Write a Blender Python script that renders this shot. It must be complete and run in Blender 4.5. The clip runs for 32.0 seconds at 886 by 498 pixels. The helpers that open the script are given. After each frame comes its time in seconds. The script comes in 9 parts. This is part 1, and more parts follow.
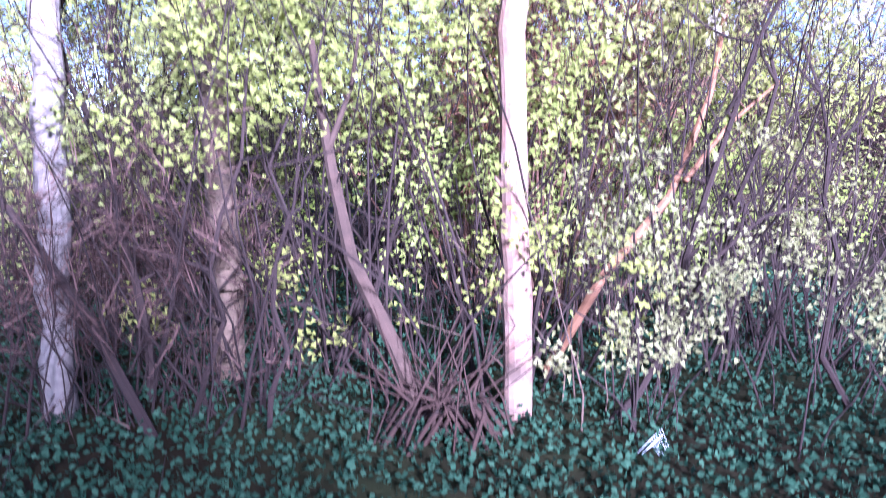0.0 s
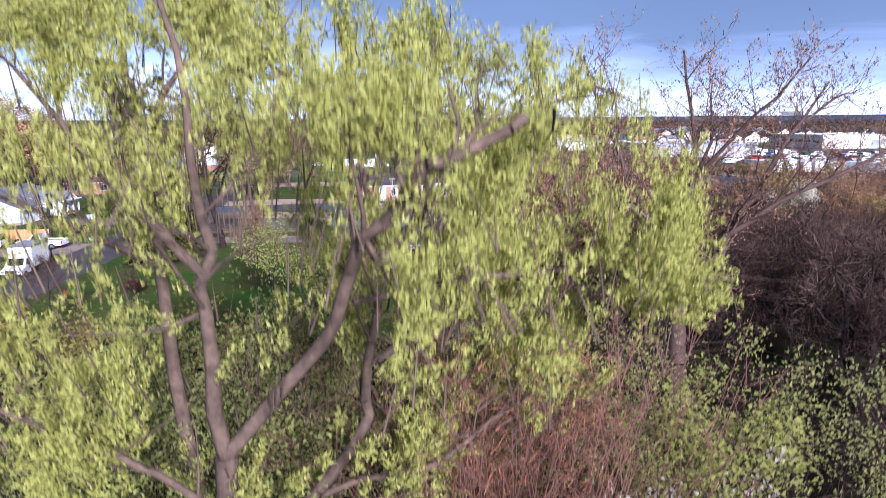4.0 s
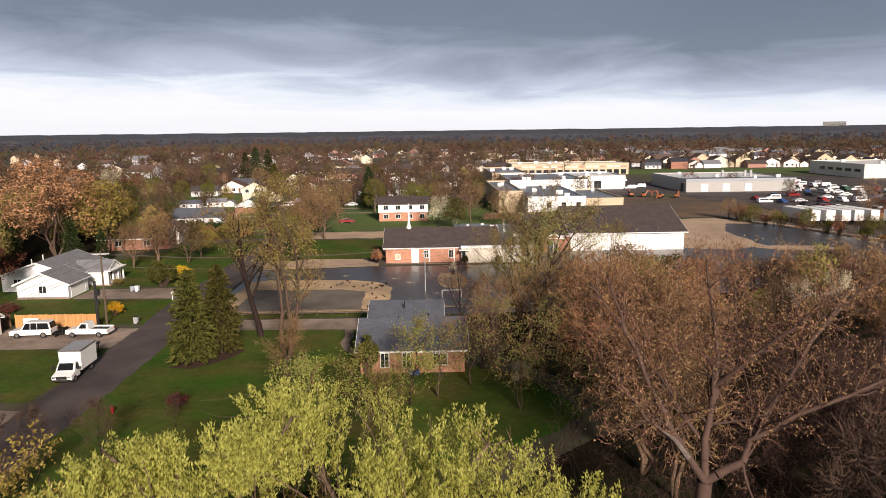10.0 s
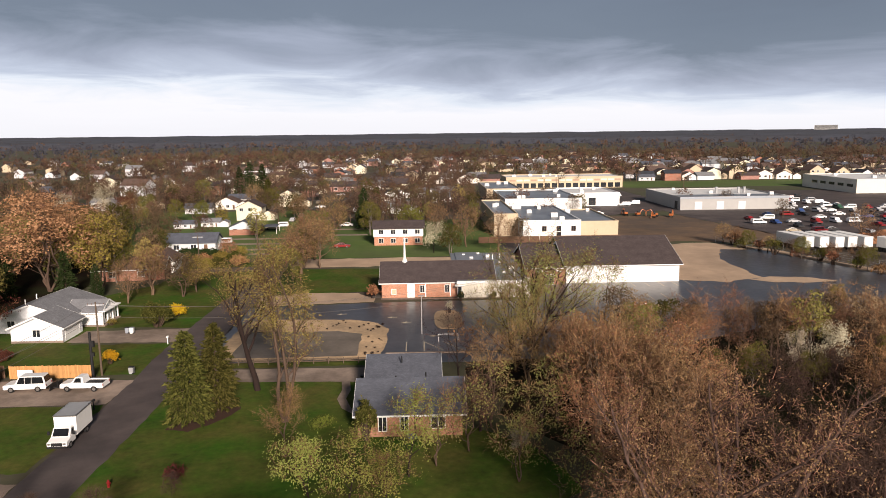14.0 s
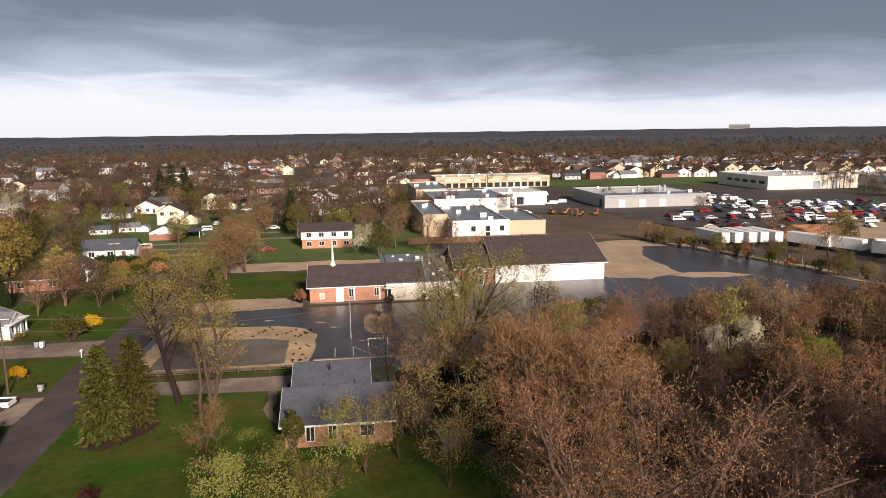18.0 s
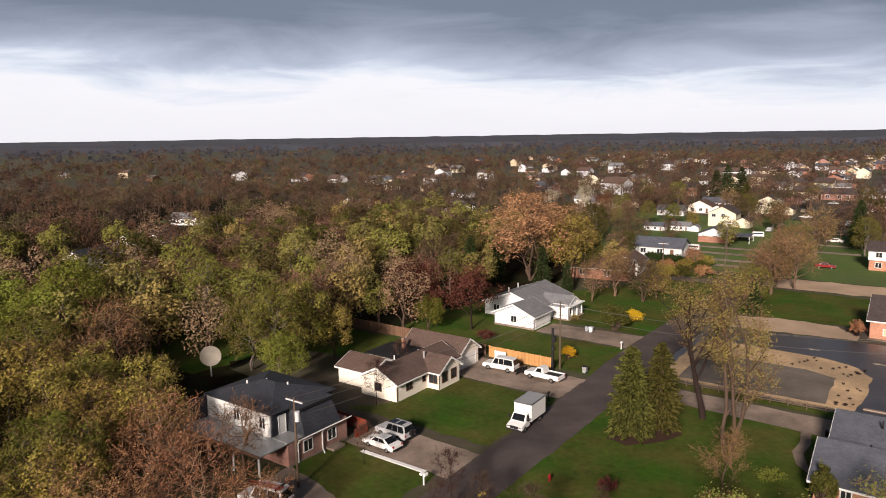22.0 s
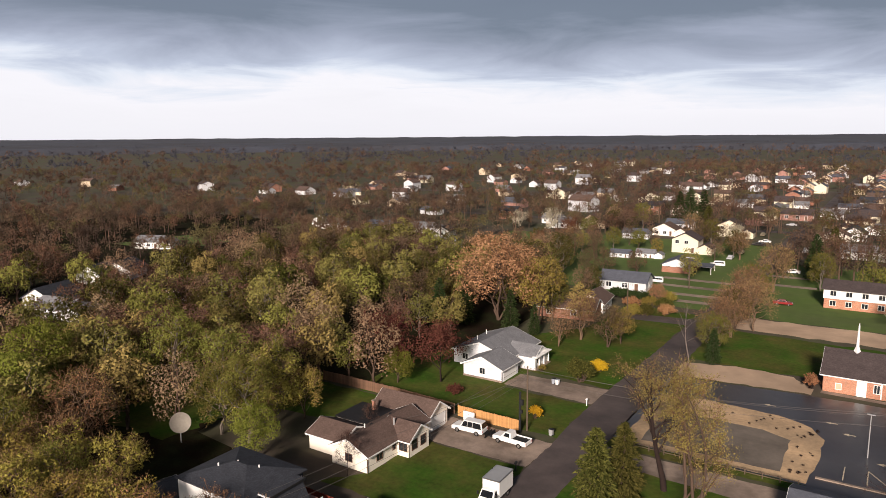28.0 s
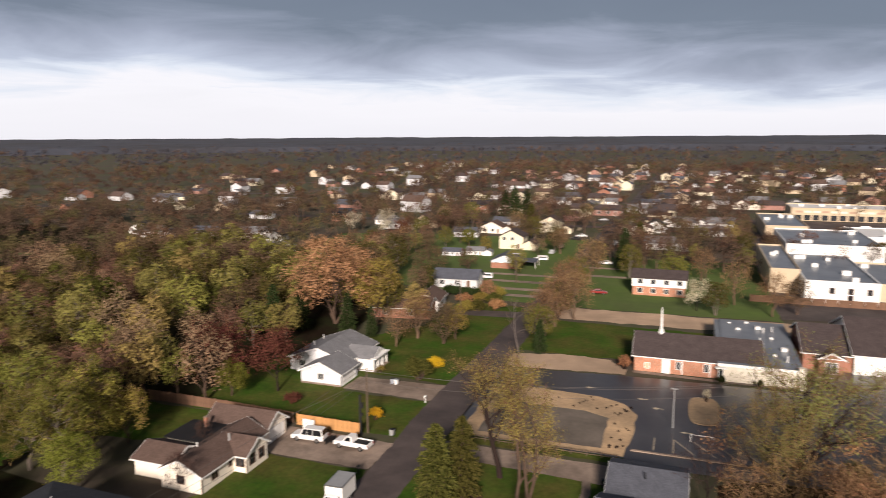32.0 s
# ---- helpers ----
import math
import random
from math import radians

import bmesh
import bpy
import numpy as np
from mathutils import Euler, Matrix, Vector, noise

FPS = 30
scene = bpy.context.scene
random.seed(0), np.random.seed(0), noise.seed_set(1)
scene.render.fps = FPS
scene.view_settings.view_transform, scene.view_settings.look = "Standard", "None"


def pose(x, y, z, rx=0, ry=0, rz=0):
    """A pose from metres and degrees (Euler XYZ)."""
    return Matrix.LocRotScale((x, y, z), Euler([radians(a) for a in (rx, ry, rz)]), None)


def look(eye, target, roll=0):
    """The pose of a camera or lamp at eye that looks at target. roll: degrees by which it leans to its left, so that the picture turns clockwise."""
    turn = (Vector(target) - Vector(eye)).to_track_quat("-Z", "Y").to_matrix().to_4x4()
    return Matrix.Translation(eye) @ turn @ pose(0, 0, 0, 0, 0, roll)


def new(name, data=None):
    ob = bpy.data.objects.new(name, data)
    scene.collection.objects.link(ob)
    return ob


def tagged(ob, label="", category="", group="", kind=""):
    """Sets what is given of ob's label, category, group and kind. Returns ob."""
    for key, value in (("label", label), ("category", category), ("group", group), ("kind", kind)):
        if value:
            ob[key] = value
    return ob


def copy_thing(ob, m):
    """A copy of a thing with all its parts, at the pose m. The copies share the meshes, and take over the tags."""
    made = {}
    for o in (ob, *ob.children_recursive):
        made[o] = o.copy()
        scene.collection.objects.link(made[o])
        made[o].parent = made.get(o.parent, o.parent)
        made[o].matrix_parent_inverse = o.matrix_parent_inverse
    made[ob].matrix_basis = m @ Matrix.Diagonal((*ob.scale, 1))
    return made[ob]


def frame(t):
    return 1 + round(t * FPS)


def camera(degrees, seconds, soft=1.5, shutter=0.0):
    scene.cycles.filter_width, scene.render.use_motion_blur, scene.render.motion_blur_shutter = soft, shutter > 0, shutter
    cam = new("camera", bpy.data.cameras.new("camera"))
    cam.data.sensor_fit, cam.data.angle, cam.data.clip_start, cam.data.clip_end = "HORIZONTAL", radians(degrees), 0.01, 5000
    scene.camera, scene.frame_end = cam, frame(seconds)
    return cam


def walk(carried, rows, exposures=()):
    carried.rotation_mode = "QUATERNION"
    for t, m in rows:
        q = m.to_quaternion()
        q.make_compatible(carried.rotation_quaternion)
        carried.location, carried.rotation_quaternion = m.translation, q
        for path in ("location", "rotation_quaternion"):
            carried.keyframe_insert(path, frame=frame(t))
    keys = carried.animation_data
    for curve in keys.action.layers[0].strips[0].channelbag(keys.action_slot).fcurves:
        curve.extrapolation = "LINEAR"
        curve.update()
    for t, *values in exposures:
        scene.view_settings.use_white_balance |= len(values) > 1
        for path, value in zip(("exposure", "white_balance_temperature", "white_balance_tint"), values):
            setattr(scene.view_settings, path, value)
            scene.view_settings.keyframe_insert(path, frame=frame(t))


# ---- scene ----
cam = camera(64.9, 32.0, soft=0.75, shutter=0.8)
PATH = [
    (0, (0.765, -0.378, 3.322), (2.404, 19.348, 0.343), -0.03),
    (0.5, (0.684, -0.421, 4.240), (2.431, 19.284, 1.180), -0.35),
    (1, (0.653, -0.577, 5.546), (2.469, 19.081, 2.240), -0.58),
    (1.5, (1.059, -0.949, 7.350), (1.882, 18.749, 3.989), -0.50),
    (2, (1.031, -0.943, 8.731), (2.262, 18.736, 5.379), -0.24),
    (2.5, (1.023, -1.011, 10.097), (2.269, 18.696, 6.926), -0.52),
    (3, (0.936, -0.977, 11.665), (2.503, 18.701, 8.457), -0.15),
    (3.5, (0.995, -1.004, 13.375), (2.477, 18.644, 9.947), -0.29),
    (4, (1.091, -1.143, 15.095), (2.490, 18.481, 11.497), -0.41),
    (4.5, (0.473, -1.812, 16.435), (2.025, 17.814, 12.916), -0.23),
    (6.5, (0.362, -2.073, 18.756), (1.434, 17.623, 15.454), -0.56),
    (7, (0.499, -1.972, 19.749), (1.498, 17.736, 16.498), -0.54),
    (7.5, (0.763, -1.984, 21.071), (1.821, 17.723, 17.828), -0.47),
    (8, (1.109, -2.118, 22.561), (2.414, 17.574, 19.318), -0.57),
    (8.5, (1.345, -2.075, 23.742), (2.711, 17.609, 20.477), -0.55),
    (9, (1.474, -1.841, 24.257), (2.591, 17.859, 20.991), -0.56),
    (9.5, (1.501, -1.465, 24.798), (2.844, 18.219, 21.516), -0.66),
    (10, (1.420, -0.938, 25.334), (1.869, 18.782, 22.030), -0.71),
    (10.5, (1.722, -0.385, 26.268), (2.147, 19.340, 22.987), -0.67),
    (11, (1.674, -0.334, 27.734), (2.206, 19.399, 24.522), -0.65),
    (11.5, (1.651, -0.407, 29.267), (2.955, 19.293, 26.068), -0.58),
    (12, (1.659, -0.252, 30.667), (3.599, 19.396, 27.475), -0.52),
    (12.5, (1.480, -0.048, 31.844), (4.127, 19.514, 28.633), -0.56),
    (13, (1.347, 0.207, 32.056), (3.314, 19.842, 28.800), -0.53),
    (13.5, (1.173, 0.335, 31.870), (2.375, 20.032, 28.613), -0.60),
    (14, (1.091, 0.266, 31.749), (1.721, 19.989, 28.495), -0.66),
    (14.5, (1.175, 0.221, 31.780), (2.395, 19.917, 28.527), -0.68),
    (16.5, (1.324, 0.088, 31.837), (2.614, 19.782, 28.596), -0.76),
    (17, (1.498, 0.074, 31.878), (2.064, 19.803, 28.640), -0.75),
    (17.5, (1.595, 0.291, 31.899), (3.157, 19.963, 28.647), -0.77),
    (18, (1.690, 0.961, 32.082), (4.272, 20.520, 28.795), -0.79),
    (18.5, (1.947, 1.629, 32.424), (3.386, 21.301, 29.116), -0.81),
    (19, (1.118, 1.379, 32.594), (0.123, 21.085, 29.327), -0.72),
    (19.5, (0.344, 1.523, 32.418), (-10.485, 18.038, 29.256), -1.05),
    (20, (1.600, 2.050, 32.320), (-10.385, 17.754, 29.200), -1.07),
    (20.5, (1.644, 1.912, 32.420), (-9.946, 17.910, 29.296), -1.09),
    (21, (1.713, 1.947, 32.540), (-9.758, 18.026, 29.396), -1.08),
    (21.5, (1.757, 2.073, 33.203), (-10.027, 17.921, 30.044), -1.00),
    (22, (1.888, 2.363, 34.123), (-9.718, 18.338, 30.939), -0.87),
    (22.5, (1.918, 2.523, 35.112), (-9.441, 18.670, 31.915), -0.78),
    (23, (1.904, 2.560, 36.059), (-9.389, 18.754, 32.863), -0.67),
    (23.5, (1.889, 2.474, 37.019), (-9.240, 18.784, 33.833), -0.56),
    (24, (1.886, 2.342, 38.038), (-9.173, 18.699, 34.852), -0.55),
    (24.5, (1.899, 2.222, 39.040), (-9.267, 18.507, 35.855), -0.53),
    (25, (1.801, 2.241, 40.045), (-9.491, 18.437, 36.856), -0.52),
    (25.5, (1.874, 2.262, 41.146), (-9.588, 18.339, 37.958), -0.52),
    (27.5, (1.910, 2.295, 44.106), (-9.252, 18.577, 40.897), -0.44),
    (28, (1.936, 2.274, 44.044), (-8.931, 18.756, 40.838), -0.42),
    (28.5, (1.873, 2.151, 43.971), (-9.085, 18.572, 40.766), -0.39),
    (29, (1.954, 2.080, 43.952), (-9.114, 18.425, 40.742), -0.41),
    (29.5, (1.876, 2.144, 44.014), (-9.175, 18.498, 40.783), -0.42),
    (30, (1.813, 2.202, 44.002), (-9.384, 18.456, 40.773), -0.40),
    (30.5, (2.112, 2.281, 44.089), (-8.904, 18.658, 40.859), -0.44),
    (31, (2.201, 2.213, 44.167), (-7.393, 19.463, 40.944), -0.37),
    (31.5, (2.153, 2.338, 44.197), (-5.896, 20.362, 40.985), -0.31),
    (32, (2.091, 2.232, 44.293), (-4.570, 20.816, 41.093), -0.32),
]
walk(cam, [(t, look(eye, target, roll)) for t, eye, target, roll in PATH], exposures=[(0.0, 2.6, 4350, 38), (1.0, 1.75, 4380, 38), (2.0, 0.88, 4500, 34), (3.0, 1.0, 4500, 33), (4.0, 0.62, 4850, 27), (4.5, 0.38, 5150, 22), (6.5, 0.24, 6450, 17), (7.5, 0.05, 6550, 17), (18.5, -0.02, 6550, 17), (20.0, -0.04, 6550, 18), (32.0, -0.04, 6550, 18)])
# world: a dull sky with a bright band over the horizon, and one soft low sun behind the camera
SUN_AZ, SUN_EL = radians(165.0), radians(22.0)
world = bpy.data.worlds.new("sky")
scene.world = world
world.use_nodes = True
wn, wl = world.node_tree.nodes, world.node_tree.links
wn.clear()


def wmath(op, a, b=None, c=None):
    n = wn.new("ShaderNodeMath")
    n.operation = op
    for k, v in enumerate((a, b, c)):
        if v is None:
            continue
        if isinstance(v, (int, float)):
            n.inputs[k].default_value = v
        else:
            wl.new(v, n.inputs[k])
    return n.outputs[0]


sky = wn.new("ShaderNodeTexSky")
sky.sky_type, sky.sun_disc = "NISHITA", False
sky.sun_elevation, sky.sun_rotation = SUN_EL, SUN_AZ
sky.air_density, sky.dust_density = 1.0, 2.0
wco = wn.new("ShaderNodeTexCoord")
wsep = wn.new("ShaderNodeSeparateXYZ")
wl.new(wco.outputs["Generated"], wsep.inputs[0])
wz = wmath("MAXIMUM", wsep.outputs[2], 0.0)
# cloud deck: direction projected on a flat ceiling
wflat = wn.new("ShaderNodeCombineXYZ")
wden = wmath("ADD", wz, 0.11)
wl.new(wmath("DIVIDE", wsep.outputs[0], wden), wflat.inputs[0])
wl.new(wmath("DIVIDE", wsep.outputs[1], wden), wflat.inputs[1])


def wnoise(vec, scale, detail, rough, dist=0.0):
    n = wn.new("ShaderNodeTexNoise")
    n.inputs["Scale"].default_value, n.inputs["Detail"].default_value = scale, detail
    n.inputs["Roughness"].default_value, n.inputs["Distortion"].default_value = rough, dist
    wl.new(vec, n.inputs["Vector"])
    return n.outputs[0]


wbig = wnoise(wflat.outputs[0], 0.28, 2.0, 0.5)
wmid = wnoise(wflat.outputs[0], 0.9, 6.0, 0.58, 0.6)
wlow = wnoise(wco.outputs["Generated"], 2.6, 3.0, 0.5)
# height of the point in the deck, shifted by the cloud's own relief
wlift = wmath("MULTIPLY", wmath("SUBTRACT", wbig, 0.5), 0.10)
wlift = wmath("ADD", wlift, wmath("MULTIPLY", wmath("SUBTRACT", wmid, 0.5), 0.11))
wlift = wmath("ADD", wlift, wmath("MULTIPLY", wmath("SUBTRACT", wlow, 0.5), 0.05))
wfade = wmath("MINIMUM", wmath("MULTIPLY", wz, 14.0), 1.0)
wtilt = wmath("ADD", wmath("MULTIPLY", wsep.outputs[0], 0.05), wmath("MULTIPLY", wmath("MAXIMUM", wsep.outputs[0], 0.0), 0.025))
welev = wmath("ADD", wmath("ADD", wz, 0.008), wmath("MULTIPLY", wmath("ADD", wlift, wtilt), wfade))
wramp = wn.new("ShaderNodeValToRGB")
wl.new(wmath("MULTIPLY", welev, 2.0), wramp.inputs[0])
stops = [(0.0, (0.93, 0.97, 0.99)), (0.075, (0.98, 1.02, 1.04)), (0.115, (0.79, 0.89, 0.97)), (0.15, (0.56, 0.65, 0.77)), (0.215, (0.375, 0.438, 0.54)),
         (0.30, (0.19, 0.242, 0.305)), (0.42, (0.17, 0.218, 0.278)), (0.60, (0.12, 0.15, 0.19)), (1.0, (0.08, 0.10, 0.125))]
while len(wramp.color_ramp.elements) < len(stops):
    wramp.color_ramp.elements.new(0.5)
for e, (p, c) in zip(wramp.color_ramp.elements, stops):
    e.position, e.color = p, (*c, 1)
wmix = wn.new("ShaderNodeMix")
wmix.data_type = "RGBA"
wmix.inputs[0].default_value = 0.93
wscl = wn.new("ShaderNodeVectorMath")
wscl.operation = "SCALE"
wscl.inputs["Scale"].default_value = 0.08
wl.new(sky.outputs[0], wscl.inputs[0])
wl.new(wscl.outputs[0], wmix.inputs[6])
wl.new(wramp.outputs[0], wmix.inputs[7])
wbg = wn.new("ShaderNodeBackground")
wbg.inputs[1].default_value = 1.0
wl.new(wmix.outputs[2], wbg.inputs[0])
wout = wn.new("ShaderNodeOutputWorld")
wl.new(wbg.outputs[0], wout.inputs[0])

sun = new("sun", bpy.data.lights.new("sun", "SUN"))
sun.data.energy, sun.data.angle, sun.data.color = 7.0, radians(8), (1.0, 0.89, 0.74)
sun.matrix_world = look((0, 0, 60), (-60 * math.sin(SUN_AZ) / math.tan(SUN_EL), -60 * math.cos(SUN_AZ) / math.tan(SUN_EL), 0))

# materials
def material(name, color, rough=0.8, metal=0.0, var=0.18, scale=3.0, bump=0.0, bscale=30.0, rnd=0.0, island=0.0, spec=0.3,
             second=None, second_scale=0.35, second_at=0.5, second_soft=0.15, world_space=False, clear=0.0):
    """A surface with two scales of variation; second: another colour that takes over in blotches."""
    m = bpy.data.materials.new(name)
    m.use_nodes = True
    nt = m.node_tree
    b = nt.nodes["Principled BSDF"]
    b.inputs["Metallic"].default_value = metal
    b.inputs["Specular IOR Level"].default_value = spec
    b.inputs["Coat Weight"].default_value = clear
    if world_space:
        co = nt.nodes.new("ShaderNodeNewGeometry").outputs["Position"]
    else:
        co = nt.nodes.new("ShaderNodeTexCoord").outputs["Object"]

    def noise_node(s, detail=4.0, r=0.6):
        n = nt.nodes.new("ShaderNodeTexNoise")
        n.inputs["Scale"].default_value, n.inputs["Detail"].default_value, n.inputs["Roughness"].default_value = s, detail, r
        nt.links.new(co, n.inputs["Vector"])
        return n.outputs[0]

    def calc(op, *ins):
        n = nt.nodes.new("ShaderNodeMath")
        n.operation = op
        for k, v in enumerate(ins):
            if isinstance(v, (int, float)):
                n.inputs[k].default_value = v
            else:
                nt.links.new(v, n.inputs[k])
        return n.outputs[0]

    col = None
    if second:
        mx = nt.nodes.new("ShaderNodeMix")
        mx.data_type = "RGBA"
        mx.inputs[6].default_value, mx.inputs[7].default_value = (*color, 1), (*second, 1)
        f = calc("DIVIDE", calc("SUBTRACT", noise_node(second_scale, 5.0, 0.65), second_at - second_soft), 2 * second_soft)
        nt.links.new(calc("MINIMUM", calc("MAXIMUM", f, 0.0), 1.0), mx.inputs[0])
        col = mx.outputs[2]
    fine, coarse = noise_node(scale), noise_node(scale * 0.11, 3.0)
    val = calc("ADD", calc("MULTIPLY", calc("SUBTRACT", fine, 0.5), 2.4 * var), calc("MULTIPLY", calc("SUBTRACT", coarse, 0.5), 2.0 * var))
    if rnd:
        val = calc("ADD", val, calc("MULTIPLY", calc("SUBTRACT", nt.nodes.new("ShaderNodeObjectInfo").outputs["Random"], 0.5), rnd))
    if island:
        val = calc("ADD", val, calc("MULTIPLY", calc("SUBTRACT", nt.nodes.new("ShaderNodeNewGeometry").outputs["Random Per Island"], 0.5), island))
    hs = nt.nodes.new("ShaderNodeHueSaturation")
    hs.inputs["Color"].default_value = (*color, 1)
    if col:
        nt.links.new(col, hs.inputs["Color"])
    nt.links.new(calc("ADD", val, 1.0), hs.inputs["Value"])
    nt.links.new(hs.outputs[0], b.inputs["Base Color"])
    nt.links.new(calc("ADD", calc("MULTIPLY", calc("SUBTRACT", fine, 0.5), 0.25), rough), b.inputs["Roughness"])
    if bump:
        bp = nt.nodes.new("ShaderNodeBump")
        bp.inputs["Strength"].default_value, bp.inputs["Distance"].default_value = 0.6, bump
        nt.links.new(noise_node(bscale), bp.inputs["Height"])
        nt.links.new(bp.outputs[0], b.inputs["Normal"])
    return m


def leafy(name, one, two, rnd=0.35, light=0.12):
    """Leaves, catkins or buds: colours between one and two from piece to piece, a little light through them."""
    m = bpy.data.materials.new(name)
    m.use_nodes = True
    nt = m.node_tree
    nt.nodes.clear()
    geo, info = nt.nodes.new("ShaderNodeNewGeometry"), nt.nodes.new("ShaderNodeObjectInfo")
    mx = nt.nodes.new("ShaderNodeMix")
    mx.data_type = "RGBA"
    mx.inputs[6].default_value, mx.inputs[7].default_value = (*one, 1), (*two, 1)
    nt.links.new(geo.outputs["Random Per Island"], mx.inputs[0])
    hs = nt.nodes.new("ShaderNodeHueSaturation")
    a = nt.nodes.new("ShaderNodeMath")
    a.operation, a.inputs[1].default_value, a.inputs[2].default_value = "MULTIPLY_ADD", rnd, 1 - rnd / 2
    nt.links.new(info.outputs["Random"], a.inputs[0])
    nt.links.new(a.outputs[0], hs.inputs["Value"])
    h = nt.nodes.new("ShaderNodeMath")
    h.operation, h.inputs[1].default_value, h.inputs[2].default_value = "MULTIPLY_ADD", 0.035, 0.4825
    nt.links.new(info.outputs["Random"], h.inputs[0])
    nt.links.new(h.outputs[0], hs.inputs["Hue"])
    nt.links.new(mx.outputs[2], hs.inputs["Color"])
    d, t = nt.nodes.new("ShaderNodeBsdfDiffuse"), nt.nodes.new("ShaderNodeBsdfTranslucent")
    nt.links.new(hs.outputs[0], d.inputs[0])
    nt.links.new(hs.outputs[0], t.inputs[0])
    s = nt.nodes.new("ShaderNodeMixShader")
    s.inputs[0].default_value = light
    nt.links.new(d.outputs[0], s.inputs[1])
    nt.links.new(t.outputs[0], s.inputs[2])
    o = nt.nodes.new("ShaderNodeOutputMaterial")
    nt.links.new(s.outputs[0], o.inputs[0])
    return m


def brickwork(name, color, mortar, bw=0.21, bh=0.075, rough=0.9, offset=0.5, var=0.3, gap=0.012):
    """Courses of brick, shingle or lap boards, too fine to be picked apart from the air."""
    m = bpy.data.materials.new(name)
    m.use_nodes = True
    nt = m.node_tree
    b = nt.nodes["Principled BSDF"]
    b.inputs["Roughness"].default_value, b.inputs["Specular IOR Level"].default_value = rough, 0.2
    co = nt.nodes.new("ShaderNodeTexCoord").outputs["UV"]
    t = nt.nodes.new("ShaderNodeTexBrick")
    t.inputs["Scale"].default_value, t.inputs["Mortar Size"].default_value = 1.0, gap
    t.inputs["Brick Width"].default_value, t.inputs["Row Height"].default_value, t.offset = bw, bh, offset
    t.inputs["Color1"].default_value = (*[c * (1 + var) for c in color], 1)
    t.inputs["Color2"].default_value = (*[c * (1 - var) for c in color], 1)
    t.inputs["Mortar"].default_value = (*mortar, 1)
    nt.links.new(co, t.inputs["Vector"])
    n = nt.nodes.new("ShaderNodeTexNoise")
    n.inputs["Scale"].default_value, n.inputs["Detail"].default_value = 0.6, 6.0
    nt.links.new(co, n.inputs["Vector"])
    hs = nt.nodes.new("ShaderNodeHueSaturation")
    a = nt.nodes.new("ShaderNodeMath")
    a.operation, a.inputs[1].default_value, a.inputs[2].default_value = "MULTIPLY_ADD", 0.7, 0.65
    nt.links.new(n.outputs[0], a.inputs[0])
    nt.links.new(a.outputs[0], hs.inputs["Value"])
    nt.links.new(t.outputs["Color"], hs.inputs["Color"])
    nt.links.new(hs.outputs[0], b.inputs["Base Color"])
    bp = nt.nodes.new("ShaderNodeBump")
    bp.inputs["Strength"].default_value, bp.inputs["Distance"].default_value = 0.5, 0.01
    nt.links.new(t.outputs["Fac"], bp.inputs["Height"])
    bp.invert = True
    nt.links.new(bp.outputs[0], b.inputs["Normal"])
    return m


M = {}
M["soil"] = material("open_ground", (0.070, 0.054, 0.042), 1.0, var=0.3, scale=0.5, second=(0.06, 0.065, 0.03), second_scale=0.02, second_soft=0.1, world_space=True)
# litter taken near black: the woods' shade is in this colour
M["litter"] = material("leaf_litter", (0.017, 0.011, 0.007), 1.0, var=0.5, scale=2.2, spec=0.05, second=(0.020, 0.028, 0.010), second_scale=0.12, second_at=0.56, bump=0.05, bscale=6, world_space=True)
M["lawn"] = material("lawn", (0.033, 0.080, 0.0075), 0.95, var=0.5, scale=1.3, spec=0.1, second=(0.080, 0.076, 0.019), second_scale=0.12, second_at=0.5, bump=0.03, bscale=14, world_space=True)
M["lawn_far"] = material("lawn_far", (0.072, 0.118, 0.022), 0.95, var=0.3, scale=0.4, second=(0.075, 0.1, 0.03), second_scale=0.05, second_at=0.55, world_space=True)
M["asphalt"] = material("worn_asphalt", (0.096, 0.076, 0.072), 0.76, var=0.22, scale=2.0, second=(0.050, 0.041, 0.041), second_scale=0.12, bump=0.006, bscale=60, spec=0.3, world_space=True)
M["wet"] = material("wet_new_asphalt", (0.042, 0.040, 0.046), 0.34, var=0.25, scale=0.8, second=(0.066, 0.064, 0.068), second_scale=0.09, spec=0.75, world_space=True)
M["concrete"] = material("old_concrete", (0.30, 0.232, 0.188), 0.85, var=0.18, scale=1.5, second=(0.15, 0.115, 0.092), second_scale=0.2, world_space=True)
M["gravel"] = material("tan_gravel", (0.54, 0.37, 0.22), 0.95, var=0.3, scale=1.6, second=(0.32, 0.23, 0.145), second_scale=0.12, bump=0.02, bscale=12, world_space=True)
M["pad"] = material("grey_pad", (0.19, 0.16, 0.135), 0.8, var=0.2, scale=1.0, second=(0.10, 0.085, 0.07), second_scale=0.1, world_space=True)
M["dirt"] = material("bare_dirt", (0.46, 0.33, 0.23), 0.95, var=0.25, scale=0.8, second=(0.33, 0.24, 0.17), second_scale=0.1, world_space=True)
M["field"] = material("brown_field", (0.085, 0.062, 0.048), 0.95, var=0.3, scale=0.4, second=(0.17, 0.105, 0.06), second_scale=0.035, second_at=0.55, world_space=True)
M["mulch"] = material("mulch", (0.045, 0.022, 0.014), 0.95, var=0.35, scale=4, bump=0.03, bscale=14, world_space=True)
M["line"] = material("line_paint", (0.50, 0.42, 0.31), 0.8, var=0.25, scale=3, world_space=True)
M["white"] = material("white_paint", (0.78, 0.78, 0.77), 0.6, var=0.05, scale=2.0)
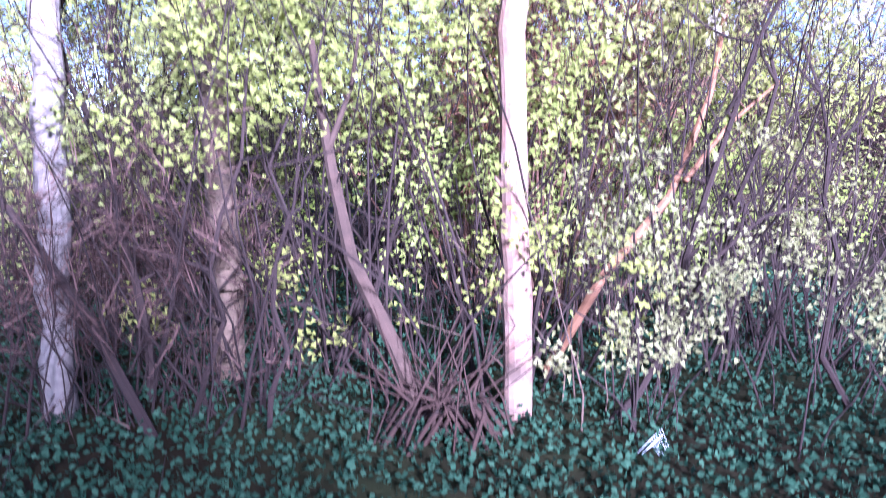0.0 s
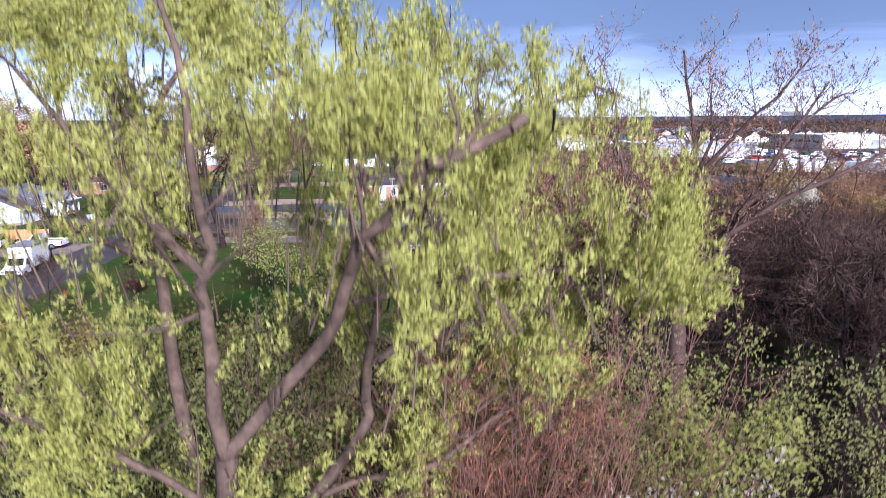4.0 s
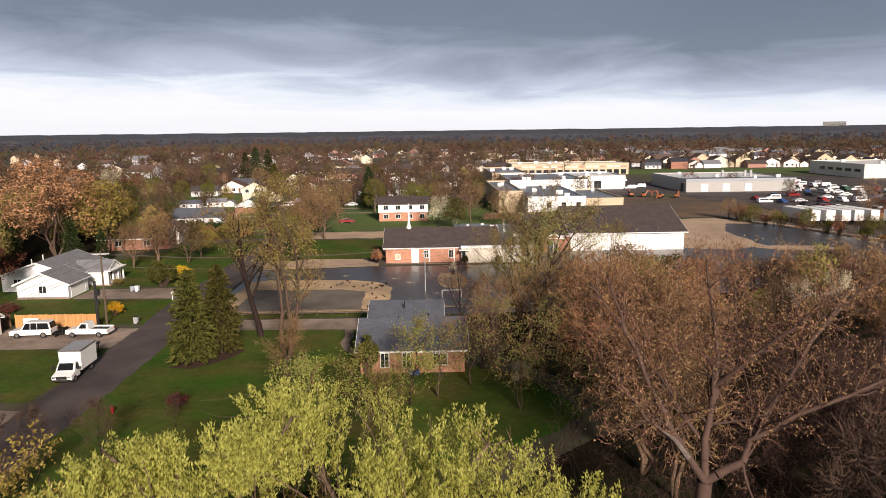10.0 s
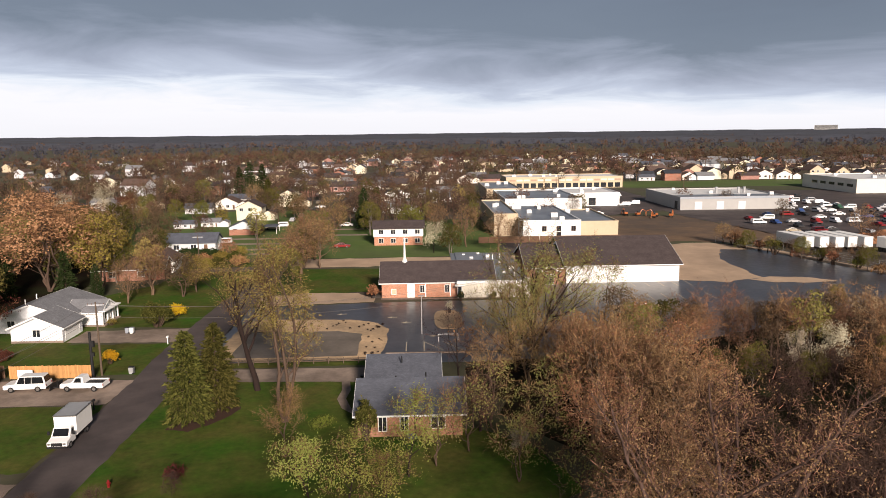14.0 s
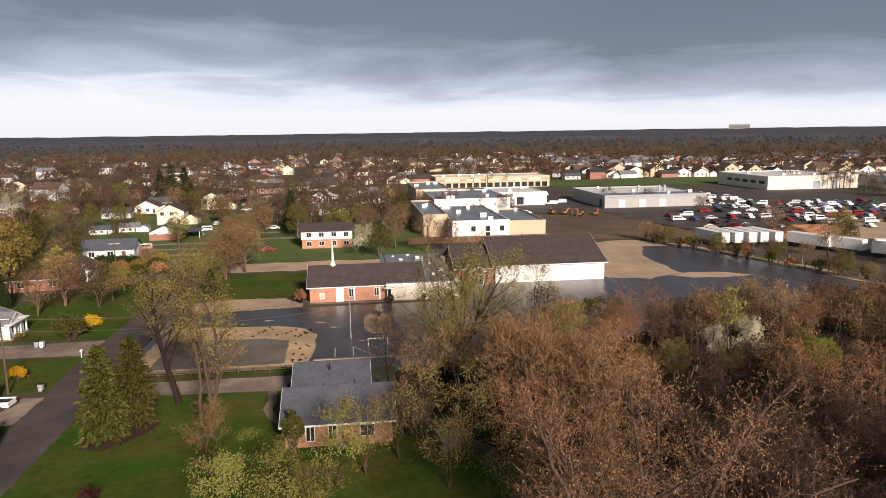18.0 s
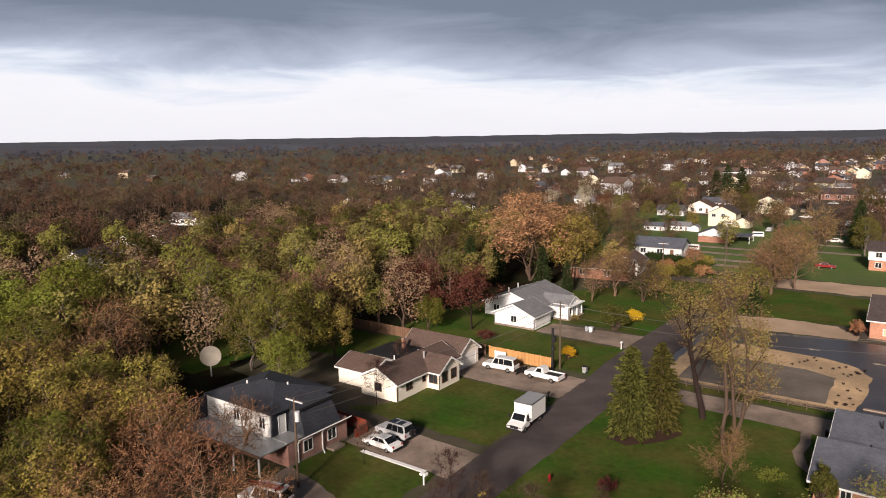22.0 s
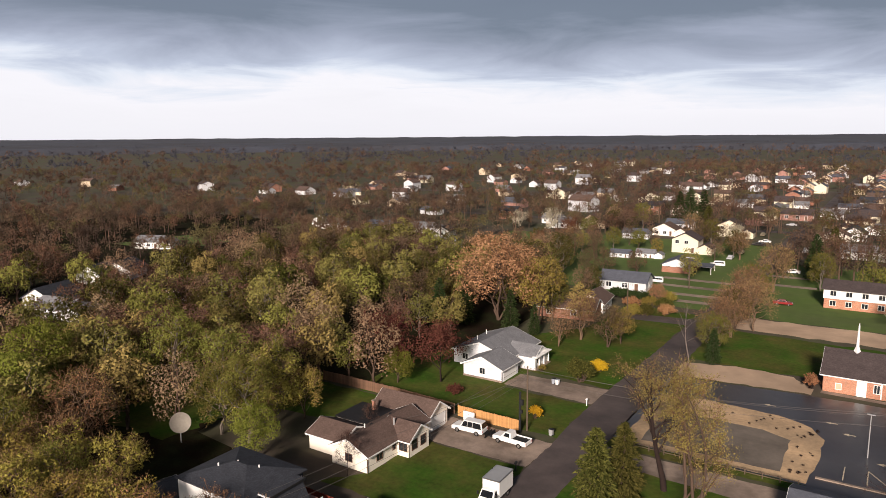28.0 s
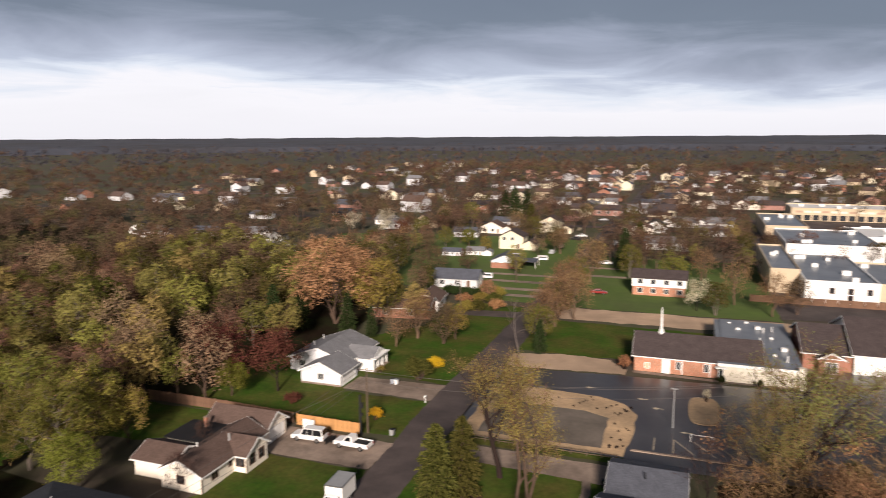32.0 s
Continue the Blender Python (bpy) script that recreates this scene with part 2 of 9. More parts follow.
M["offwhite"] = material("cream_paint", (0.70, 0.65, 0.55), 0.7, var=0.09, scale=1.2)
M["housecream"] = material("warm_white_siding", (0.80, 0.74, 0.65), 0.7, var=0.07, scale=1.2)
M["cream"] = material("pale_yellow_siding", (0.72, 0.66, 0.50), 0.7, var=0.06, scale=1.2)
M["greysiding"] = material("pale_grey_siding", (0.56, 0.57, 0.60), 0.7, var=0.06, scale=1.0)
M["bluegrey"] = material("blue_grey_siding", (0.30, 0.33, 0.38), 0.7, var=0.08, scale=1.0)
M["tan"] = material("tan_stucco", (0.52, 0.42, 0.30), 0.85, var=0.1, scale=1.0)
M["brown"] = material("brown_paint", (0.13, 0.07, 0.045), 0.7, var=0.15)
M["black"] = material("black_rubber", (0.015, 0.015, 0.016), 0.6, var=0.2)
M["tar"] = material("tar_roofing", (0.010, 0.010, 0.011), 0.55, var=0.3, scale=0.6, second=(0.018, 0.018, 0.02), second_scale=0.25, spec=0.3)
M["membrane"] = material("wet_roof_membrane", (0.13, 0.145, 0.17), 0.36, var=0.25, scale=0.35, second=(0.20, 0.22, 0.25), second_scale=0.12, spec=0.5)
M["whiteroof"] = material("white_roof_membrane", (0.66, 0.66, 0.66), 0.6, var=0.1, scale=0.3)
M["sheet"] = material("galvanised_sheet", (0.42, 0.43, 0.44), 0.45, metal=0.4, var=0.15, scale=1.0)
M["warewall"] = material("grey_cladding", (0.36, 0.355, 0.35), 0.7, var=0.08, scale=0.5)
M["glass"] = material("dark_window_glass", (0.02, 0.023, 0.028), 0.12, var=0.2, spec=0.6)
M["chrome"] = material("bare_metal", (0.5, 0.5, 0.5), 0.3, metal=0.9, var=0.1)
M["pole"] = material("weathered_pole", (0.10, 0.072, 0.052), 0.9, var=0.3, scale=4)
M["cable"] = material("cable", (0.10, 0.09, 0.085), 0.7, var=0.1)
M["cedar"] = material("new_cedar_boards", (0.50, 0.26, 0.10), 0.85, var=0.2, scale=2.0, rnd=0.35)
M["oldfence"] = material("weathered_fence_boards", (0.15, 0.085, 0.055), 0.9, var=0.3, scale=2.0, rnd=0.35)
M["redwood"] = material("red_stained_boards", (0.23, 0.045, 0.025), 0.85, var=0.25, scale=2.0, rnd=0.3)
M["brick"] = brickwork("red_brick", (0.32, 0.115, 0.07), (0.30, 0.22, 0.18))
M["orangebrick"] = brickwork("orange_brick", (0.46, 0.185, 0.11), (0.40, 0.28, 0.21))
M["pinkbrick"] = brickwork("pink_brick", (0.34, 0.16, 0.13), (0.32, 0.22, 0.19))
M["roofgrey"] = brickwork("grey_shingles", (0.19, 0.193, 0.207), (0.13, 0.13, 0.14), 0.3, 0.14, gap=0.008, var=0.12)
M["roofdark"] = brickwork("charcoal_shingles", (0.040, 0.044, 0.055), (0.025, 0.027, 0.033), 0.3, 0.14, gap=0.008, var=0.18)
M["roofbrown"] = brickwork("brown_shingles", (0.115, 0.078, 0.066), (0.075, 0.05, 0.042), 0.3, 0.14, gap=0.008, var=0.15)
M["rooftaupe"] = brickwork("taupe_shingles", (0.072, 0.056, 0.056), (0.045, 0.036, 0.036), 0.3, 0.14, gap=0.008, var=0.15)
M["roofblue"] = brickwork("slate_grey_shingles", (0.092, 0.10, 0.125), (0.06, 0.065, 0.08), 0.3, 0.14, gap=0.008, var=0.12)
M["lap"] = brickwork("white_lap_siding", (0.70, 0.71, 0.74), (0.45, 0.46, 0.5), 3.6, 0.13, 0.6, var=0.03, gap=0.012)
M["bark"] = material("brown_bark", (0.085, 0.055, 0.040), 0.95, var=0.4, scale=6, bump=0.02, bscale=18)
M["barkgrey"] = material("grey_bark", (0.15, 0.125, 0.105), 0.95, var=0.35, scale=5, bump=0.02, bscale=18)
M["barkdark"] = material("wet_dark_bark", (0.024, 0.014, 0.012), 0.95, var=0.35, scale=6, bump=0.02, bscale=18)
M["pale"] = material("barkless_pale_wood", (0.16, 0.136, 0.124), 0.9, var=0.5, scale=7, second=(0.10, 0.075, 0.065), second_scale=1.6, second_at=0.54, bump=0.01, bscale=25)
M["twig"] = leafy("brown_twigs", (0.090, 0.052, 0.028), (0.33, 0.205, 0.112), 0.4, light=0.1)
# purple-brown twigs, darkened so that part of the wood's shade is in the colour
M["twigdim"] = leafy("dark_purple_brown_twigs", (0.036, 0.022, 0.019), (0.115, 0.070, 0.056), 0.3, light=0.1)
M["brush"] = leafy("red_brown_brush", (0.20, 0.092, 0.043), (0.46, 0.235, 0.12), 0.3, light=0.1)
M["twigred"] = leafy("reddish_twigs", (0.095, 0.046, 0.026), (0.36, 0.195, 0.108), 0.35, light=0.1)
M["leafwillow"] = leafy("willow_leaves", (0.285, 0.293, 0.058), (0.515, 0.522, 0.143), 0.0, light=0.4)
M["leafolive"] = leafy("olive_buds", (0.098, 0.091, 0.022), (0.155, 0.150, 0.036), 0.7)
M["leafgreen"] = leafy("young_green_leaves", (0.115, 0.128, 0.023), (0.178, 0.194, 0.037), 0.5)
M["leafgold"] = leafy("golden_buds", (0.132, 0.106, 0.022), (0.315, 0.260, 0.066), 0.4)
M["leafrust"] = leafy("rust_buds", (0.125, 0.0575, 0.029), (0.46, 0.2415, 0.1265), 0.4)
TONES = {}
for nm, c in dict(olive=(0.152, 0.142, 0.042), green=(0.165, 0.172, 0.042), gold=(0.215, 0.168, 0.058), bare=(0.205, 0.142, 0.088), red=(0.200, 0.125, 0.084)).items():
    TONES[nm] = [leafy(nm + "_crowns", tuple(0.74 * k * v for v in c), tuple(1.06 * k * v for v in c), 0.0, light=0.14) for k in (0.5, 0.9, 1.45)]
M["leaforange"] = leafy("orange_buds", (0.25, 0.130, 0.067), (0.49, 0.275, 0.15), 0.1)
M["leafmaroon"] = leafy("maroon_leaves", (0.07, 0.025, 0.02), (0.13, 0.05, 0.035), 0.3)
M["leafpale"] = leafy("pale_young_leaves", (0.235, 0.237, 0.076), (0.335, 0.332, 0.108), 0.2, light=0.5)
M["budolive"] = leafy("olive_tan_buds", (0.15, 0.120, 0.035), (0.40, 0.328, 0.11), 0.2, light=0.3)
M["budtan"] = leafy("tan_buds", (0.085, 0.050, 0.025), (0.40, 0.255, 0.132), 0.3, light=0.25)
M["mapletwig"] = leafy("maple_twigs", (0.035, 0.017, 0.013), (0.345, 0.187, 0.127), 0.2, light=0.1)
M["thornpetal"] = leafy("creamy_thorn_blossom", (0.24, 0.205, 0.15), (0.48, 0.425, 0.33), 0.1, light=0.3)
M["barktan"] = material("tan_bark", (0.15, 0.098, 0.064), 0.95, var=0.4, scale=5, bump=0.02, bscale=18)
M["leafbright"] = leafy("bright_young_leaves", (0.24, 0.260, 0.062), (0.355, 0.375, 0.100), 0.3, light=0.45)
M["ivy"] = leafy("ivy_leaves", (0.022, 0.050, 0.028), (0.042, 0.080, 0.046), 0.2, light=0.2)
M["needle"] = leafy("spruce_needles", (0.024, 0.030, 0.008), (0.125, 0.118, 0.032), 0.3, light=0.15)
M["needledark"] = leafy("dark_needles", (0.016, 0.030, 0.010), (0.045, 0.06, 0.022), 0.3, light=0.15)
M["petal"] = leafy("white_blossom", (0.42, 0.37, 0.27), (0.70, 0.64, 0.50), 0.2, light=0.4)
M["catkin"] = leafy("pale_catkins", (0.17, 0.155, 0.068), (0.31, 0.28, 0.14), 0.2, light=0.4)
M["yellow"] = leafy("yellow_blossom", (0.55, 0.33, 0.02), (0.75, 0.48, 0.04), 0.15, light=0.4)
FARTONES = []
for nm, c in (("brown", (0.150, 0.096, 0.070)), ("umber", (0.085, 0.058, 0.046)), ("olive", (0.135, 0.110, 0.054)), ("tan", (0.190, 0.128, 0.084)), ("dark_brown", (0.100, 0.070, 0.050)), ("rust", (0.160, 0.088, 0.060)), ("dull_red", (0.125, 0.076, 0.060))):
    FARTONES.append(leafy("far_" + nm + "_crowns", tuple(0.65 * v for v in c), tuple(0.95 * v for v in c), 0.0, light=0.14))
# blue-grey tint of the next two stands in for haze over far trees
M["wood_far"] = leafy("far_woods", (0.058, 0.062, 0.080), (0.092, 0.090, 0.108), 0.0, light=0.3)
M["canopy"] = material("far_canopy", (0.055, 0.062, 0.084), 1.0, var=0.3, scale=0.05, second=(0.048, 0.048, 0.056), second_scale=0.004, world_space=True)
CAR = {}
for nm, c in dict(white=(0.75, 0.75, 0.75), silver=(0.42, 0.43, 0.45), red=(0.22, 0.012, 0.014), blue=(0.03, 0.07, 0.22), black=(0.018, 0.018, 0.02), tan=(0.35, 0.29, 0.2), green=(0.03, 0.08, 0.05), orange=(0.38, 0.12, 0.04)).items():
    CAR[nm] = material(nm + "_car_paint", c, 0.32, var=0.05, spec=0.5, clear=0.4)

# shape helpers
def part(name, bm, mat, parent=None, label=""):
    """One mesh object from a bmesh (or from a (verts, faces) pair), under its thing."""
    me = bpy.data.meshes.new(name)
    if isinstance(bm, tuple):
        me.from_pydata(bm[0], [], bm[1])
    else:
        bm.to_mesh(me)
        bm.free()
    me.materials.append(mat)
    ob = new(name, me)
    if parent:
        ob.parent = parent
    if label:
        ob["label"] = label
    return ob


def thing(name, m, label, category, group="", kind=""):
    ob = new(name)
    ob.matrix_world = m
    ob.empty_display_size = 0.5
    return tagged(ob, label, category, group, kind)


def structure(name, bm, mat, label, category=""):
    return tagged(part(name, bm, mat), label, category or name.split("_")[0], "", "structure")


def box(bm, x0, x1, y0, y1, z0, z1, bevel=0.0):
    n = len(bm.verts)
    r = bmesh.ops.create_cube(bm, size=1)
    for v in r["verts"]:
        v.co = Vector((x0 + (v.co.x + 0.5) * (x1 - x0), y0 + (v.co.y + 0.5) * (y1 - y0), z0 + (v.co.z + 0.5) * (z1 - z0)))
    if bevel:
        es = {e for v in r["verts"] for e in v.link_edges}
        bmesh.ops.bevel(bm, geom=list(es), offset=bevel, segments=1, affect="EDGES")
    return bm


def boxes(*dims, bevel=0.0):
    bm = bmesh.new()
    for d in dims:
        box(bm, *d, bevel=bevel)
    return bm


def tube(pts, radii, sides=8, cap=True):
    """A round bar along points, as a bmesh."""
    bm = bmesh.new()
    rings = []
    first = (Vector(pts[-1]) - Vector(pts[0])).normalized()
    for i, p in enumerate(pts):
        p = Vector(p)
        a = Vector(pts[min(i + 1, len(pts) - 1)]) - Vector(pts[max(i - 1, 0)])
        a = a.normalized()
        u = a.cross(Vector((1, 0, 0)) if abs(first.x) < 0.7 else Vector((0, 0, 1))).normalized()
        w = a.cross(u)
        rings.append([bm.verts.new(p + (u * math.cos(k * 2 * math.pi / sides) + w * math.sin(k * 2 * math.pi / sides)) * radii[i]) for k in range(sides)])
    for r0, r1 in zip(rings, rings[1:]):
        for k in range(sides):
            bm.faces.new((r0[k], r0[(k + 1) % sides], r1[(k + 1) % sides], r1[k]))
    if cap:
        bm.faces.new(rings[0][::-1])
        bm.faces.new(rings[-1])
    return bm


def plate(points, z=0.0, thick=0.0):
    """A flat polygon, with a rim when thick."""
    bm = bmesh.new()
    f = bm.faces.new([bm.verts.new((x, y, z)) for x, y in points])
    if f.normal.z < 0:
        f.normal_flip()
    if thick:
        r = bmesh.ops.extrude_face_region(bm, geom=[f])
        for v in r["geom"]:
            if isinstance(v, bmesh.types.BMVert):
                v.co.z += thick
    bm.normal_update()
    return bm


def uv_flat(bm, scale=1.0):
    """Metric coordinates on every face: along the level, and up its slope."""
    lay = bm.loops.layers.uv.verify()
    bm.normal_update()
    for f in bm.faces:
        n = f.normal
        u = Vector((-n.y, n.x, 0))
        u = u.normalized() if u.length > 1e-4 else Vector((1, 0, 0))
        v = n.cross(u)
        for l in f.loops:
            l[lay].uv = (l.vert.co.dot(u) * scale, l.vert.co.dot(v) * scale)
    return bm


def wobbly(points, amount, step, seed):
    """The outline again, with ragged edges."""
    r = random.Random(seed)
    out = []
    for (x0, y0), (x1, y1) in zip(points, points[1:] + points[:1]):
        n = max(1, int(math.hypot(x1 - x0, y1 - y0) / step))
        for k in range(n):
            out.append((x0 + (x1 - x0) * k / n + r.uniform(-amount, amount), y0 + (y1 - y0) * k / n + r.uniform(-amount, amount)))
    return out


# trees
def bars(segs, sides=4):
    """Many tapered bars as one vertex and face list. segs: rows p0 (3), p1 (3), r0, r1."""
    s = np.asarray(segs, float)
    p0, p1, r0, r1 = s[:, 0:3], s[:, 3:6], s[:, 6], s[:, 7]
    d = p1 - p0
    d /= np.maximum(np.linalg.norm(d, axis=1, keepdims=True), 1e-9)
    ref = np.where(np.abs(d[:, 2:3]) > 0.9, [[1.0, 0, 0]], [[0, 0, 1.0]])
    u = np.cross(d, ref)
    u /= np.linalg.norm(u, axis=1, keepdims=True)
    w = np.cross(d, u)
    verts = []
    for p, r in ((p0, r0), (p1, r1)):
        for k in range(sides):
            a = 2 * math.pi * k / sides
            verts.append(p + (u * math.cos(a) + w * math.sin(a)) * r[:, None])
    v = np.stack(verts, 1).reshape(-1, 3)
    n = len(s)
    base = (np.arange(n) * 2 * sides)[:, None]
    faces = np.concatenate([base + np.array([[k, (k + 1) % sides, sides + (k + 1) % sides, sides + k]]) for k in range(sides)])
    return v, faces


def mesh_of(name, v, f):
    me = bpy.data.meshes.new(name)
    f = np.asarray(f)
    me.vertices.add(len(v))
    me.vertices.foreach_set("co", np.asarray(v, np.float32).ravel())
    k = f.shape[1]
    me.loops.add(f.size)
    me.loops.foreach_set("vertex_index", f.ravel().astype(np.int32))
    me.polygons.add(len(f))
    me.polygons.foreach_set("loop_start", np.arange(0, f.size, k, dtype=np.int32))
    me.update()
    return me


def leaves(points, rng, length, width, up=0.0, spread=1.0, droop=0.0, count=1, jitter=0.2, axis=None, full=False, face=None):
    """Small pointed leaves or twigs round points: a triangle each."""
    p = np.repeat(np.asarray(points, float), count, axis=0)
    n = len(p)
    p = p + rng.normal(0, jitter, (n, 3))
    d = rng.normal(0, spread, (n, 3))
    d[:, 2] += up - droop
    if axis is not None:
        d += np.repeat(np.asarray(axis, float), count, axis=0)
    d /= np.maximum(np.linalg.norm(d, axis=1, keepdims=True), 1e-6)
    s = np.cross(d, rng.normal(0, 1, (n, 3)))
    s /= np.maximum(np.linalg.norm(s, axis=1, keepdims=True), 1e-6)
    if face is not None:
        out = np.repeat(np.asarray(face, float), count, axis=0) + rng.normal(0, 0.45, (n, 3))
        out /= np.maximum(np.linalg.norm(out, axis=1, keepdims=True), 1e-6)
        s = np.cross(out, rng.normal(0, 1, (n, 3)))
        s /= np.maximum(np.linalg.norm(s, axis=1, keepdims=True), 1e-6)
        d = np.cross(out, s)
    ln = length * rng.uniform(0.6, 1.4, (n, 1))
    wd = width * rng.uniform(0.7, 1.3, (n, 1))
    if full:
        m = p + d * ln * 0.45 + np.cross(s, d) * wd * 0.12
        v = np.stack([p, m + s * wd / 2, p + d * ln, m - s * wd / 2], 1).reshape(-1, 3)
        return v, np.arange(4 * n).reshape(-1, 4)
    v = np.stack([p - s * wd / 2, p + s * wd / 2, p + d * ln], 1).reshape(-1, 3)
    return v, np.arange(3 * n).reshape(-1, 3)


def grow(rng, height, radius, trunk_r, clear=0.25, limbs=9, subs=7, twigs=5, rise=0.9, wander=0.16, top=1.0, forks=1, lean=(0, 0), shape=0.75):
    """The bars of a broad-leaved tree, and the places and ways of its twig ends."""
    segs, ends, ways = [], [], []

    def strand(p, d, length, r0, r1, n, bend, loose=1.0):
        pts = [p]
        for k in range(n):
            d = d + rng.normal(0, wander * loose, 3) + np.array([0, 0, bend])
            d = d / np.linalg.norm(d)
            q = p + d * length / n
            a, b = r0 + (r1 - r0) * k / n, r0 + (r1 - r0) * (k + 1) / n
            segs.append([*p, *q, a, b])
            p = q
            pts.append(p)
        return pts, d

    starts = []
    for f in range(forks):
        a = rng.uniform(0, 2 * math.pi)
        d0 = np.array([lean[0], lean[1], 1.0]) + (np.array([math.cos(a), math.sin(a), 0]) * 0.22 if forks > 1 else 0)
        rf = trunk_r * (0.75 if forks > 1 else 1.0)
        pts, _ = strand(np.zeros(3) + (np.array([math.cos(a), math.sin(a), 0]) * trunk_r * 0.6 if forks > 1 else 0), d0 / np.linalg.norm(d0), height * top * rng.uniform(0.85, 1.0), rf, 0.15 * rf, 10, 0.02, 0.45)
        starts.append((pts, rf))
    for pts, rf in starts:
        for k in range(limbs // forks):
            t = clear + (0.95 - clear) * ((k + rng.uniform(0.1, 0.9)) / (limbs // forks))
            i = t * 10
            p = pts[int(i)] + (pts[min(int(i) + 1, 10)] - pts[int(i)]) * (i - int(i))
            a = k * 2.399 + rng.uniform(-0.5, 0.5)
            reach = radius * (1.0 - shape * max(0.0, (t - 0.45) / 0.55) ** 1.5) * rng.uniform(0.75, 1.1)
            d = np.array([math.cos(a), math.sin(a), rise * rng.uniform(0.6, 1.3)])
            lim, dd = strand(p, d / np.linalg.norm(d), reach * 1.15, rf * (1 - 0.8 * t) * 0.55, rf * 0.06, 6, 0.04)
            for m in range(subs):
                tt = 0.25 + 0.75 * (m + rng.uniform(0, 1)) / subs
                j = min(tt * 6, 5.99)
                p2 = lim[int(j)] + (lim[int(j) + 1] - lim[int(j)]) * (j - int(j))
                d2 = dd + rng.normal(0, 0.75, 3) + np.array([0, 0, 0.25])
                sub, d3 = strand(p2, d2 / np.linalg.norm(d2), reach * rng.uniform(0.28, 0.5), rf * 0.075 * (1.3 - tt), rf * 0.03, 2, 0.05)
                for q in range(twigs):
                    jj = min((0.3 + 0.7 * (q + rng.uniform(0, 1)) / twigs) * 2, 1.99)
                    p3 = sub[int(jj)] + (sub[int(jj) + 1] - sub[int(jj)]) * (jj - int(jj))
                    d4 = d3 + rng.normal(0, 0.6, 3) + np.array([0, 0, 0.2])
                    ends.append(p3)
                    ways.append(d4 / np.linalg.norm(d4))
    return segs, np.array(ends), np.array(ways)


def sprigs(points, ways, rng, length, width, count=1, bend=0.45, lift=0.25, side=2):
    """Curved twigs: a bent ribbon of three pieces each, with short side twigs."""
    p = np.repeat(np.asarray(points, float), count, axis=0)
    d = np.repeat(np.asarray(ways, float), count, axis=0) + rng.normal(0, 0.45, (len(p), 3))
    d /= np.maximum(np.linalg.norm(d, axis=1, keepdims=True), 1e-6)
    n = len(p)
    ln = length * rng.uniform(0.55, 1.25, (n, 1))
    vs, tips, tipways = [], [], []

    def strip(a, b, s, w0, w1):
        vs.append(np.stack([a - s * w0, a + s * w0, b + s * w1, b - s * w1], 1).reshape(-1, 3))

    for k in range(3):
        s = np.cross(d, rng.normal(0, 1, (n, 3)))
        s /= np.maximum(np.linalg.norm(s, axis=1, keepdims=True), 1e-6)
        q = p + d * ln / 3
        strip(p, q, s, width * (1 - k * 0.3) / 2, width * (0.7 - k * 0.3) / 2)
        for _ in range(side if k else 0):
            e = d + rng.normal(0, 0.6, (n, 3)) + [0, 0, 0.15]
            e /= np.maximum(np.linalg.norm(e, axis=1, keepdims=True), 1e-6)
            a = p + (q - p) * rng.uniform(0.1, 0.9, (n, 1))
            b = a + e * ln * rng.uniform(0.12, 0.34, (n, 1))
            strip(a, b, s, width * 0.25, width * 0.12)
            tips.append(b)
            tipways.append(e)
        p = q
        d = d + rng.normal(0, bend * 0.6, (n, 3)) + [0, 0, lift * bend]
        d /= np.maximum(np.linalg.norm(d, axis=1, keepdims=True), 1e-6)
    tips.append(p)
    tipways.append(d)
    v = np.concatenate(vs)
    return v, np.arange(len(v)).reshape(-1, 4), np.concatenate(tips), np.concatenate(tipways)


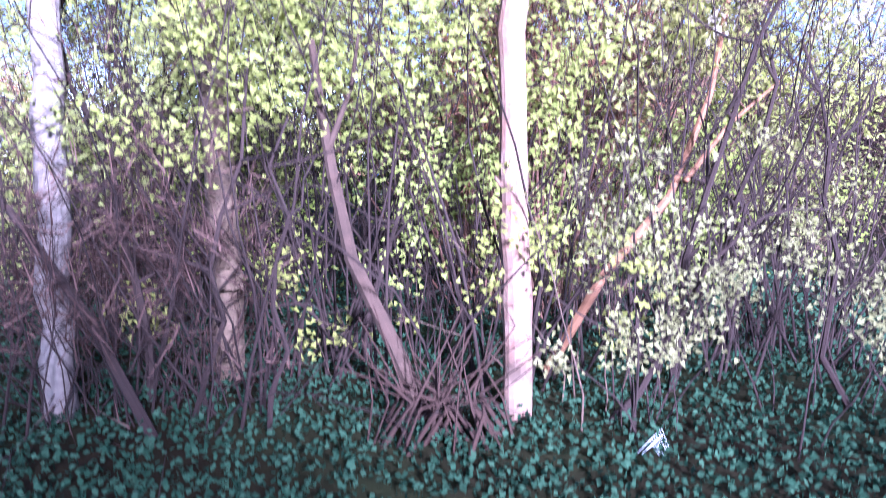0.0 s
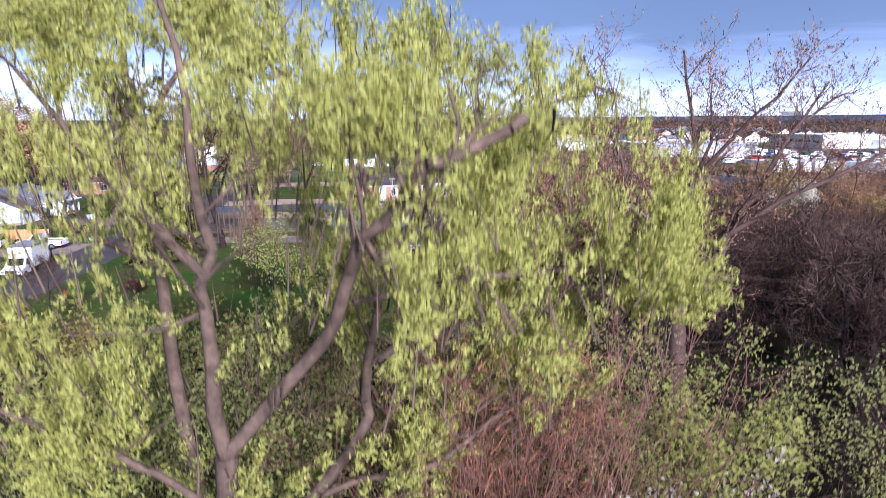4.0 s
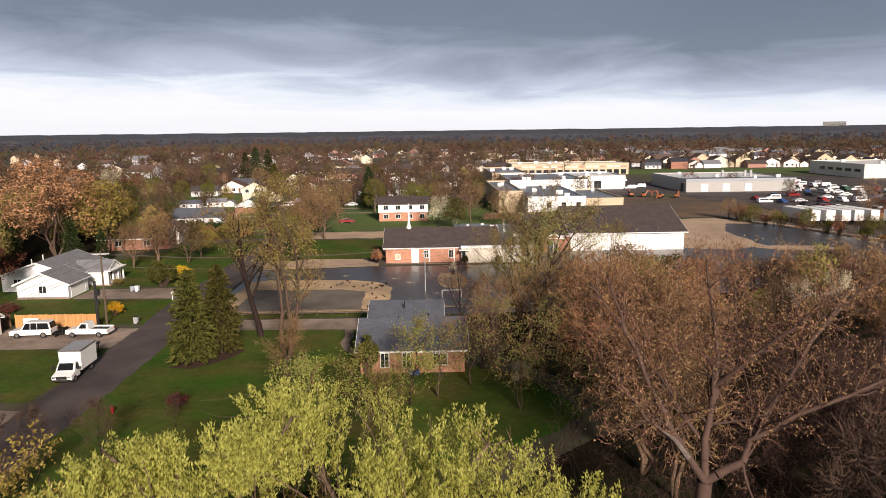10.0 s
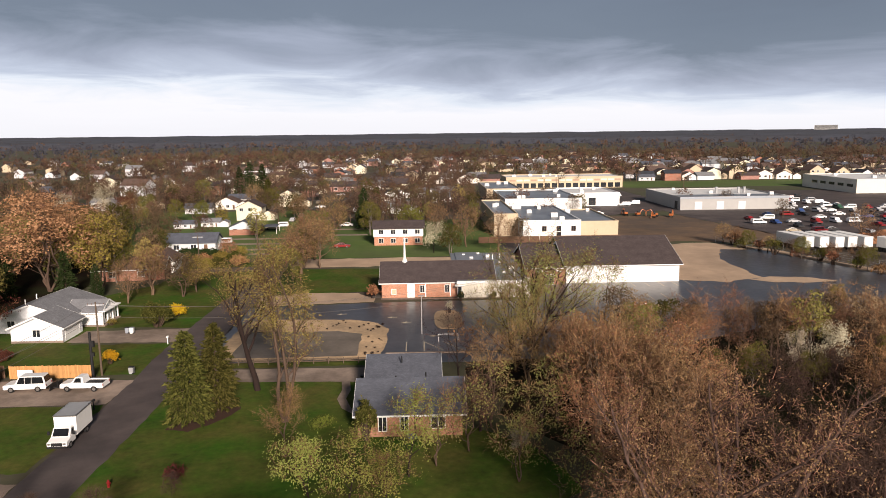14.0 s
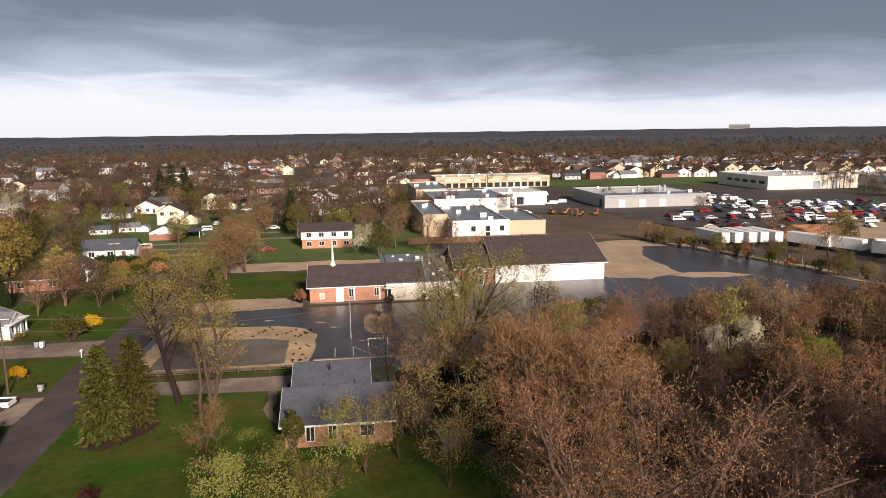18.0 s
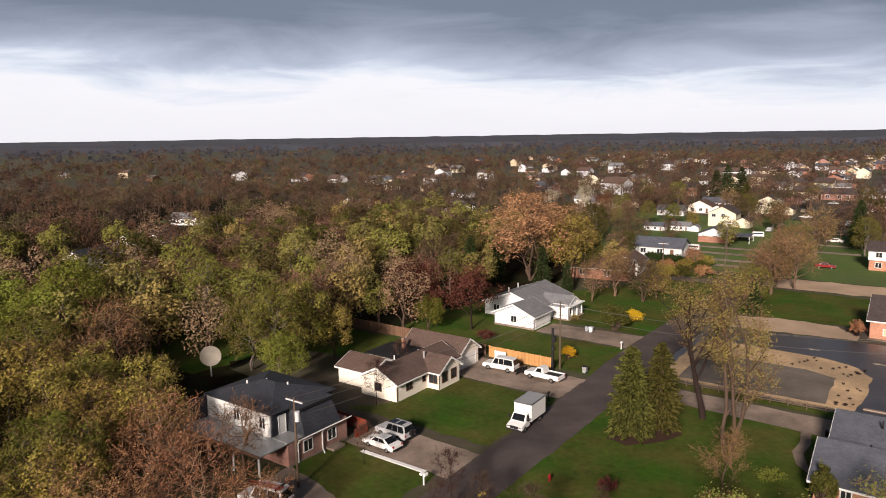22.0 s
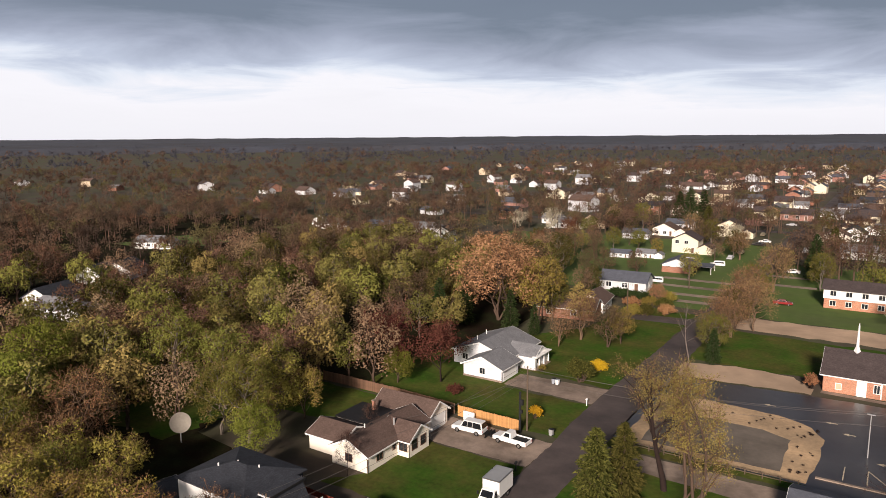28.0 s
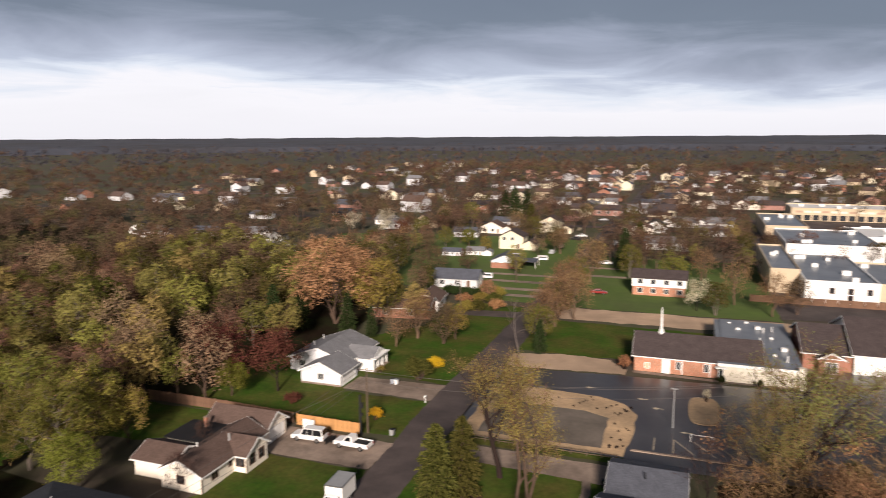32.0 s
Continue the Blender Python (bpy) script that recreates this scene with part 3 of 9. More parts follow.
def lobe_tree(seed, height, radius, trunk_r, bark, leaf=None, n=9000, leaf_len=0.24, leaf_w=0.19, lobes=18, base=0.2, twig=None, per_lobe=60, twig_len=1.6, twig_w=0.05, bud=None, bud_len=0.16, gaps=-0.22, forks=2, spread=0.64, side=2):
    """A broad crown of many lobes on forking limbs: leaves on the lobes' skins, or curved twigs with buds, or both."""
    rng = np.random.default_rng(seed)
    zc, hz = height * (base + (1 - base) * 0.5), height * (1 - base) * 0.5
    cs, rs = [], []
    for k in range(lobes):
        u = -0.62 + 1.55 * (k + 0.5) / lobes
        a = k * 2.399 + rng.uniform(-0.5, 0.5)
        w = math.sqrt(max(0.05, 1 - min(0.95, u * u)))
        f = spread * rng.uniform(0.75, 1.12)
        cs.append([math.cos(a) * w * f * radius, math.sin(a) * w * f * radius, zc + u * 0.74 * hz + rng.normal(0, 0.04 * height)])
        rs.append(radius * rng.uniform(0.30, 0.46) * (1 - 0.2 * max(0.0, u)))
    cs, rs = np.array(cs), np.array(rs)
    segs = []
    tops = []
    for k in range(forks):
        a = rng.uniform(0, 6.28)
        off = np.array([math.cos(a), math.sin(a), 0]) * (trunk_r * 0.6 if forks > 1 else 0)
        tip = np.array([0, 0, height * 0.82]) + off * (radius * 0.28 / max(trunk_r, 0.1)) * (forks > 1)
        pts = [off + (tip - off) * t + rng.normal(0, 0.02 * height, 3) * (0 < t < 1) * [1, 1, 0.2] for t in np.linspace(0, 1, 8)]
        tops.append(pts)
        for i in range(7):
            segs.append([*pts[i], *pts[i + 1], trunk_r * (1 - 0.125 * i), trunk_r * (1 - 0.125 * (i + 1))])
    for c, r in zip(cs, rs):
        pts = tops[rng.integers(0, forks)]
        z = c[2] - 0.75 * math.hypot(c[0], c[1]) * rng.uniform(0.6, 1.1)
        i = int(np.clip(z / height / 0.82 * 7, 1, 6))
        p = pts[i]
        for t in (0.35, 0.7, 1.0):
            q = pts[i] + (c - pts[i]) * t + np.array([0, 0, -0.1 * r * math.sin(math.pi * t)]) + rng.normal(0, 0.12 * r, 3) * (t < 1)
            segs.append([*p, *q, trunk_r * 0.42 * (1.1 - 0.7 * t), trunk_r * 0.42 * (0.9 - 0.7 * t)])
            p = q
        for _ in range(5):
            d = rng.normal(0, 1, 3) + [0, 0, 0.6]
            q = c + d / np.linalg.norm(d) * r * 0.7
            segs.append([*p, *q, trunk_r * 0.12, trunk_r * 0.05])
    v, f = bars(segs, 4)
    tm = mesh_of("trunk", v, f)
    tm.materials.append(bark)
    out = []
    if twig is not None:
        w = np.repeat(np.arange(lobes), per_lobe)
        d = rng.normal(0, 1, (len(w), 3)) + [0, 0, 0.45] + 0.5 * (cs[w] - [0, 0, zc]) / radius
        d /= np.linalg.norm(d, axis=1, keepdims=True)
        p = cs[w] + d * (rs[w] * rng.uniform(0.05, 0.6, len(w)))[:, None]
        v, f, tips, tw = sprigs(p, d, rng, twig_len, twig_w, side=side)
        me = mesh_of("twig_spray", v, f)
        me.materials.append(twig)
        out.append(("twig_spray", me))
        if bud is not None:
            v, f = leaves(tips, rng, bud_len, bud_len * 0.62, count=1, jitter=0.06, axis=tw)
            me = mesh_of("bud_spray", v, f)
            me.materials.append(bud)
            out.append(("bud_spray", me))
    if leaf is not None:
        w = rng.choice(lobes, n, p=rs ** 2 / (rs ** 2).sum())
        d = rng.normal(0, 1, (n, 3)) + [0, 0, 0.25]
        d /= np.linalg.norm(d, axis=1, keepdims=True)
        lump = np.array([noise.noise(tuple(q * 2.6 + 7 * k)) for q, k in zip(d, w)])
        p = cs[w] + d * [1, 1, 0.85] * (rs[w] * (1 + 0.5 * lump) * rng.uniform(0.25, 1.0, n) ** 0.3)[:, None]
        ok = np.array([noise.noise(tuple(q * 0.75)) > gaps for q in p])
        for k in range(lobes):
            ok &= (w == k) | (np.linalg.norm(p - cs[k], axis=1) > 0.68 * rs[k])
        p, d = p[ok], d[ok]
        v, f = leaves(p, rng, leaf_len, leaf_w, jitter=0.04, face=d + [0, 0, 0.2])
        me = mesh_of("crown", v, f)
        me.materials.append(leaf)
        out.append(("crown", me))
    return tm, out


def tree_thing(name, trunk_me, crown_mes, m, label, category="tree", group=""):
    """A tree from ready meshes: trunk, and one or more kinds of crown."""
    t = thing(name, m, label, category, group)
    o = new("trunk", trunk_me)
    o.parent = t
    for nm, me in crown_mes:
        o = new(nm, me)
        o.parent = t
        o["kind"] = "stuff"
    return t


def broad_tree(seed, height, radius, trunk_r, bark, leaf, per=6, leaf_len=0.3, leaf_w=0.16, jitter=0.35, twig=None, twig_len=1.0, twig_w=0.03, twig_per=3, up=0.5, sides=3, **kw):
    """Trunk and crown meshes of one tree."""
    rng = np.random.default_rng(seed)
    segs, ends, ways = grow(rng, height, radius, trunk_r, **kw)
    v, f = bars(segs, sides)
    tm = mesh_of("trunk", v, f)
    tm.materials.append(bark)
    out = []
    if twig is not None:
        v, f, _, _ = sprigs(ends, ways, rng, twig_len, twig_w, count=twig_per, side=1)
        me = mesh_of("twig_spray", v, f)
        me.materials.append(twig)
        out.append(("twig_spray", me))
    if leaf is not None and per:
        tip = ends + ways * twig_len * 0.5
        hub = np.array([0, 0, 0.5 * height])
        out_ = (tip - hub) / np.maximum(np.linalg.norm(tip - hub, axis=1, keepdims=True), 0.1)
        v, f = leaves(tip, rng, leaf_len, leaf_w, up=up, count=per, jitter=jitter, face=out_ + [0, 0, 0.25])
        me = mesh_of("crown", v, f)
        me.materials.append(leaf)
        out.append(("crown", me))
    return tm, out


def join_trees(name, kinds, rows, label):
    """Many far trees in one piece for each material. rows: kind, x, y, size, turn, which."""
    store = {}
    for kind, x, y, s, a, w in rows:
        tm, cr = kinds[kind][w % len(kinds[kind])]
        for me in [tm] + [m for _, m in cr]:
            n, k = len(me.vertices), me.polygons[0].loop_total
            v, f = np.empty(n * 3, np.float32), np.empty(len(me.polygons) * k, np.int32)
            me.vertices.foreach_get("co", v)
            me.loops.foreach_get("vertex_index", f)
            c, q = math.cos(a), math.sin(a)
            v = v.reshape(-1, 3) * s @ np.array([[c, q, 0], [-q, c, 0], [0, 0, 1]]) + [x, y, -0.05]
            vs, fs, cnt = store.setdefault((me.materials[0].name, k), ([], [], [0]))
            vs.append(v)
            fs.append(f.reshape(-1, k) + cnt[0])
            cnt[0] += n
    for (mn, k), (vs, fs, _) in store.items():
        me = mesh_of(name, np.concatenate(vs), np.concatenate(fs))
        me.materials.append(bpy.data.materials[mn])
        tagged(new(name, me), label, "woods", "", "stuff")


def spruce(seed, height, radius, leaf, bark, tiers=22, arms=9, per=16, first=0.1):
    """A conifer: whorls of drooping boughs, each hung with needle sprays."""
    rng = np.random.default_rng(seed)
    segs = [[0, 0, 0, 0, 0, height * 0.5, 0.02 * height * 0.6, 0.008 * height], [0, 0, height * 0.5, 0, 0, height, 0.008 * height, 0.01]]
    pts, ax = [], []
    for k in range(tiers):
        t = k / (tiers - 1)
        z = height * (first + (0.985 - first) * t)
        reach = radius * (1 - t) ** 0.62 * (0.75 + 0.25 * min(1.0, t * 5)) + 0.12
        for a in range(max(4, int(arms * (1 - 0.5 * t)))):
            ang = a * 2 * math.pi / max(4, int(arms * (1 - 0.5 * t))) + rng.uniform(-0.3, 0.3) + k
            r = reach * rng.uniform(0.7, 1.12)
            d = np.array([math.cos(ang), math.sin(ang), -0.28 + 0.55 * t])
            p0 = np.array([0, 0, z])
            p1 = p0 + d * r
            segs.append([*p0, *p1, 0.03 * (1 - t) + 0.008, 0.004])
            n = max(3, int(per * (0.35 + 0.65 * r / radius)))
            for q in range(n):
                u = 0.15 + 0.85 * (q + rng.uniform(0, 1)) / n
                side = rng.normal(0, 0.22 * r * (1.1 - u) + 0.04)
                pts.append(p0 + d * r * u + np.array([-math.sin(ang) * side, math.cos(ang) * side, rng.normal(0, 0.05) - 0.05]))
                ax.append(d * 0.9 + np.array([0, 0, -0.25]))
    v, f = bars(segs, 5)
    tm = mesh_of("trunk", v, f)
    tm.materials.append(bark)
    v, f = leaves(pts, rng, 0.42 * (radius / 2.6), 0.17 * (radius / 2.6), spread=0.4, count=4, jitter=0.06, axis=ax)
    me = mesh_of("crown", v, f)
    me.materials.append(leaf)
    return tm, [("crown", me)]


def bush(seed, radius, height, leaf, stem, n=260, leaf_len=0.12, leaf_w=0.07, per=4, stems=26):
    """A rounded shrub on many stems."""
    rng = np.random.default_rng(seed)
    segs, tips = [], []
    for k in range(stems):
        a, r = rng.uniform(0, 2 * math.pi), radius * math.sqrt(rng.uniform(0, 1))
        p = np.array([math.cos(a) * r * 0.25, math.sin(a) * r * 0.25, 0])
        q = np.array([math.cos(a) * r, math.sin(a) * r, height * math.sqrt(max(0.08, 1 - 0.75 * (r / radius) ** 2)) * rng.uniform(0.8, 1.05)])
        mid = (p + q) / 2 + np.array([0, 0, height * 0.12]) + rng.normal(0, 0.06 * radius, 3)
        segs += [[*p, *mid, 0.014 * height, 0.009 * height], [*mid, *q, 0.009 * height, 0.003 * height]]
        for _ in range(max(1, n // stems)):
            u = rng.uniform(0.25, 1.0)
            tips.append(mid + (q - mid) * u + rng.normal(0, 0.13 * radius, 3))
    tips = np.array(tips)
    tips[:, 2] = np.abs(tips[:, 2])
    v, f = bars(segs, 4)
    tm = mesh_of("stems", v, f)
    tm.materials.append(stem)
    v, f = leaves(tips, rng, leaf_len, leaf_w, up=0.4, count=per, jitter=0.07 * radius)
    v[:, 2] = np.maximum(v[:, 2], 0.02)
    me = mesh_of("leaves", v, f)
    me.materials.append(leaf)
    return tm, me


def put_bush(seed, x, y, radius, height, leaf, stem, label, name="bush", z=0.0, **kw):
    tm, me = bush(seed, radius, height, leaf, stem, **kw)
    t = thing(name, pose(x, y, z), label, "shrub")
    for nm, mm in (("stem_mass", tm), ("foliage", me)):
        o = new(nm, mm)
        o.parent = t
        o["kind"] = "stuff"
    return t

# the ground and everything laid on it
ROAD_L, ROAD_R = -37.0, -31.0


def fall(r):
    """The land rises very gently far out."""
    return 0.007 * max(0.0, r - 1600)


def ring_ground():
    """One sheet to the horizon, finer near the middle."""
    bm = bmesh.new()
    radii = [0, 6, 15, 40, 90, 200, 420, 900, 1400, 1900, 2500, 3200, 4000, 4900]
    n = 48
    prev = None
    for r in radii:
        if r == 0:
            prev = [bm.verts.new((0, 60, 0))]
            continue
        ring = [bm.verts.new((r * math.cos(2 * math.pi * k / n), 60 + r * math.sin(2 * math.pi * k / n), fall(r))) for k in range(n)]
        for k in range(n):
            if len(prev) == 1:
                bm.faces.new((prev[0], ring[k], ring[(k + 1) % n]))
            else:
                bm.faces.new((prev[k], ring[k], ring[(k + 1) % n], prev[(k + 1) % n]))
        prev = ring
    return bm


structure("ground", ring_ground(), M["soil"], "rough green and brown ground reaching to the horizon", "ground")
# woodland floors, the shade under the trees put into the litter colour
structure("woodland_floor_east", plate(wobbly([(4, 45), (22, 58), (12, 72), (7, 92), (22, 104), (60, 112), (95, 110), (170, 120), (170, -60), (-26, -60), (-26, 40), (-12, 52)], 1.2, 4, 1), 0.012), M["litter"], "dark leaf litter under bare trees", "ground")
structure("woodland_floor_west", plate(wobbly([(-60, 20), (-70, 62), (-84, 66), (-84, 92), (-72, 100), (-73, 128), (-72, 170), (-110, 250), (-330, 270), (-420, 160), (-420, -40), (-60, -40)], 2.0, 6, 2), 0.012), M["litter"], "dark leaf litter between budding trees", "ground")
# lawns
structure("lawn_front", plate(wobbly([(-31.2, 40), (-31.2, 88), (-24, 89.5), (-6.5, 88.5), (-6.5, 72), (7, 72), (13, 66), (15.5, 58), (6, 50), (-8, 46), (-22, 42)], 0.35, 2.0, 3), 0.024), M["lawn"], "mown green front lawn of the brick house", "lawn")
structure("lawn_corner", plate(wobbly([(-58, 64), (-37.4, 64.2), (-37.2, 81.2), (-54, 81.2), (-54, 69)], 0.3, 1.5, 4), 0.024), M["lawn"], "worn green lawn before the tan house", "lawn")
structure("lawn_south", plate(wobbly([(-52, 46), (-38, 45), (-38.2, 55.5), (-51.5, 56.2)], 0.3, 1.5, 5), 0.024), M["lawn"], "green lawn beside the driveway", "lawn")
structure("lawn_north", plate(wobbly([(-76, 92), (-37.5, 92), (-38.2, 106.8), (-54, 106.8), (-54, 116.5), (-37.5, 115.5), (-37.4, 176), (-56, 178), (-56, 152), (-72, 128), (-78, 112)], 0.4, 2.0, 6), 0.024), M["lawn"], "deep green lawn round the white house", "lawn")
structure("lawn_backyard", plate(wobbly([(-84, 78), (-62, 80), (-62, 91.5), (-84, 91.5)], 0.4, 2.0, 7), 0.024), M["lawn"], "green back yard behind the fence", "lawn")
structure("lawn_glade", plate(wobbly([(-112, 60), (-86, 60), (-86, 84), (-100, 92), (-114, 84)], 1.0, 2.0, 8), 0.024), M["lawn"], "shaded glade lawn under tall trees", "lawn")
structure("lawn_church", plate(wobbly([(-30.8, 140), (-8, 140), (-8, 147), (17, 150), (17, 165), (-30.8, 166)], 0.5, 2.0, 9), 0.024), M["lawn"], "patchy lawn beside the church", "lawn")
structure("lawn_beyond", plate(wobbly([(-30.8, 180), (24, 181), (24, 260), (-30.8, 262)], 0.5, 4.0, 10), 0.024), M["lawn_far"], "green lawns behind the dirt track", "lawn")
structure("lawn_meadow", plate(wobbly([(-140, 215), (-37.4, 180), (-37.4, 300), (-100, 300), (-150, 290)], 1.5, 6.0, 11), 0.018), M["lawn_far"], "wide green back gardens", "lawn")
structure("lawn_distant", plate(wobbly([(120, 400), (420, 385), (430, 440), (120, 450)], 2, 10, 12), 0.018), M["lawn_far"], "green strip before far houses", "lawn")
# streets
structure("road_main", plate(wobbly([(ROAD_R, 18), (ROAD_R + 0.3, 60), (ROAD_R + 0.4, 90), (ROAD_R, 170), (ROAD_R, 900), (ROAD_L, 900), (ROAD_L, 170), (-38.1, 112), (-37.9, 100), (ROAD_L, 80), (-36.7, 52), (-37.5, 18)], 0.12, 1.6, 13), 0.03), M["asphalt"], "damp grey residential street with broken edges", "road")
for i, (yy, x0, x1) in enumerate(((342, -420, 60), (470, -420, 130), (600, -420, 200))):
    structure("road_cross", plate([(x0, yy), (x1, yy), (x1, yy + 8), (x0, yy + 8)], 0.034), M["asphalt"], "far side street between houses", "road")
structure("road_west_lane", plate([(-56, 163), (-37.2, 165), (-37.2, 171), (-56, 168.5)], 0.033), M["asphalt"], "asphalt drive to the red-roofed house", "road")
# drives
structure("driveway_tan_house", plate(wobbly([(-37.2, 81.5), (-37.2, 90.0), (-55, 90.6), (-55, 83), (-52, 81.4)], 0.15, 1.0, 14), 0.034), M["concrete"], "stained concrete driveway", "driveway")
structure("driveway_mansard", plate(wobbly([(-36.9, 55.6), (-36.9, 62.0), (-44, 62.3), (-51.4, 62.0), (-51.4, 56.2)], 0.12, 1.0, 15), 0.034), M["concrete"], "worn concrete driveway with two parked cars", "driveway")
structure("kerb_strip", boxes((-48.2, -39.4, 55.2, 55.75, 0.0, 0.09)), M["white"], "pale concrete edging of the driveway", "kerb")
structure("driveway_white_house", plate(wobbly([(-38.0, 107.1), (-38.0, 114.9), (-46, 114.6), (-54.9, 114.4), (-54.9, 107.9)], 0.12, 1.0, 16), 0.034), M["concrete"], "concrete driveway of the white house", "driveway")
structure("driveway_near", plate(wobbly([(-37, 38), (-36.9, 44), (-45, 47), (-52, 48.5), (-52, 44), (-44, 40)], 0.2, 1.0, 17), 0.034), M["concrete"], "gravelly drive by the utility pole", "driveway")
structure("driveway_brick_house", plate(wobbly([(-30.9, 88.6), (-6.2, 87.4), (-6.2, 93.0), (-30.9, 93.4)], 0.12, 1.2, 18), 0.034), M["concrete"], "long pale concrete drive to the brick house", "driveway")
pth = [(-9.0, 87.6), (-8.6, 84.5), (-8.9, 81.5), (-8.0, 78.5), (-6.6, 76.8)]
for y0, x0 in ((216.5, -58), (206.0, -56), (195.5, -50), (187.5, -46), (222, -24), (236, -26)):
    structure("driveway_far", plate(wobbly([(x0, y0), (-37.2, y0), (-37.2, y0 + 3.0), (x0, y0 + 3.0)] if x0 < -37 else [(-30.9, y0), (x0 + 8, y0), (x0 + 8, y0 + 3), (-30.9, y0 + 3)], 0.1, 1.5, int(y0)), 0.036), M["concrete"], "pale concrete drive off the street", "driveway")
structure("garden_path", plate([(x - 0.55, y) for x, y in pth] + [(x + 0.55, y) for x, y in pth[::-1]], 0.036), M["concrete"], "narrow curved concrete path", "path")
# church ground
structure("parking_lot", plate(wobbly([(-31, 97), (-3, 94), (30, 96), (64, 112), (108, 126), (104, 146), (92, 186), (74, 190), (60, 178), (57, 149), (57, 146.5), (30, 146), (26, 140), (22, 131.2), (-2, 131), (-31, 128.5)], 0.2, 2.0, 19), 0.03), M["wet"], "dark wet asphalt car park", "parking lot")
structure("grass_verge", plate(wobbly([(-30.6, 93.6), (-5, 94.2), (-5, 96), (-30.6, 96.4)], 0.15, 1.2, 20), 0.036), M["lawn"], "grass verge along a low rail fence", "lawn")
structure("gravel_bed", plate(wobbly([(-29.5, 96.6), (-5.2, 96.4), (-4.5, 106), (-4.6, 112), (-6.5, 116), (-10, 118.2), (-18, 119), (-26, 119.6), (-29.5, 118)], 0.2, 1.5, 21), 0.05), M["gravel"], "tan gravel bed along the car park", "gravel")
structure("grey_pad", plate(wobbly([(-27, 98.2), (-8.6, 98.2), (-8.6, 109.6), (-12.5, 111.3), (-27, 111.8)], 0.15, 1.5, 22), 0.056), M["pad"], "worn grey asphalt pad inside the gravel", "pavement")
for (cx, cy, w, d, nm) in ((5.6, 117.4, 2.4, 6.0, "tan"), (41, 123, 5.5, 2.2, "tan"), (79, 117, 6.5, 2.0, "tan")):
    o = plate([(cx + w * math.copysign(abs(math.cos(a)) ** 0.6, math.cos(a)), cy + d * math.copysign(abs(math.sin(a)) ** 0.6, math.sin(a))) for a in np.linspace(0, 2 * math.pi, 24, endpoint=False)], 0.03, 0.12)
    structure("traffic_island", o, M["gravel"], "raised tan gravel island with a kerb", "traffic island")
structure("church_walk", plate([(-6.9, 133.0), (7.6, 132.4), (21.6, 132.6), (21.6, 133.4), (8.2, 133.6), (-6.9, 134.4)], 0.04), M["concrete"], "pale walk along the church front", "pavement")
structure("gravel_apron", plate(wobbly([(-30.6, 129.2), (-8, 131.4), (-8, 134), (-12, 139.5), (-22, 140), (-30.6, 137)], 0.4, 1.5, 23), 0.04), M["dirt"], "pale gravel apron beside the church", "gravel")
structure("dirt_track", plate(wobbly([(-30.9, 167.5), (26, 168.5), (30, 180), (-30.9, 179.5)], 0.6, 2.5, 24), 0.04), M["dirt"], "broad tan dirt track", "track")
structure("dirt_yard_hall", plate(wobbly([(55.8, 146.8), (57.5, 160), (64.5, 176), (69.7, 192), (76, 196), (84, 196), (94, 186), (91.5, 183.5), (82, 184), (76, 170), (75.6, 147), (66, 143)], 0.5, 2.5, 25), 0.046), M["dirt"], "bare tan earth beside the hall", "ground")
structure("dirt_strip", plate(wobbly([(91.5, 184), (94.5, 186.5), (108, 150), (113, 126), (110, 125), (104, 146)], 0.5, 2.5, 35), 0.047), M["dirt"], "tan earth strip along the wire fence", "ground")
structure("dirt_tongue", plate(wobbly([(72, 145), (78, 148), (86, 146), (90, 142), (84, 141), (76, 142)], 0.4, 1.5, 36), 0.048), M["dirt"], "tan earth tongue on the car park", "ground")
structure("entrance_walk", plate([(23, 139), (30.5, 139), (30.5, 146.2), (23, 146.2)], 0.05), M["concrete"], "concrete walk to the hall entrance", "pavement")
structure("yard_east", plate(wobbly([(60, 196), (76, 200), (104, 190), (112, 205), (100, 262), (64, 262)], 0.8, 4, 26), 0.03), M["field"], "brown muddy field beside the blocks", "ground")
structure("scrapyard", plate(wobbly([(112, 200), (240, 190), (250, 360), (170, 372), (100, 300), (100, 262)], 1.0, 6, 27), 0.03), M["asphalt"], "grey yard crowded with parked cars", "yard")
structure("yard_rust", plate(wobbly([(135, 186), (240, 170), (240, 226), (165, 222), (138, 206)], 1.0, 5, 28), 0.042), M["dirt"], "rusty bare earth of the yard", "ground")
structure("block_yard", plate(wobbly([(24, 184), (60, 190), (64, 262), (112, 285), (112, 400), (30, 400), (24, 262)], 0.8, 6, 29), 0.026), M["asphalt"], "grey asphalt between commercial blocks", "yard")
structure("mulch_ring", plate(wobbly([(-27.4, 73.6), (-24.5, 73), (-21, 77), (-20.6, 80), (-23, 80.6), (-26.4, 78)], 0.25, 1.0, 30), 0.034), M["mulch"], "dark mulch under two spruces", "mulch")
structure("lot_kerb", boxes((-4.4, 15.0, 98.7, 99.2, 0.0, 0.16), bevel=0.03), M["concrete"], "worn tan concrete kerb at the car park", "kerb")
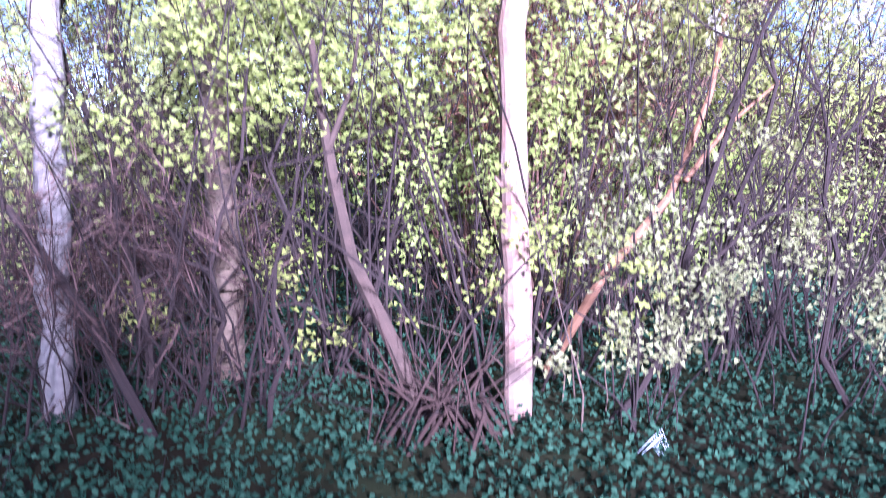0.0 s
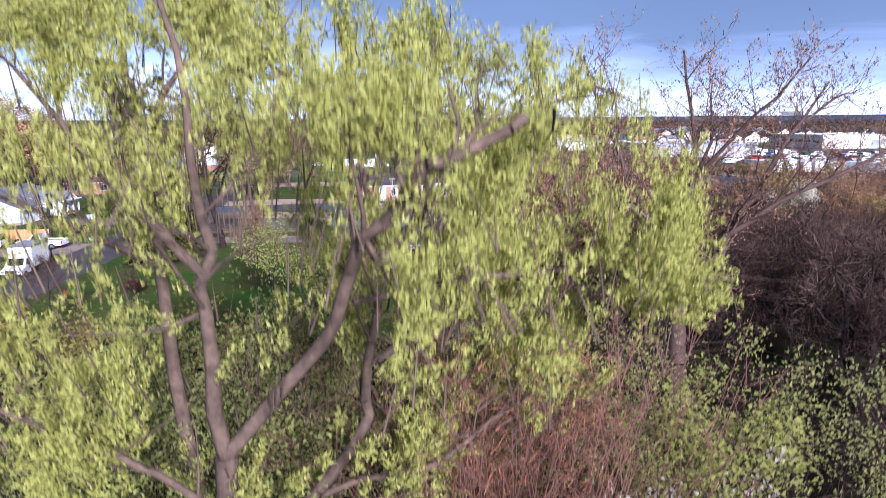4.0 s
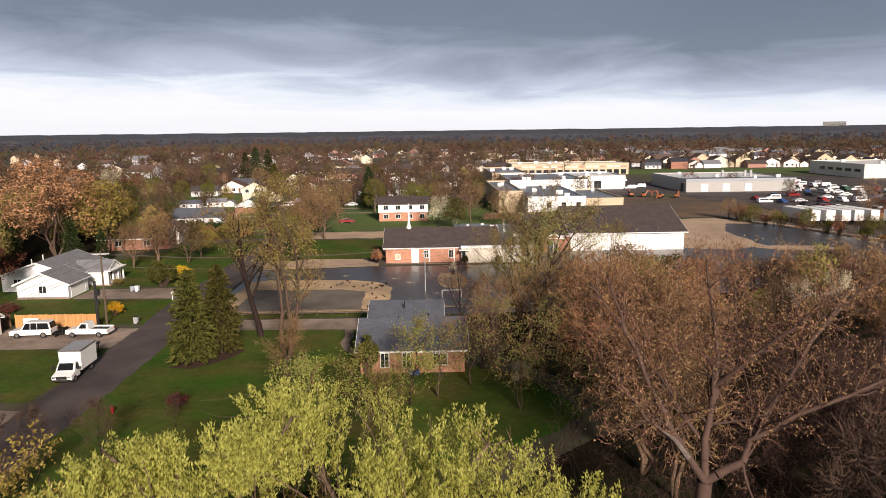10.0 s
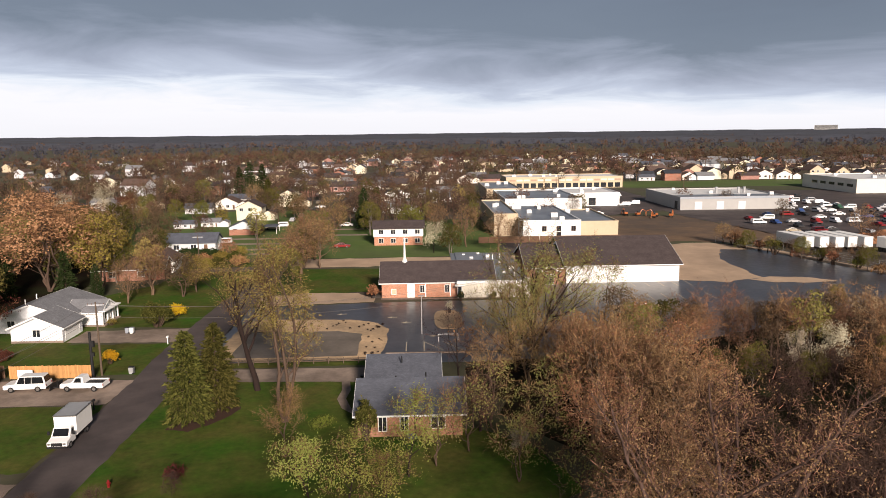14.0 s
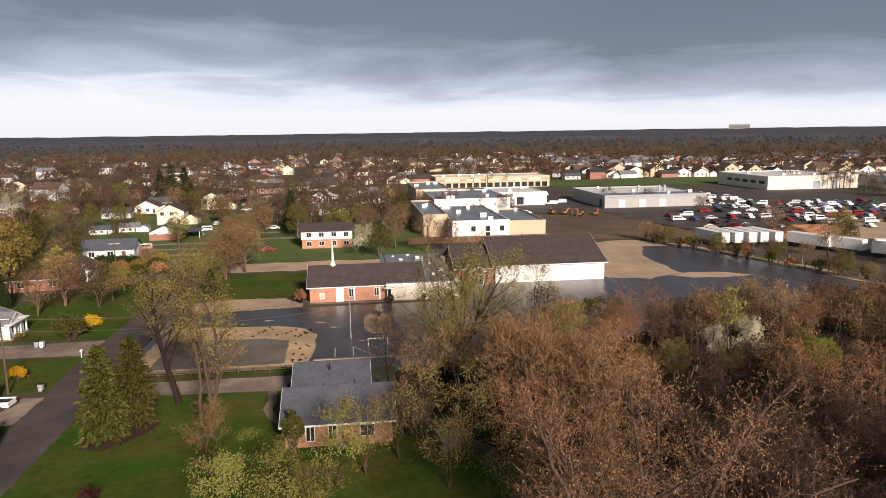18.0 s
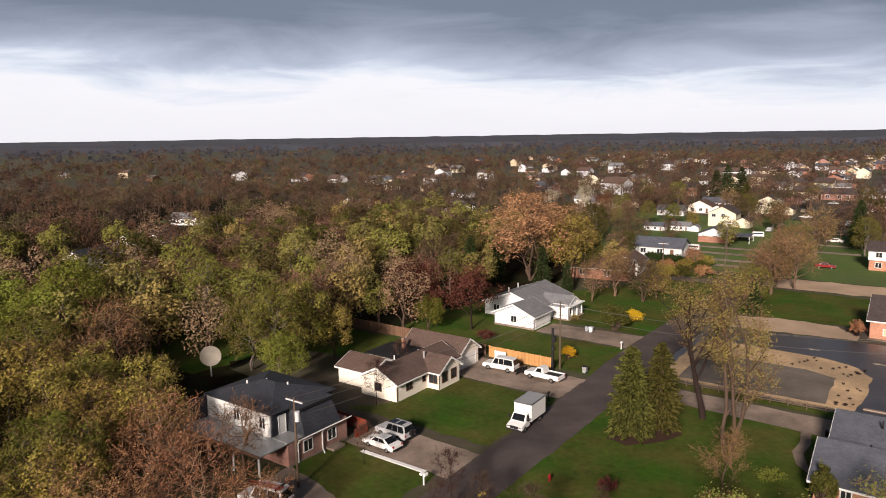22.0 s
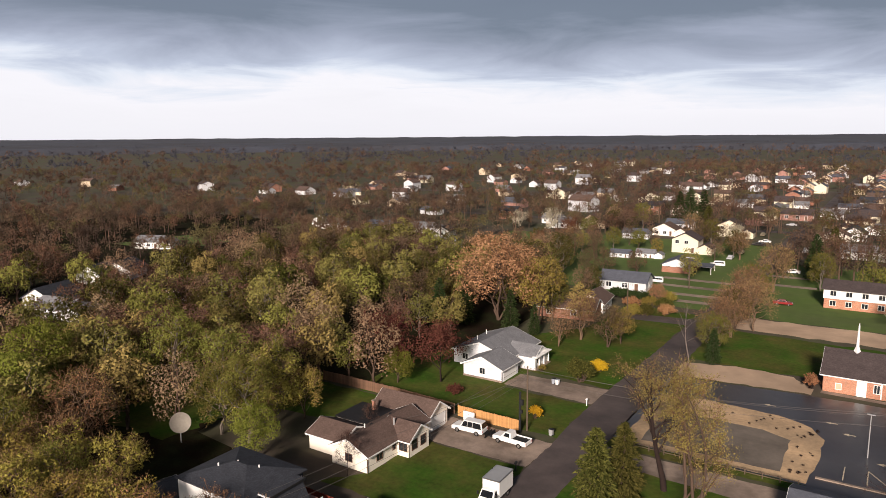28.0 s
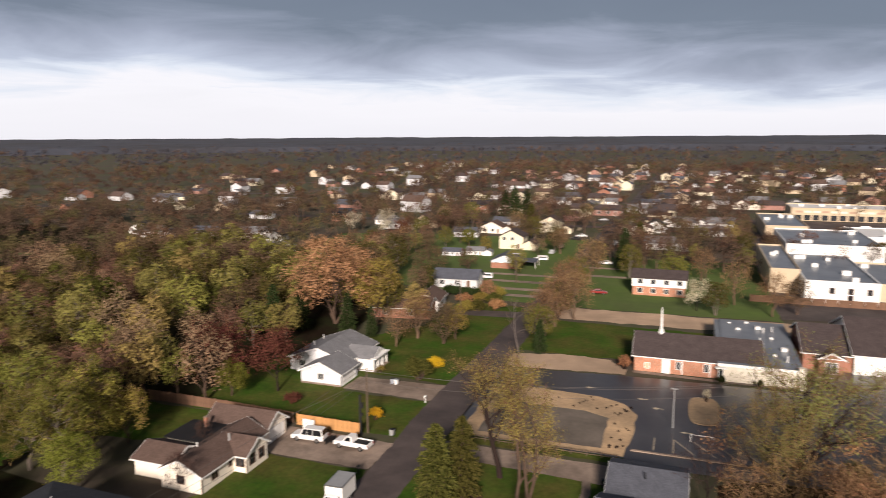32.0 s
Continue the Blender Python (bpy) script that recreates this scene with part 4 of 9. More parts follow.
# painted lines and arrows
bm = bmesh.new()
for k in range(8):
    # slanting bays
    x = 1.2 + k * 2.9
    c = [bm.verts.new(p) for p in ((x, 104.6, 0.04), (x + 0.16, 104.6, 0.04), (x + 3.0, 100.2, 0.04), (x + 2.84, 100.2, 0.04))]
    bm.faces.new(c[::-1])
for x in (-1.45, 1.25):
    box(bm, x, x + 0.14, 100.0, 104.4, 0.034, 0.04)
for k in range(9):
    x = 33.5 + k * 3.0
    box(bm, x, x + 0.14, 128.5, 134, 0.034, 0.04)
    box(bm, x, x + 0.14, 140.5, 146, 0.034, 0.04)
structure("parking_lines", bm, M["line"], "faded pale bay lines", "road marking")
for x, y in ((-13.3, 122.4), (-4.2, 119.6), (-1.6, 116.1), (3.0, 107.6)):
    structure("road_arrow", plate([(x - 0.9, y), (x, y + 0.5), (x, y + 0.16), (x + 0.9, y + 0.16), (x + 0.9, y - 0.16), (x, y - 0.16), (x, y - 0.5)], 0.036), M["line"], "faded pale arrow on the asphalt", "road marking")

structure("lawn_glade_far", plate(wobbly([(-276, 168), (-238, 172), (-236, 200), (-270, 202)], 1.5, 4.0, 51), 0.02), M["lawn_far"], "green clearing in the western woods", "lawn")
structure("lawn_clearing_far", plate(wobbly([(-258, 240), (-222, 244), (-222, 270), (-256, 272)], 1.5, 4.0, 52), 0.02), M["lawn_far"], "green gardens round white houses in the woods", "lawn")

# buildings
def wall_box(x0, x1, y0, y1, z0, h, ridge=None, rise=0.0):
    """Outer walls of one mass, with gables when ridge is 'x' or 'y'."""
    bm = bmesh.new()
    c = [(x0, y0), (x1, y0), (x1, y1), (x0, y1)]
    lo = [bm.verts.new((x, y, z0)) for x, y in c]
    hi = [bm.verts.new((x, y, z0 + h)) for x, y in c]
    ap = {}
    if ridge == "y":
        ap = {0: bm.verts.new(((x0 + x1) / 2, y0, z0 + h + rise)), 2: bm.verts.new(((x0 + x1) / 2, y1, z0 + h + rise))}
    if ridge == "x":
        ap = {1: bm.verts.new((x1, (y0 + y1) / 2, z0 + h + rise)), 3: bm.verts.new((x0, (y0 + y1) / 2, z0 + h + rise))}
    for k in range(4):
        f = [lo[k], lo[(k + 1) % 4], hi[(k + 1) % 4]] + ([ap[k]] if k in ap else []) + [hi[k]]
        bm.faces.new(f)
    bm.faces.new(lo[::-1])
    if not ridge:
        bm.faces.new(hi)
    return uv_flat(bm)


def gable_slabs(x0, x1, y0, y1, z, ridge, rise, over=0.45, t=0.16):
    """The two slopes of a gable roof, each a slab."""
    out = []
    for s in (-1, 1):
        bm = bmesh.new()
        if ridge == "y":
            half = (x1 - x0) / 2
            cx = (x0 + x1) / 2
            k = rise / half
            a = [(cx, y0 - over, z + rise), (cx, y1 + over, z + rise), (cx + s * (half + over), y1 + over, z - k * over), (cx + s * (half + over), y0 - over, z - k * over)]
        else:
            half = (y1 - y0) / 2
            cy = (y0 + y1) / 2
            k = rise / half
            a = [(x0 - over, cy, z + rise), (x1 + over, cy, z + rise), (x1 + over, cy + s * (half + over), z - k * over), (x0 - over, cy + s * (half + over), z - k * over)]
        lo = [bm.verts.new(p) for p in a]
        hi = [bm.verts.new((p[0], p[1], p[2] + t)) for p in a]
        bm.faces.new(lo)
        bm.faces.new(hi)
        for i in range(4):
            bm.faces.new((lo[i], lo[(i + 1) % 4], hi[(i + 1) % 4], hi[i]))
        bmesh.ops.recalc_face_normals(bm, faces=bm.faces)
        out.append(uv_flat(bm))
    return out


def hip_roof(x0, x1, y0, y1, z, rise, over=0.4, t=0.14):
    bm = bmesh.new()
    x0, x1, y0, y1 = x0 - over, x1 + over, y0 - over, y1 + over
    h = min(x1 - x0, y1 - y0) / 2
    if x1 - x0 >= y1 - y0:
        r = [(x0 + h, (y0 + y1) / 2), (x1 - h, (y0 + y1) / 2)]
    else:
        r = [((x0 + x1) / 2, y0 + h), ((x0 + x1) / 2, y1 - h)]
    e = [bm.verts.new((x, y, z)) for x, y in ((x0, y0), (x1, y0), (x1, y1), (x0, y1))]
    b = [bm.verts.new((x, y, z - t)) for x, y in ((x0, y0), (x1, y0), (x1, y1), (x0, y1))]
    p, q = [bm.verts.new((x, y, z + rise)) for x, y in r]
    if x1 - x0 >= y1 - y0:
        fs = [(e[0], e[1], q, p), (e[1], e[2], q), (e[2], e[3], p, q), (e[3], e[0], p)]
    else:
        fs = [(e[0], e[1], p), (e[1], e[2], q, p), (e[2], e[3], q), (e[3], e[0], p, q)]
    for f in fs:
        bm.faces.new(f)
    for k in range(4):
        bm.faces.new((b[k], b[(k + 1) % 4], e[(k + 1) % 4], e[k]))
    bm.faces.new(b[::-1])
    bmesh.ops.recalc_face_normals(bm, faces=bm.faces)
    return uv_flat(bm)


def opening(parent, name, side, at, along, z, w, h, frame_mat, pane_mat, proud=0.05, bars_n=1, trim=0.09):
    """A window or door on a wall: frame with its pane set back. side: 's','n','e','w'; at: the wall's plane; along: its middle."""
    def put(u0, u1, z0, z1, d0, d1):
        if side == "s":
            return (u0, u1, at - d1, at - d0, z0, z1)
        if side == "n":
            return (u0, u1, at + d0, at + d1, z0, z1)
        if side == "e":
            return (at + d0, at + d1, u0, u1, z0, z1)
        return (at - d1, at - d0, u0, u1, z0, z1)

    a, b = along - w / 2, along + w / 2
    fr = boxes(put(a - trim, a, z - trim, z + h + trim, -0.04, proud), put(b, b + trim, z - trim, z + h + trim, -0.04, proud),
               put(a, b, z + h, z + h + trim, -0.04, proud), put(a, b, z - trim, z, -0.04, proud))
    for k in range(bars_n):
        u = a + (k + 1) * w / (bars_n + 1)
        box(fr, *put(u - 0.03, u + 0.03, z, z + h, -0.02, proud * 0.7))
    o = part(name, fr, frame_mat, parent)
    part("pane" if "window" in name else "leaf", boxes(put(a, b, z, z + h, -0.03, 0.012)), pane_mat, o)
    return o


def chimney(parent, x, y, z0, z1, w, mat, cap=True):
    o = part("chimney", uv_flat(boxes((x - w / 2, x + w / 2, y - w / 2, y + w / 2, z0, z1))), mat, parent)
    if cap:
        part("chimney_cap", boxes((x - w / 2 - 0.06, x + w / 2 + 0.06, y - w / 2 - 0.06, y + w / 2 + 0.06, z1, z1 + 0.1)), M["concrete"], o)
    return o


def vent(parent, x, y, z, h=0.5, r=0.09, mat=None):
    return part("vent_pipe", tube([(x, y, z - 0.3), (x, y, z + h)], [r, r], 8), mat or M["white"], parent)


def gable_mass(parent, x0, x1, y0, y1, h, ridge, rise, wall, roof, over=0.45, trim=True, z0=0.0, gable=None):
    part("wall", wall_box(x0, x1, y0, y1, z0, h, ridge, rise), wall, parent)
    r = None
    for b in gable_slabs(x0, x1, y0, y1, z0 + h, ridge, rise, over):
        r = part("roof", b, roof, parent)
    if trim:
        z = z0 + h
        if ridge == "y":
            k = rise / ((x1 - x0) / 2)
            for y in (y0 - over - 0.03, y1 + over):
                for s in (-1, 1):
                    cx, hw = (x0 + x1) / 2, (x1 - x0) / 2 + over
                    bm = bmesh.new()
                    a = [(cx, z + rise - 0.12), (cx, z + rise + 0.17), (cx + s * hw, z - k * over + 0.17), (cx + s * hw, z - k * over - 0.12)]
                    f = [bm.verts.new((px, y, pz)) for px, pz in a] + [bm.verts.new((px, y + 0.03, pz)) for px, pz in a]
                    bm.faces.new(f[:4]), bm.faces.new(f[4:][::-1])
                    for i in range(4):
                        bm.faces.new((f[i], f[4 + i], f[4 + (i + 1) % 4], f[(i + 1) % 4]))
                    bmesh.ops.recalc_face_normals(bm, faces=bm.faces)
                    part("barge_board", bm, M["white"], parent)
            for s, x in ((-1, x0 - over), (1, x1 + over)):
                part("gutter", boxes((x - 0.06, x + 0.06, y0 - over, y1 + over, z - k * over - 0.08, z - k * over + 0.1)), M["white"], parent)
        else:
            k = rise / ((y1 - y0) / 2)
            for x in (x0 - over - 0.03, x1 + over):
                for s in (-1, 1):
                    cy, hw = (y0 + y1) / 2, (y1 - y0) / 2 + over
                    bm = bmesh.new()
                    a = [(cy, z + rise - 0.12), (cy, z + rise + 0.17), (cy + s * hw, z - k * over + 0.17), (cy + s * hw, z - k * over - 0.12)]
                    f = [bm.verts.new((x, py, pz)) for py, pz in a] + [bm.verts.new((x + 0.03, py, pz)) for py, pz in a]
                    bm.faces.new(f[:4]), bm.faces.new(f[4:][::-1])
                    for i in range(4):
                        bm.faces.new((f[i], f[4 + i], f[4 + (i + 1) % 4], f[(i + 1) % 4]))
                    bmesh.ops.recalc_face_normals(bm, faces=bm.faces)
                    part("barge_board", bm, M["white"], parent)
            for y in (y0 - over, y1 + over):
                part("gutter", boxes((x0 - over, x1 + over, y - 0.06, y + 0.06, z - k * over - 0.08, z - k * over + 0.1)), M["white"], parent)


# white house
W = thing("white_house", pose(-0.3, 0.5, 0), "white sided ranch house with grey shingle roofs and a pillared porch", "house")
gable_mass(W, -69, -57, 113.5, 126.5, 2.7, "y", 2.1, M["lap"], M["roofgrey"])
gable_mass(W, -63.2, -55.2, 107.7, 114.2, 2.5, "y", 1.7, M["lap"], M["roofgrey"])
gable_mass(W, -59, -53.4, 117.2, 122.8, 2.5, "x", 1.5, M["white"], M["roofgrey"], over=0.35)
for y in (117.0, 119.0, 121.0, 123.0):
    part("porch_post", boxes((-53.2, -52.98, y - 0.11, y + 0.11, 0, 2.55)), M["white"], W)
part("porch_floor", boxes((-57, -52.7, 116.8, 123.2, 0, 0.22)), M["concrete"], W)
part("porch_roof", uv_flat(boxes((-53.6, -52.5, 116.8, 123.2, 2.5, 2.68))), M["white"], W)
opening(W, "garage_door", "e", -55.2, 110.9, 0.05, 4.6, 2.1, M["white"], M["white"], bars_n=0)
opening(W, "window", "s", 107.7, -59.2, 1.0, 1.1, 1.1, M["white"], M["glass"])
opening(W, "window", "e", -57, 115.6, 0.9, 1.2, 1.3, M["white"], M["glass"])
opening(W, "window", "e", -53.4, 119.2, 0.9, 1.4, 1.3, M["white"], M["glass"])
opening(W, "door", "e", -53.4, 121.4, 0.25, 0.95, 2.05, M["white"], M["bluegrey"], bars_n=0)
opening(W, "window", "s", 113.5, -66.4, 1.0, 1.2, 1.1, M["white"], M["glass"])
part("porch_rail", boxes((-57.1, -56.98, 114.4, 117, 0.2, 1.0), (-56.9, -54, 116.9, 117.0, 0.9, 1.0)), M["white"], W)
for x, y in ((-66, 117.5), (-66.5, 122)):
    vent(W, x, y, 4.2, 0.6)
part("plinth", boxes((-63.25, -55.15, 107.64, 107.7, 0, 0.35)), M["concrete"], W)

# tan house
T = thing("tan_house", pose(0, 0, 0), "cream bungalow with brown shingle roofs and an attached garage", "house")
gable_mass(T, -60.2, -54.0, 68.6, 82.5, 2.6, "y", 1.55, M["housecream"], M["roofbrown"])
gable_mass(T, -57.0, -52.0, 75.2, 80.0, 2.6, "x", 1.5, M["housecream"], M["roofbrown"], over=0.4)
gable_mass(T, -64.5, -54.3, 83.2, 88.4, 2.5, "x", 1.75, M["housecream"], M["roofbrown"], over=0.4)
gable_mass(T, -66.0, -60.0, 70.2, 76.0, 2.4, "x", 1.2, M["housecream"], M["roofbrown"], over=0.4)
part("flat_roof", uv_flat(boxes((-66.8, -60.4, 76.6, 83.0, 2.35, 2.55))), M["tar"], T, "flat black tarred roof")
part("wall", wall_box(-66.6, -60.6, 76.8, 82.9, 0, 2.35), M["housecream"], T)
opening(T, "garage_door", "e", -54.3, 85.9, 0.05, 3.6, 2.0, M["white"], M["white"], bars_n=0)
opening(T, "window", "e", -54.0, 71.2, 1.0, 1.2, 1.0, M["brown"], M["glass"])
opening(T, "window", "e", -54.0, 74.4, 1.2, 0.6, 0.7, M["brown"], M["glass"], bars_n=0)
opening(T, "window", "e", -52.0, 76.5, 0.9, 1.2, 1.3, M["brown"], M["glass"], bars_n=0)
opening(T, "window", "e", -52.0, 78.6, 0.9, 1.2, 1.3, M["brown"], M["glass"], bars_n=0)
opening(T, "window", "s", 75.2, -53.0, 0.9, 1.3, 1.3, M["brown"], M["glass"], bars_n=1)
opening(T, "window", "s", 68.6, -57.2, 1.0, 1.1, 1.0, M["brown"], M["glass"])
part("downpipe", tube([(-52.0, 75.15, 0.1), (-52.0, 75.15, 2.5)], [0.05, 0.05], 6), M["brown"], T)
part("downpipe", tube([(-53.95, 68.55, 0.1), (-53.95, 68.55, 2.5)], [0.05, 0.05], 6), M["brown"], T)
chimney(T, -63.2, 81.4, 2.3, 4.0, 0.42, M["brick"])
vent(T, -55.6, 76.6, 3.6, 1.0, 0.13, M["sheet"])
vent(T, -58.0, 73.0, 3.9, 0.6)
for y in (71, 74.6, 79):
    part("roof_vent", boxes((-58.4, -58.0, y, y + 0.4, 3.6, 3.85)), M["black"], T)

# dark-roofed house with a steep upper storey
D = thing("mansard_house", pose(0, 0, 0), "two-storey house with pink brick below and charcoal mansard roof", "house")
part("wall", wall_box(-65.0, -51.85, 48.2, 57.0, 0, 2.7), M["pinkbrick"], D)
part("upper_storey", uv_flat(boxes((-65.0, -54.1, 48.15, 57.05, 2.7, 5.5))), M["roofdark"], D, "charcoal shingled upper storey")
bm = bmesh.new()
lo, hi = [(-54.12, 50.3), (-51.5, 50.3), (-51.5, 55.7), (-54.12, 55.7)], [(-54.12, 50.6), (-52.6, 50.6), (-52.6, 55.4), (-54.12, 55.4)]
a = [bm.verts.new((x, y, 2.72)) for x, y in lo]
b = [bm.verts.new((x, y, 5.4)) for x, y in hi]
for k in range(4):
    bm.faces.new((a[k], a[(k + 1) % 4], b[(k + 1) % 4], b[k]))
bm.faces.new(a[::-1]), bm.faces.new(b)
part("mansard_slope", uv_flat(bm), M["roofdark"], D, "steep shingled slope over the entrance front")
part("roof", hip_roof(-65.0, -54.1, 48.15, 57.05, 5.52, 1.25, 0.35), M["roofdark"], D)
part("front_roof", uv_flat(boxes((-55.2, -52.4, 50.35, 55.65, 5.4, 5.58))), M["roofdark"], D)
part("roof_edge", boxes((-54.1, -52.38, 50.27, 50.35, 5.36, 5.6), (-52.4, -52.32, 50.27, 55.73, 5.36, 5.6)), M["black"], D)
part("upper_wall", uv_flat(boxes((-65.05, -54.3, 48.0, 48.15, 2.78, 5.25))), M["white"], D, "white stucco upper wall")
part("canopy", uv_flat(boxes((-65, -51.75, 44.4, 48.0, 2.62, 2.76))), M["sheet"], D, "flat galvanised porch canopy")
for x in (-64.6, -60.4, -56.2, -52.1):
    part("canopy_post", boxes((x - 0.07, x + 0.07, 44.5, 44.64, 0, 2.62)), M["white"], D)
part("canopy_fascia", boxes((-65.02, -51.73, 44.3, 44.4, 2.5, 2.78)), M["brown"], D)
part("gutter", tube([(-51.45, 49.4, 2.66), (-51.45, 57.4, 2.66)], [0.08, 0.08], 6), M["white"], D, "white gutter")
part("downpipe", tube([(-51.45, 53.0, 2.6), (-51.7, 53.0, 2.2), (-51.7, 53.0, 0.35), (-51.1, 52.7, 0.1)], [0.07] * 4, 6), M["white"], D, "white downpipe")
part("downpipe", tube([(-51.45, 49.5, 2.6), (-51.75, 49.5, 2.2), (-51.75, 49.5, 0.1)], [0.06] * 3, 6), M["white"], D, "white downpipe")
opening(D, "window", "e", -51.85, 51.0, 0.9, 1.2, 1.2, M["white"], M["glass"])
opening(D, "window", "e", -51.85, 54.6, 0.9, 1.2, 1.2, M["white"], M["glass"])
opening(D, "window", "s", 48.0, -55.5, 3.6, 0.9, 1.2, M["white"], M["glass"])
opening(D, "window", "s", 48.0, -59.8, 3.6, 0.9, 1.2, M["white"], M["glass"])
opening(D, "door", "e", -54.1, 49.5, 2.85, 0.9, 2.0, M["white"], M["white"], bars_n=0)
opening(D, "window", "e", -54.1, 56.4, 3.5, 0.7, 1.3, M["white"], M["white"])
for x, y in ((-60.4, 52.9), (-57.4, 53.4), (-61.8, 51.2)):
    vent(D, x, y, 6.2, 0.55)
part("balcony_deck", boxes((-54.1, -51.7, 48.0, 50.25, 2.72, 2.84)), M["sheet"], D)
part("door_step", boxes((-51.85, -50.6, 53.6, 55.4, 0, 0.3)), M["concrete"], D)
part("foundation", boxes((-51.84, -51.8, 48.2, 57.0, 0, 0.25)), M["concrete"], D)

# low annex beside the dark-roofed house
gable_mass(D, -71.0, -65.4, 43.0, 49.6, 2.6, "y", 1.3, M["housecream"], M["roofdark"], over=0.35)
opening(D, "window", "s", 43.0, -68.2, 0.9, 1.0, 1.1, M["white"], M["glass"])

# brick house with slate roof
B = thing("brick_house", pose(0, 0, 0), "orange brick bungalow under a slate grey shingle roof", "house")
gable_mass(B, -5.9, 5.2, 70.4, 80.2, 2.7, "x", 2.0, M["orangebrick"], M["roofblue"], over=0.5)
gable_mass(B, -5.6, 3.0, 80.4, 90.0, 2.6, "x", 1.7, M["bluegrey"], M["roofblue"], over=0.4)
for x in (-3.3, -1.0):
    opening(B, "window", "s", 70.4, x, 0.7, 0.8, 1.5, M["white"], M["glass"])
opening(B, "window", "s", 70.4, 2.6, 0.9, 1.4, 1.2, M["white"], M["glass"])
opening(B, "garage_door", "w", -5.6, 85.2, 0.05, 4.6, 2.1, M["white"], M["greysiding"], bars_n=0)
opening(B, "window", "w", -5.9, 75.2, 0.9, 1.2, 1.2, M["white"], M["glass"])
for x, y in ((-2, 76), (1.4, 77.0), (-1.5, 83)):
    vent(B, x, y, 4.3, 0.5, 0.08, M["black"])

# church
C = thing("church", pose(0.6, 2.0, 0), "low orange brick church with a taupe roof and white steeple", "church")
gable_mass(C, -7.4, 14.8, 132.8, 145.2, 3.1, "x", 2.9, M["orangebrick"], M["rooftaupe"], over=0.5)
part("front_wall", uv_flat(boxes((-7.3, 7.0, 132.55, 132.8, 0, 2.9))), M["orangebrick"], C)
opening(C, "door", "s", 132.55, -1.6, 0.1, 1.15, 2.4, M["white"], M["white"], bars_n=0, trim=0.16)
for x in (0.6, 5.5):
    opening(C, "window", "s", 132.55, x, 1.0, 0.8, 1.4, M["white"], M["glass"])
    part("pilaster", boxes((x + 0.55, x + 0.75, 132.5, 132.56, 0.1, 2.9)), M["white"], C)
opening(C, "window", "s", 132.55, -5.0, 0.7, 0.8, 1.0, M["white"], M["tan"], bars_n=0)
st = part("steeple", tube([(-2.9, 139, 5.4), (-2.9, 139, 6.1), (-2.9, 139, 6.15), (-2.9, 139, 6.9)], [0.75, 0.7, 0.5, 0.26], 4), M["white"], C, "white sheet-metal steeple base")
part("spire", tube([(-2.9, 139, 6.9), (-2.9, 139, 10.6), (-2.9, 139, 11.2)], [0.26, 0.13, 0.02], 8), M["white"], st)
part("wing_wall", wall_box(7.6, 21.4, 131.4, 164, 0, 3.0), M["offwhite"], C, "whitewashed wing")
part("wing_roof", uv_flat(boxes((7.4, 21.6, 131.2, 164.2, 3.0, 3.3))), M["membrane"], C, "flat wet grey roof")
part("wing_roof", uv_flat(boxes((8.5, 14.6, 145.8, 164.0, 3.3, 3.5))), M["membrane"], C)
part("parapet", boxes((7.35, 21.65, 131.1, 131.25, 2.9, 3.42)), M["white"], C)
part("entry_porch", boxes((7.0, 9.0, 130.6, 131.4, 2.5, 2.7)), M["white"], C)
opening(C, "door", "s", 131.4, 7.95, 0.1, 0.7, 2.2, M["white"], M["glass"], bars_n=0)
part("stair_tower", boxes((20.6, 21.7, 130.6, 131.5, 0, 4.0)), M["offwhite"], C)
for x, y, s in ((10, 136, 0.3), (13, 139.5, 0.35), (17.5, 139, 0.3), (19.5, 143, 0.5), (12, 156, 0.4), (16, 158, 0.5), (18, 151, 0.3), (14, 162, 0.35), (10.5, 161, 0.3)):
    part("roof_unit", boxes((x - s, x + s, y - s, y + s, 3.3, 3.3 + 1.3 * s), bevel=0.05), M["white"], C)
for x, y in ((16.8, 155), (18.6, 156.5), (15.5, 147), (19.3, 136)):
    vent(C, x, y, 3.6, 0.9, 0.1)

# hall
H = thing("assembly_hall", pose(1.0, -2.2, 0), "long white-walled hall with a dark gable roof and brick entrance", "hall")
gable_mass(H, 31.0, 55.3, 147.2, 170, 4.0, "x", 4.3, M["white"], M["rooftaupe"], over=0.6)
gable_mass(H, 22.6, 31.2, 148.0, 166, 3.4, "x", 3.4, M["brick"], M["rooftaupe"], over=0.5)
gable_mass(H, 25.0, 29.2, 146.0, 149.5, 2.9, "y", 1.1, M["brick"], M["rooftaupe"], over=0.3)
part("gable_panel", boxes((25.3, 28.9, 145.66, 145.72, 2.9, 3.05)), M["white"], H)
opening(H, "door", "s", 146.0, 27.1, 0.1, 1.9, 2.1, M["white"], M["glass"], bars_n=1)
opening(H, "door", "s", 147.2, 53.2, 0.1, 1.1, 2.2, M["white"], M["greysiding"], bars_n=0)

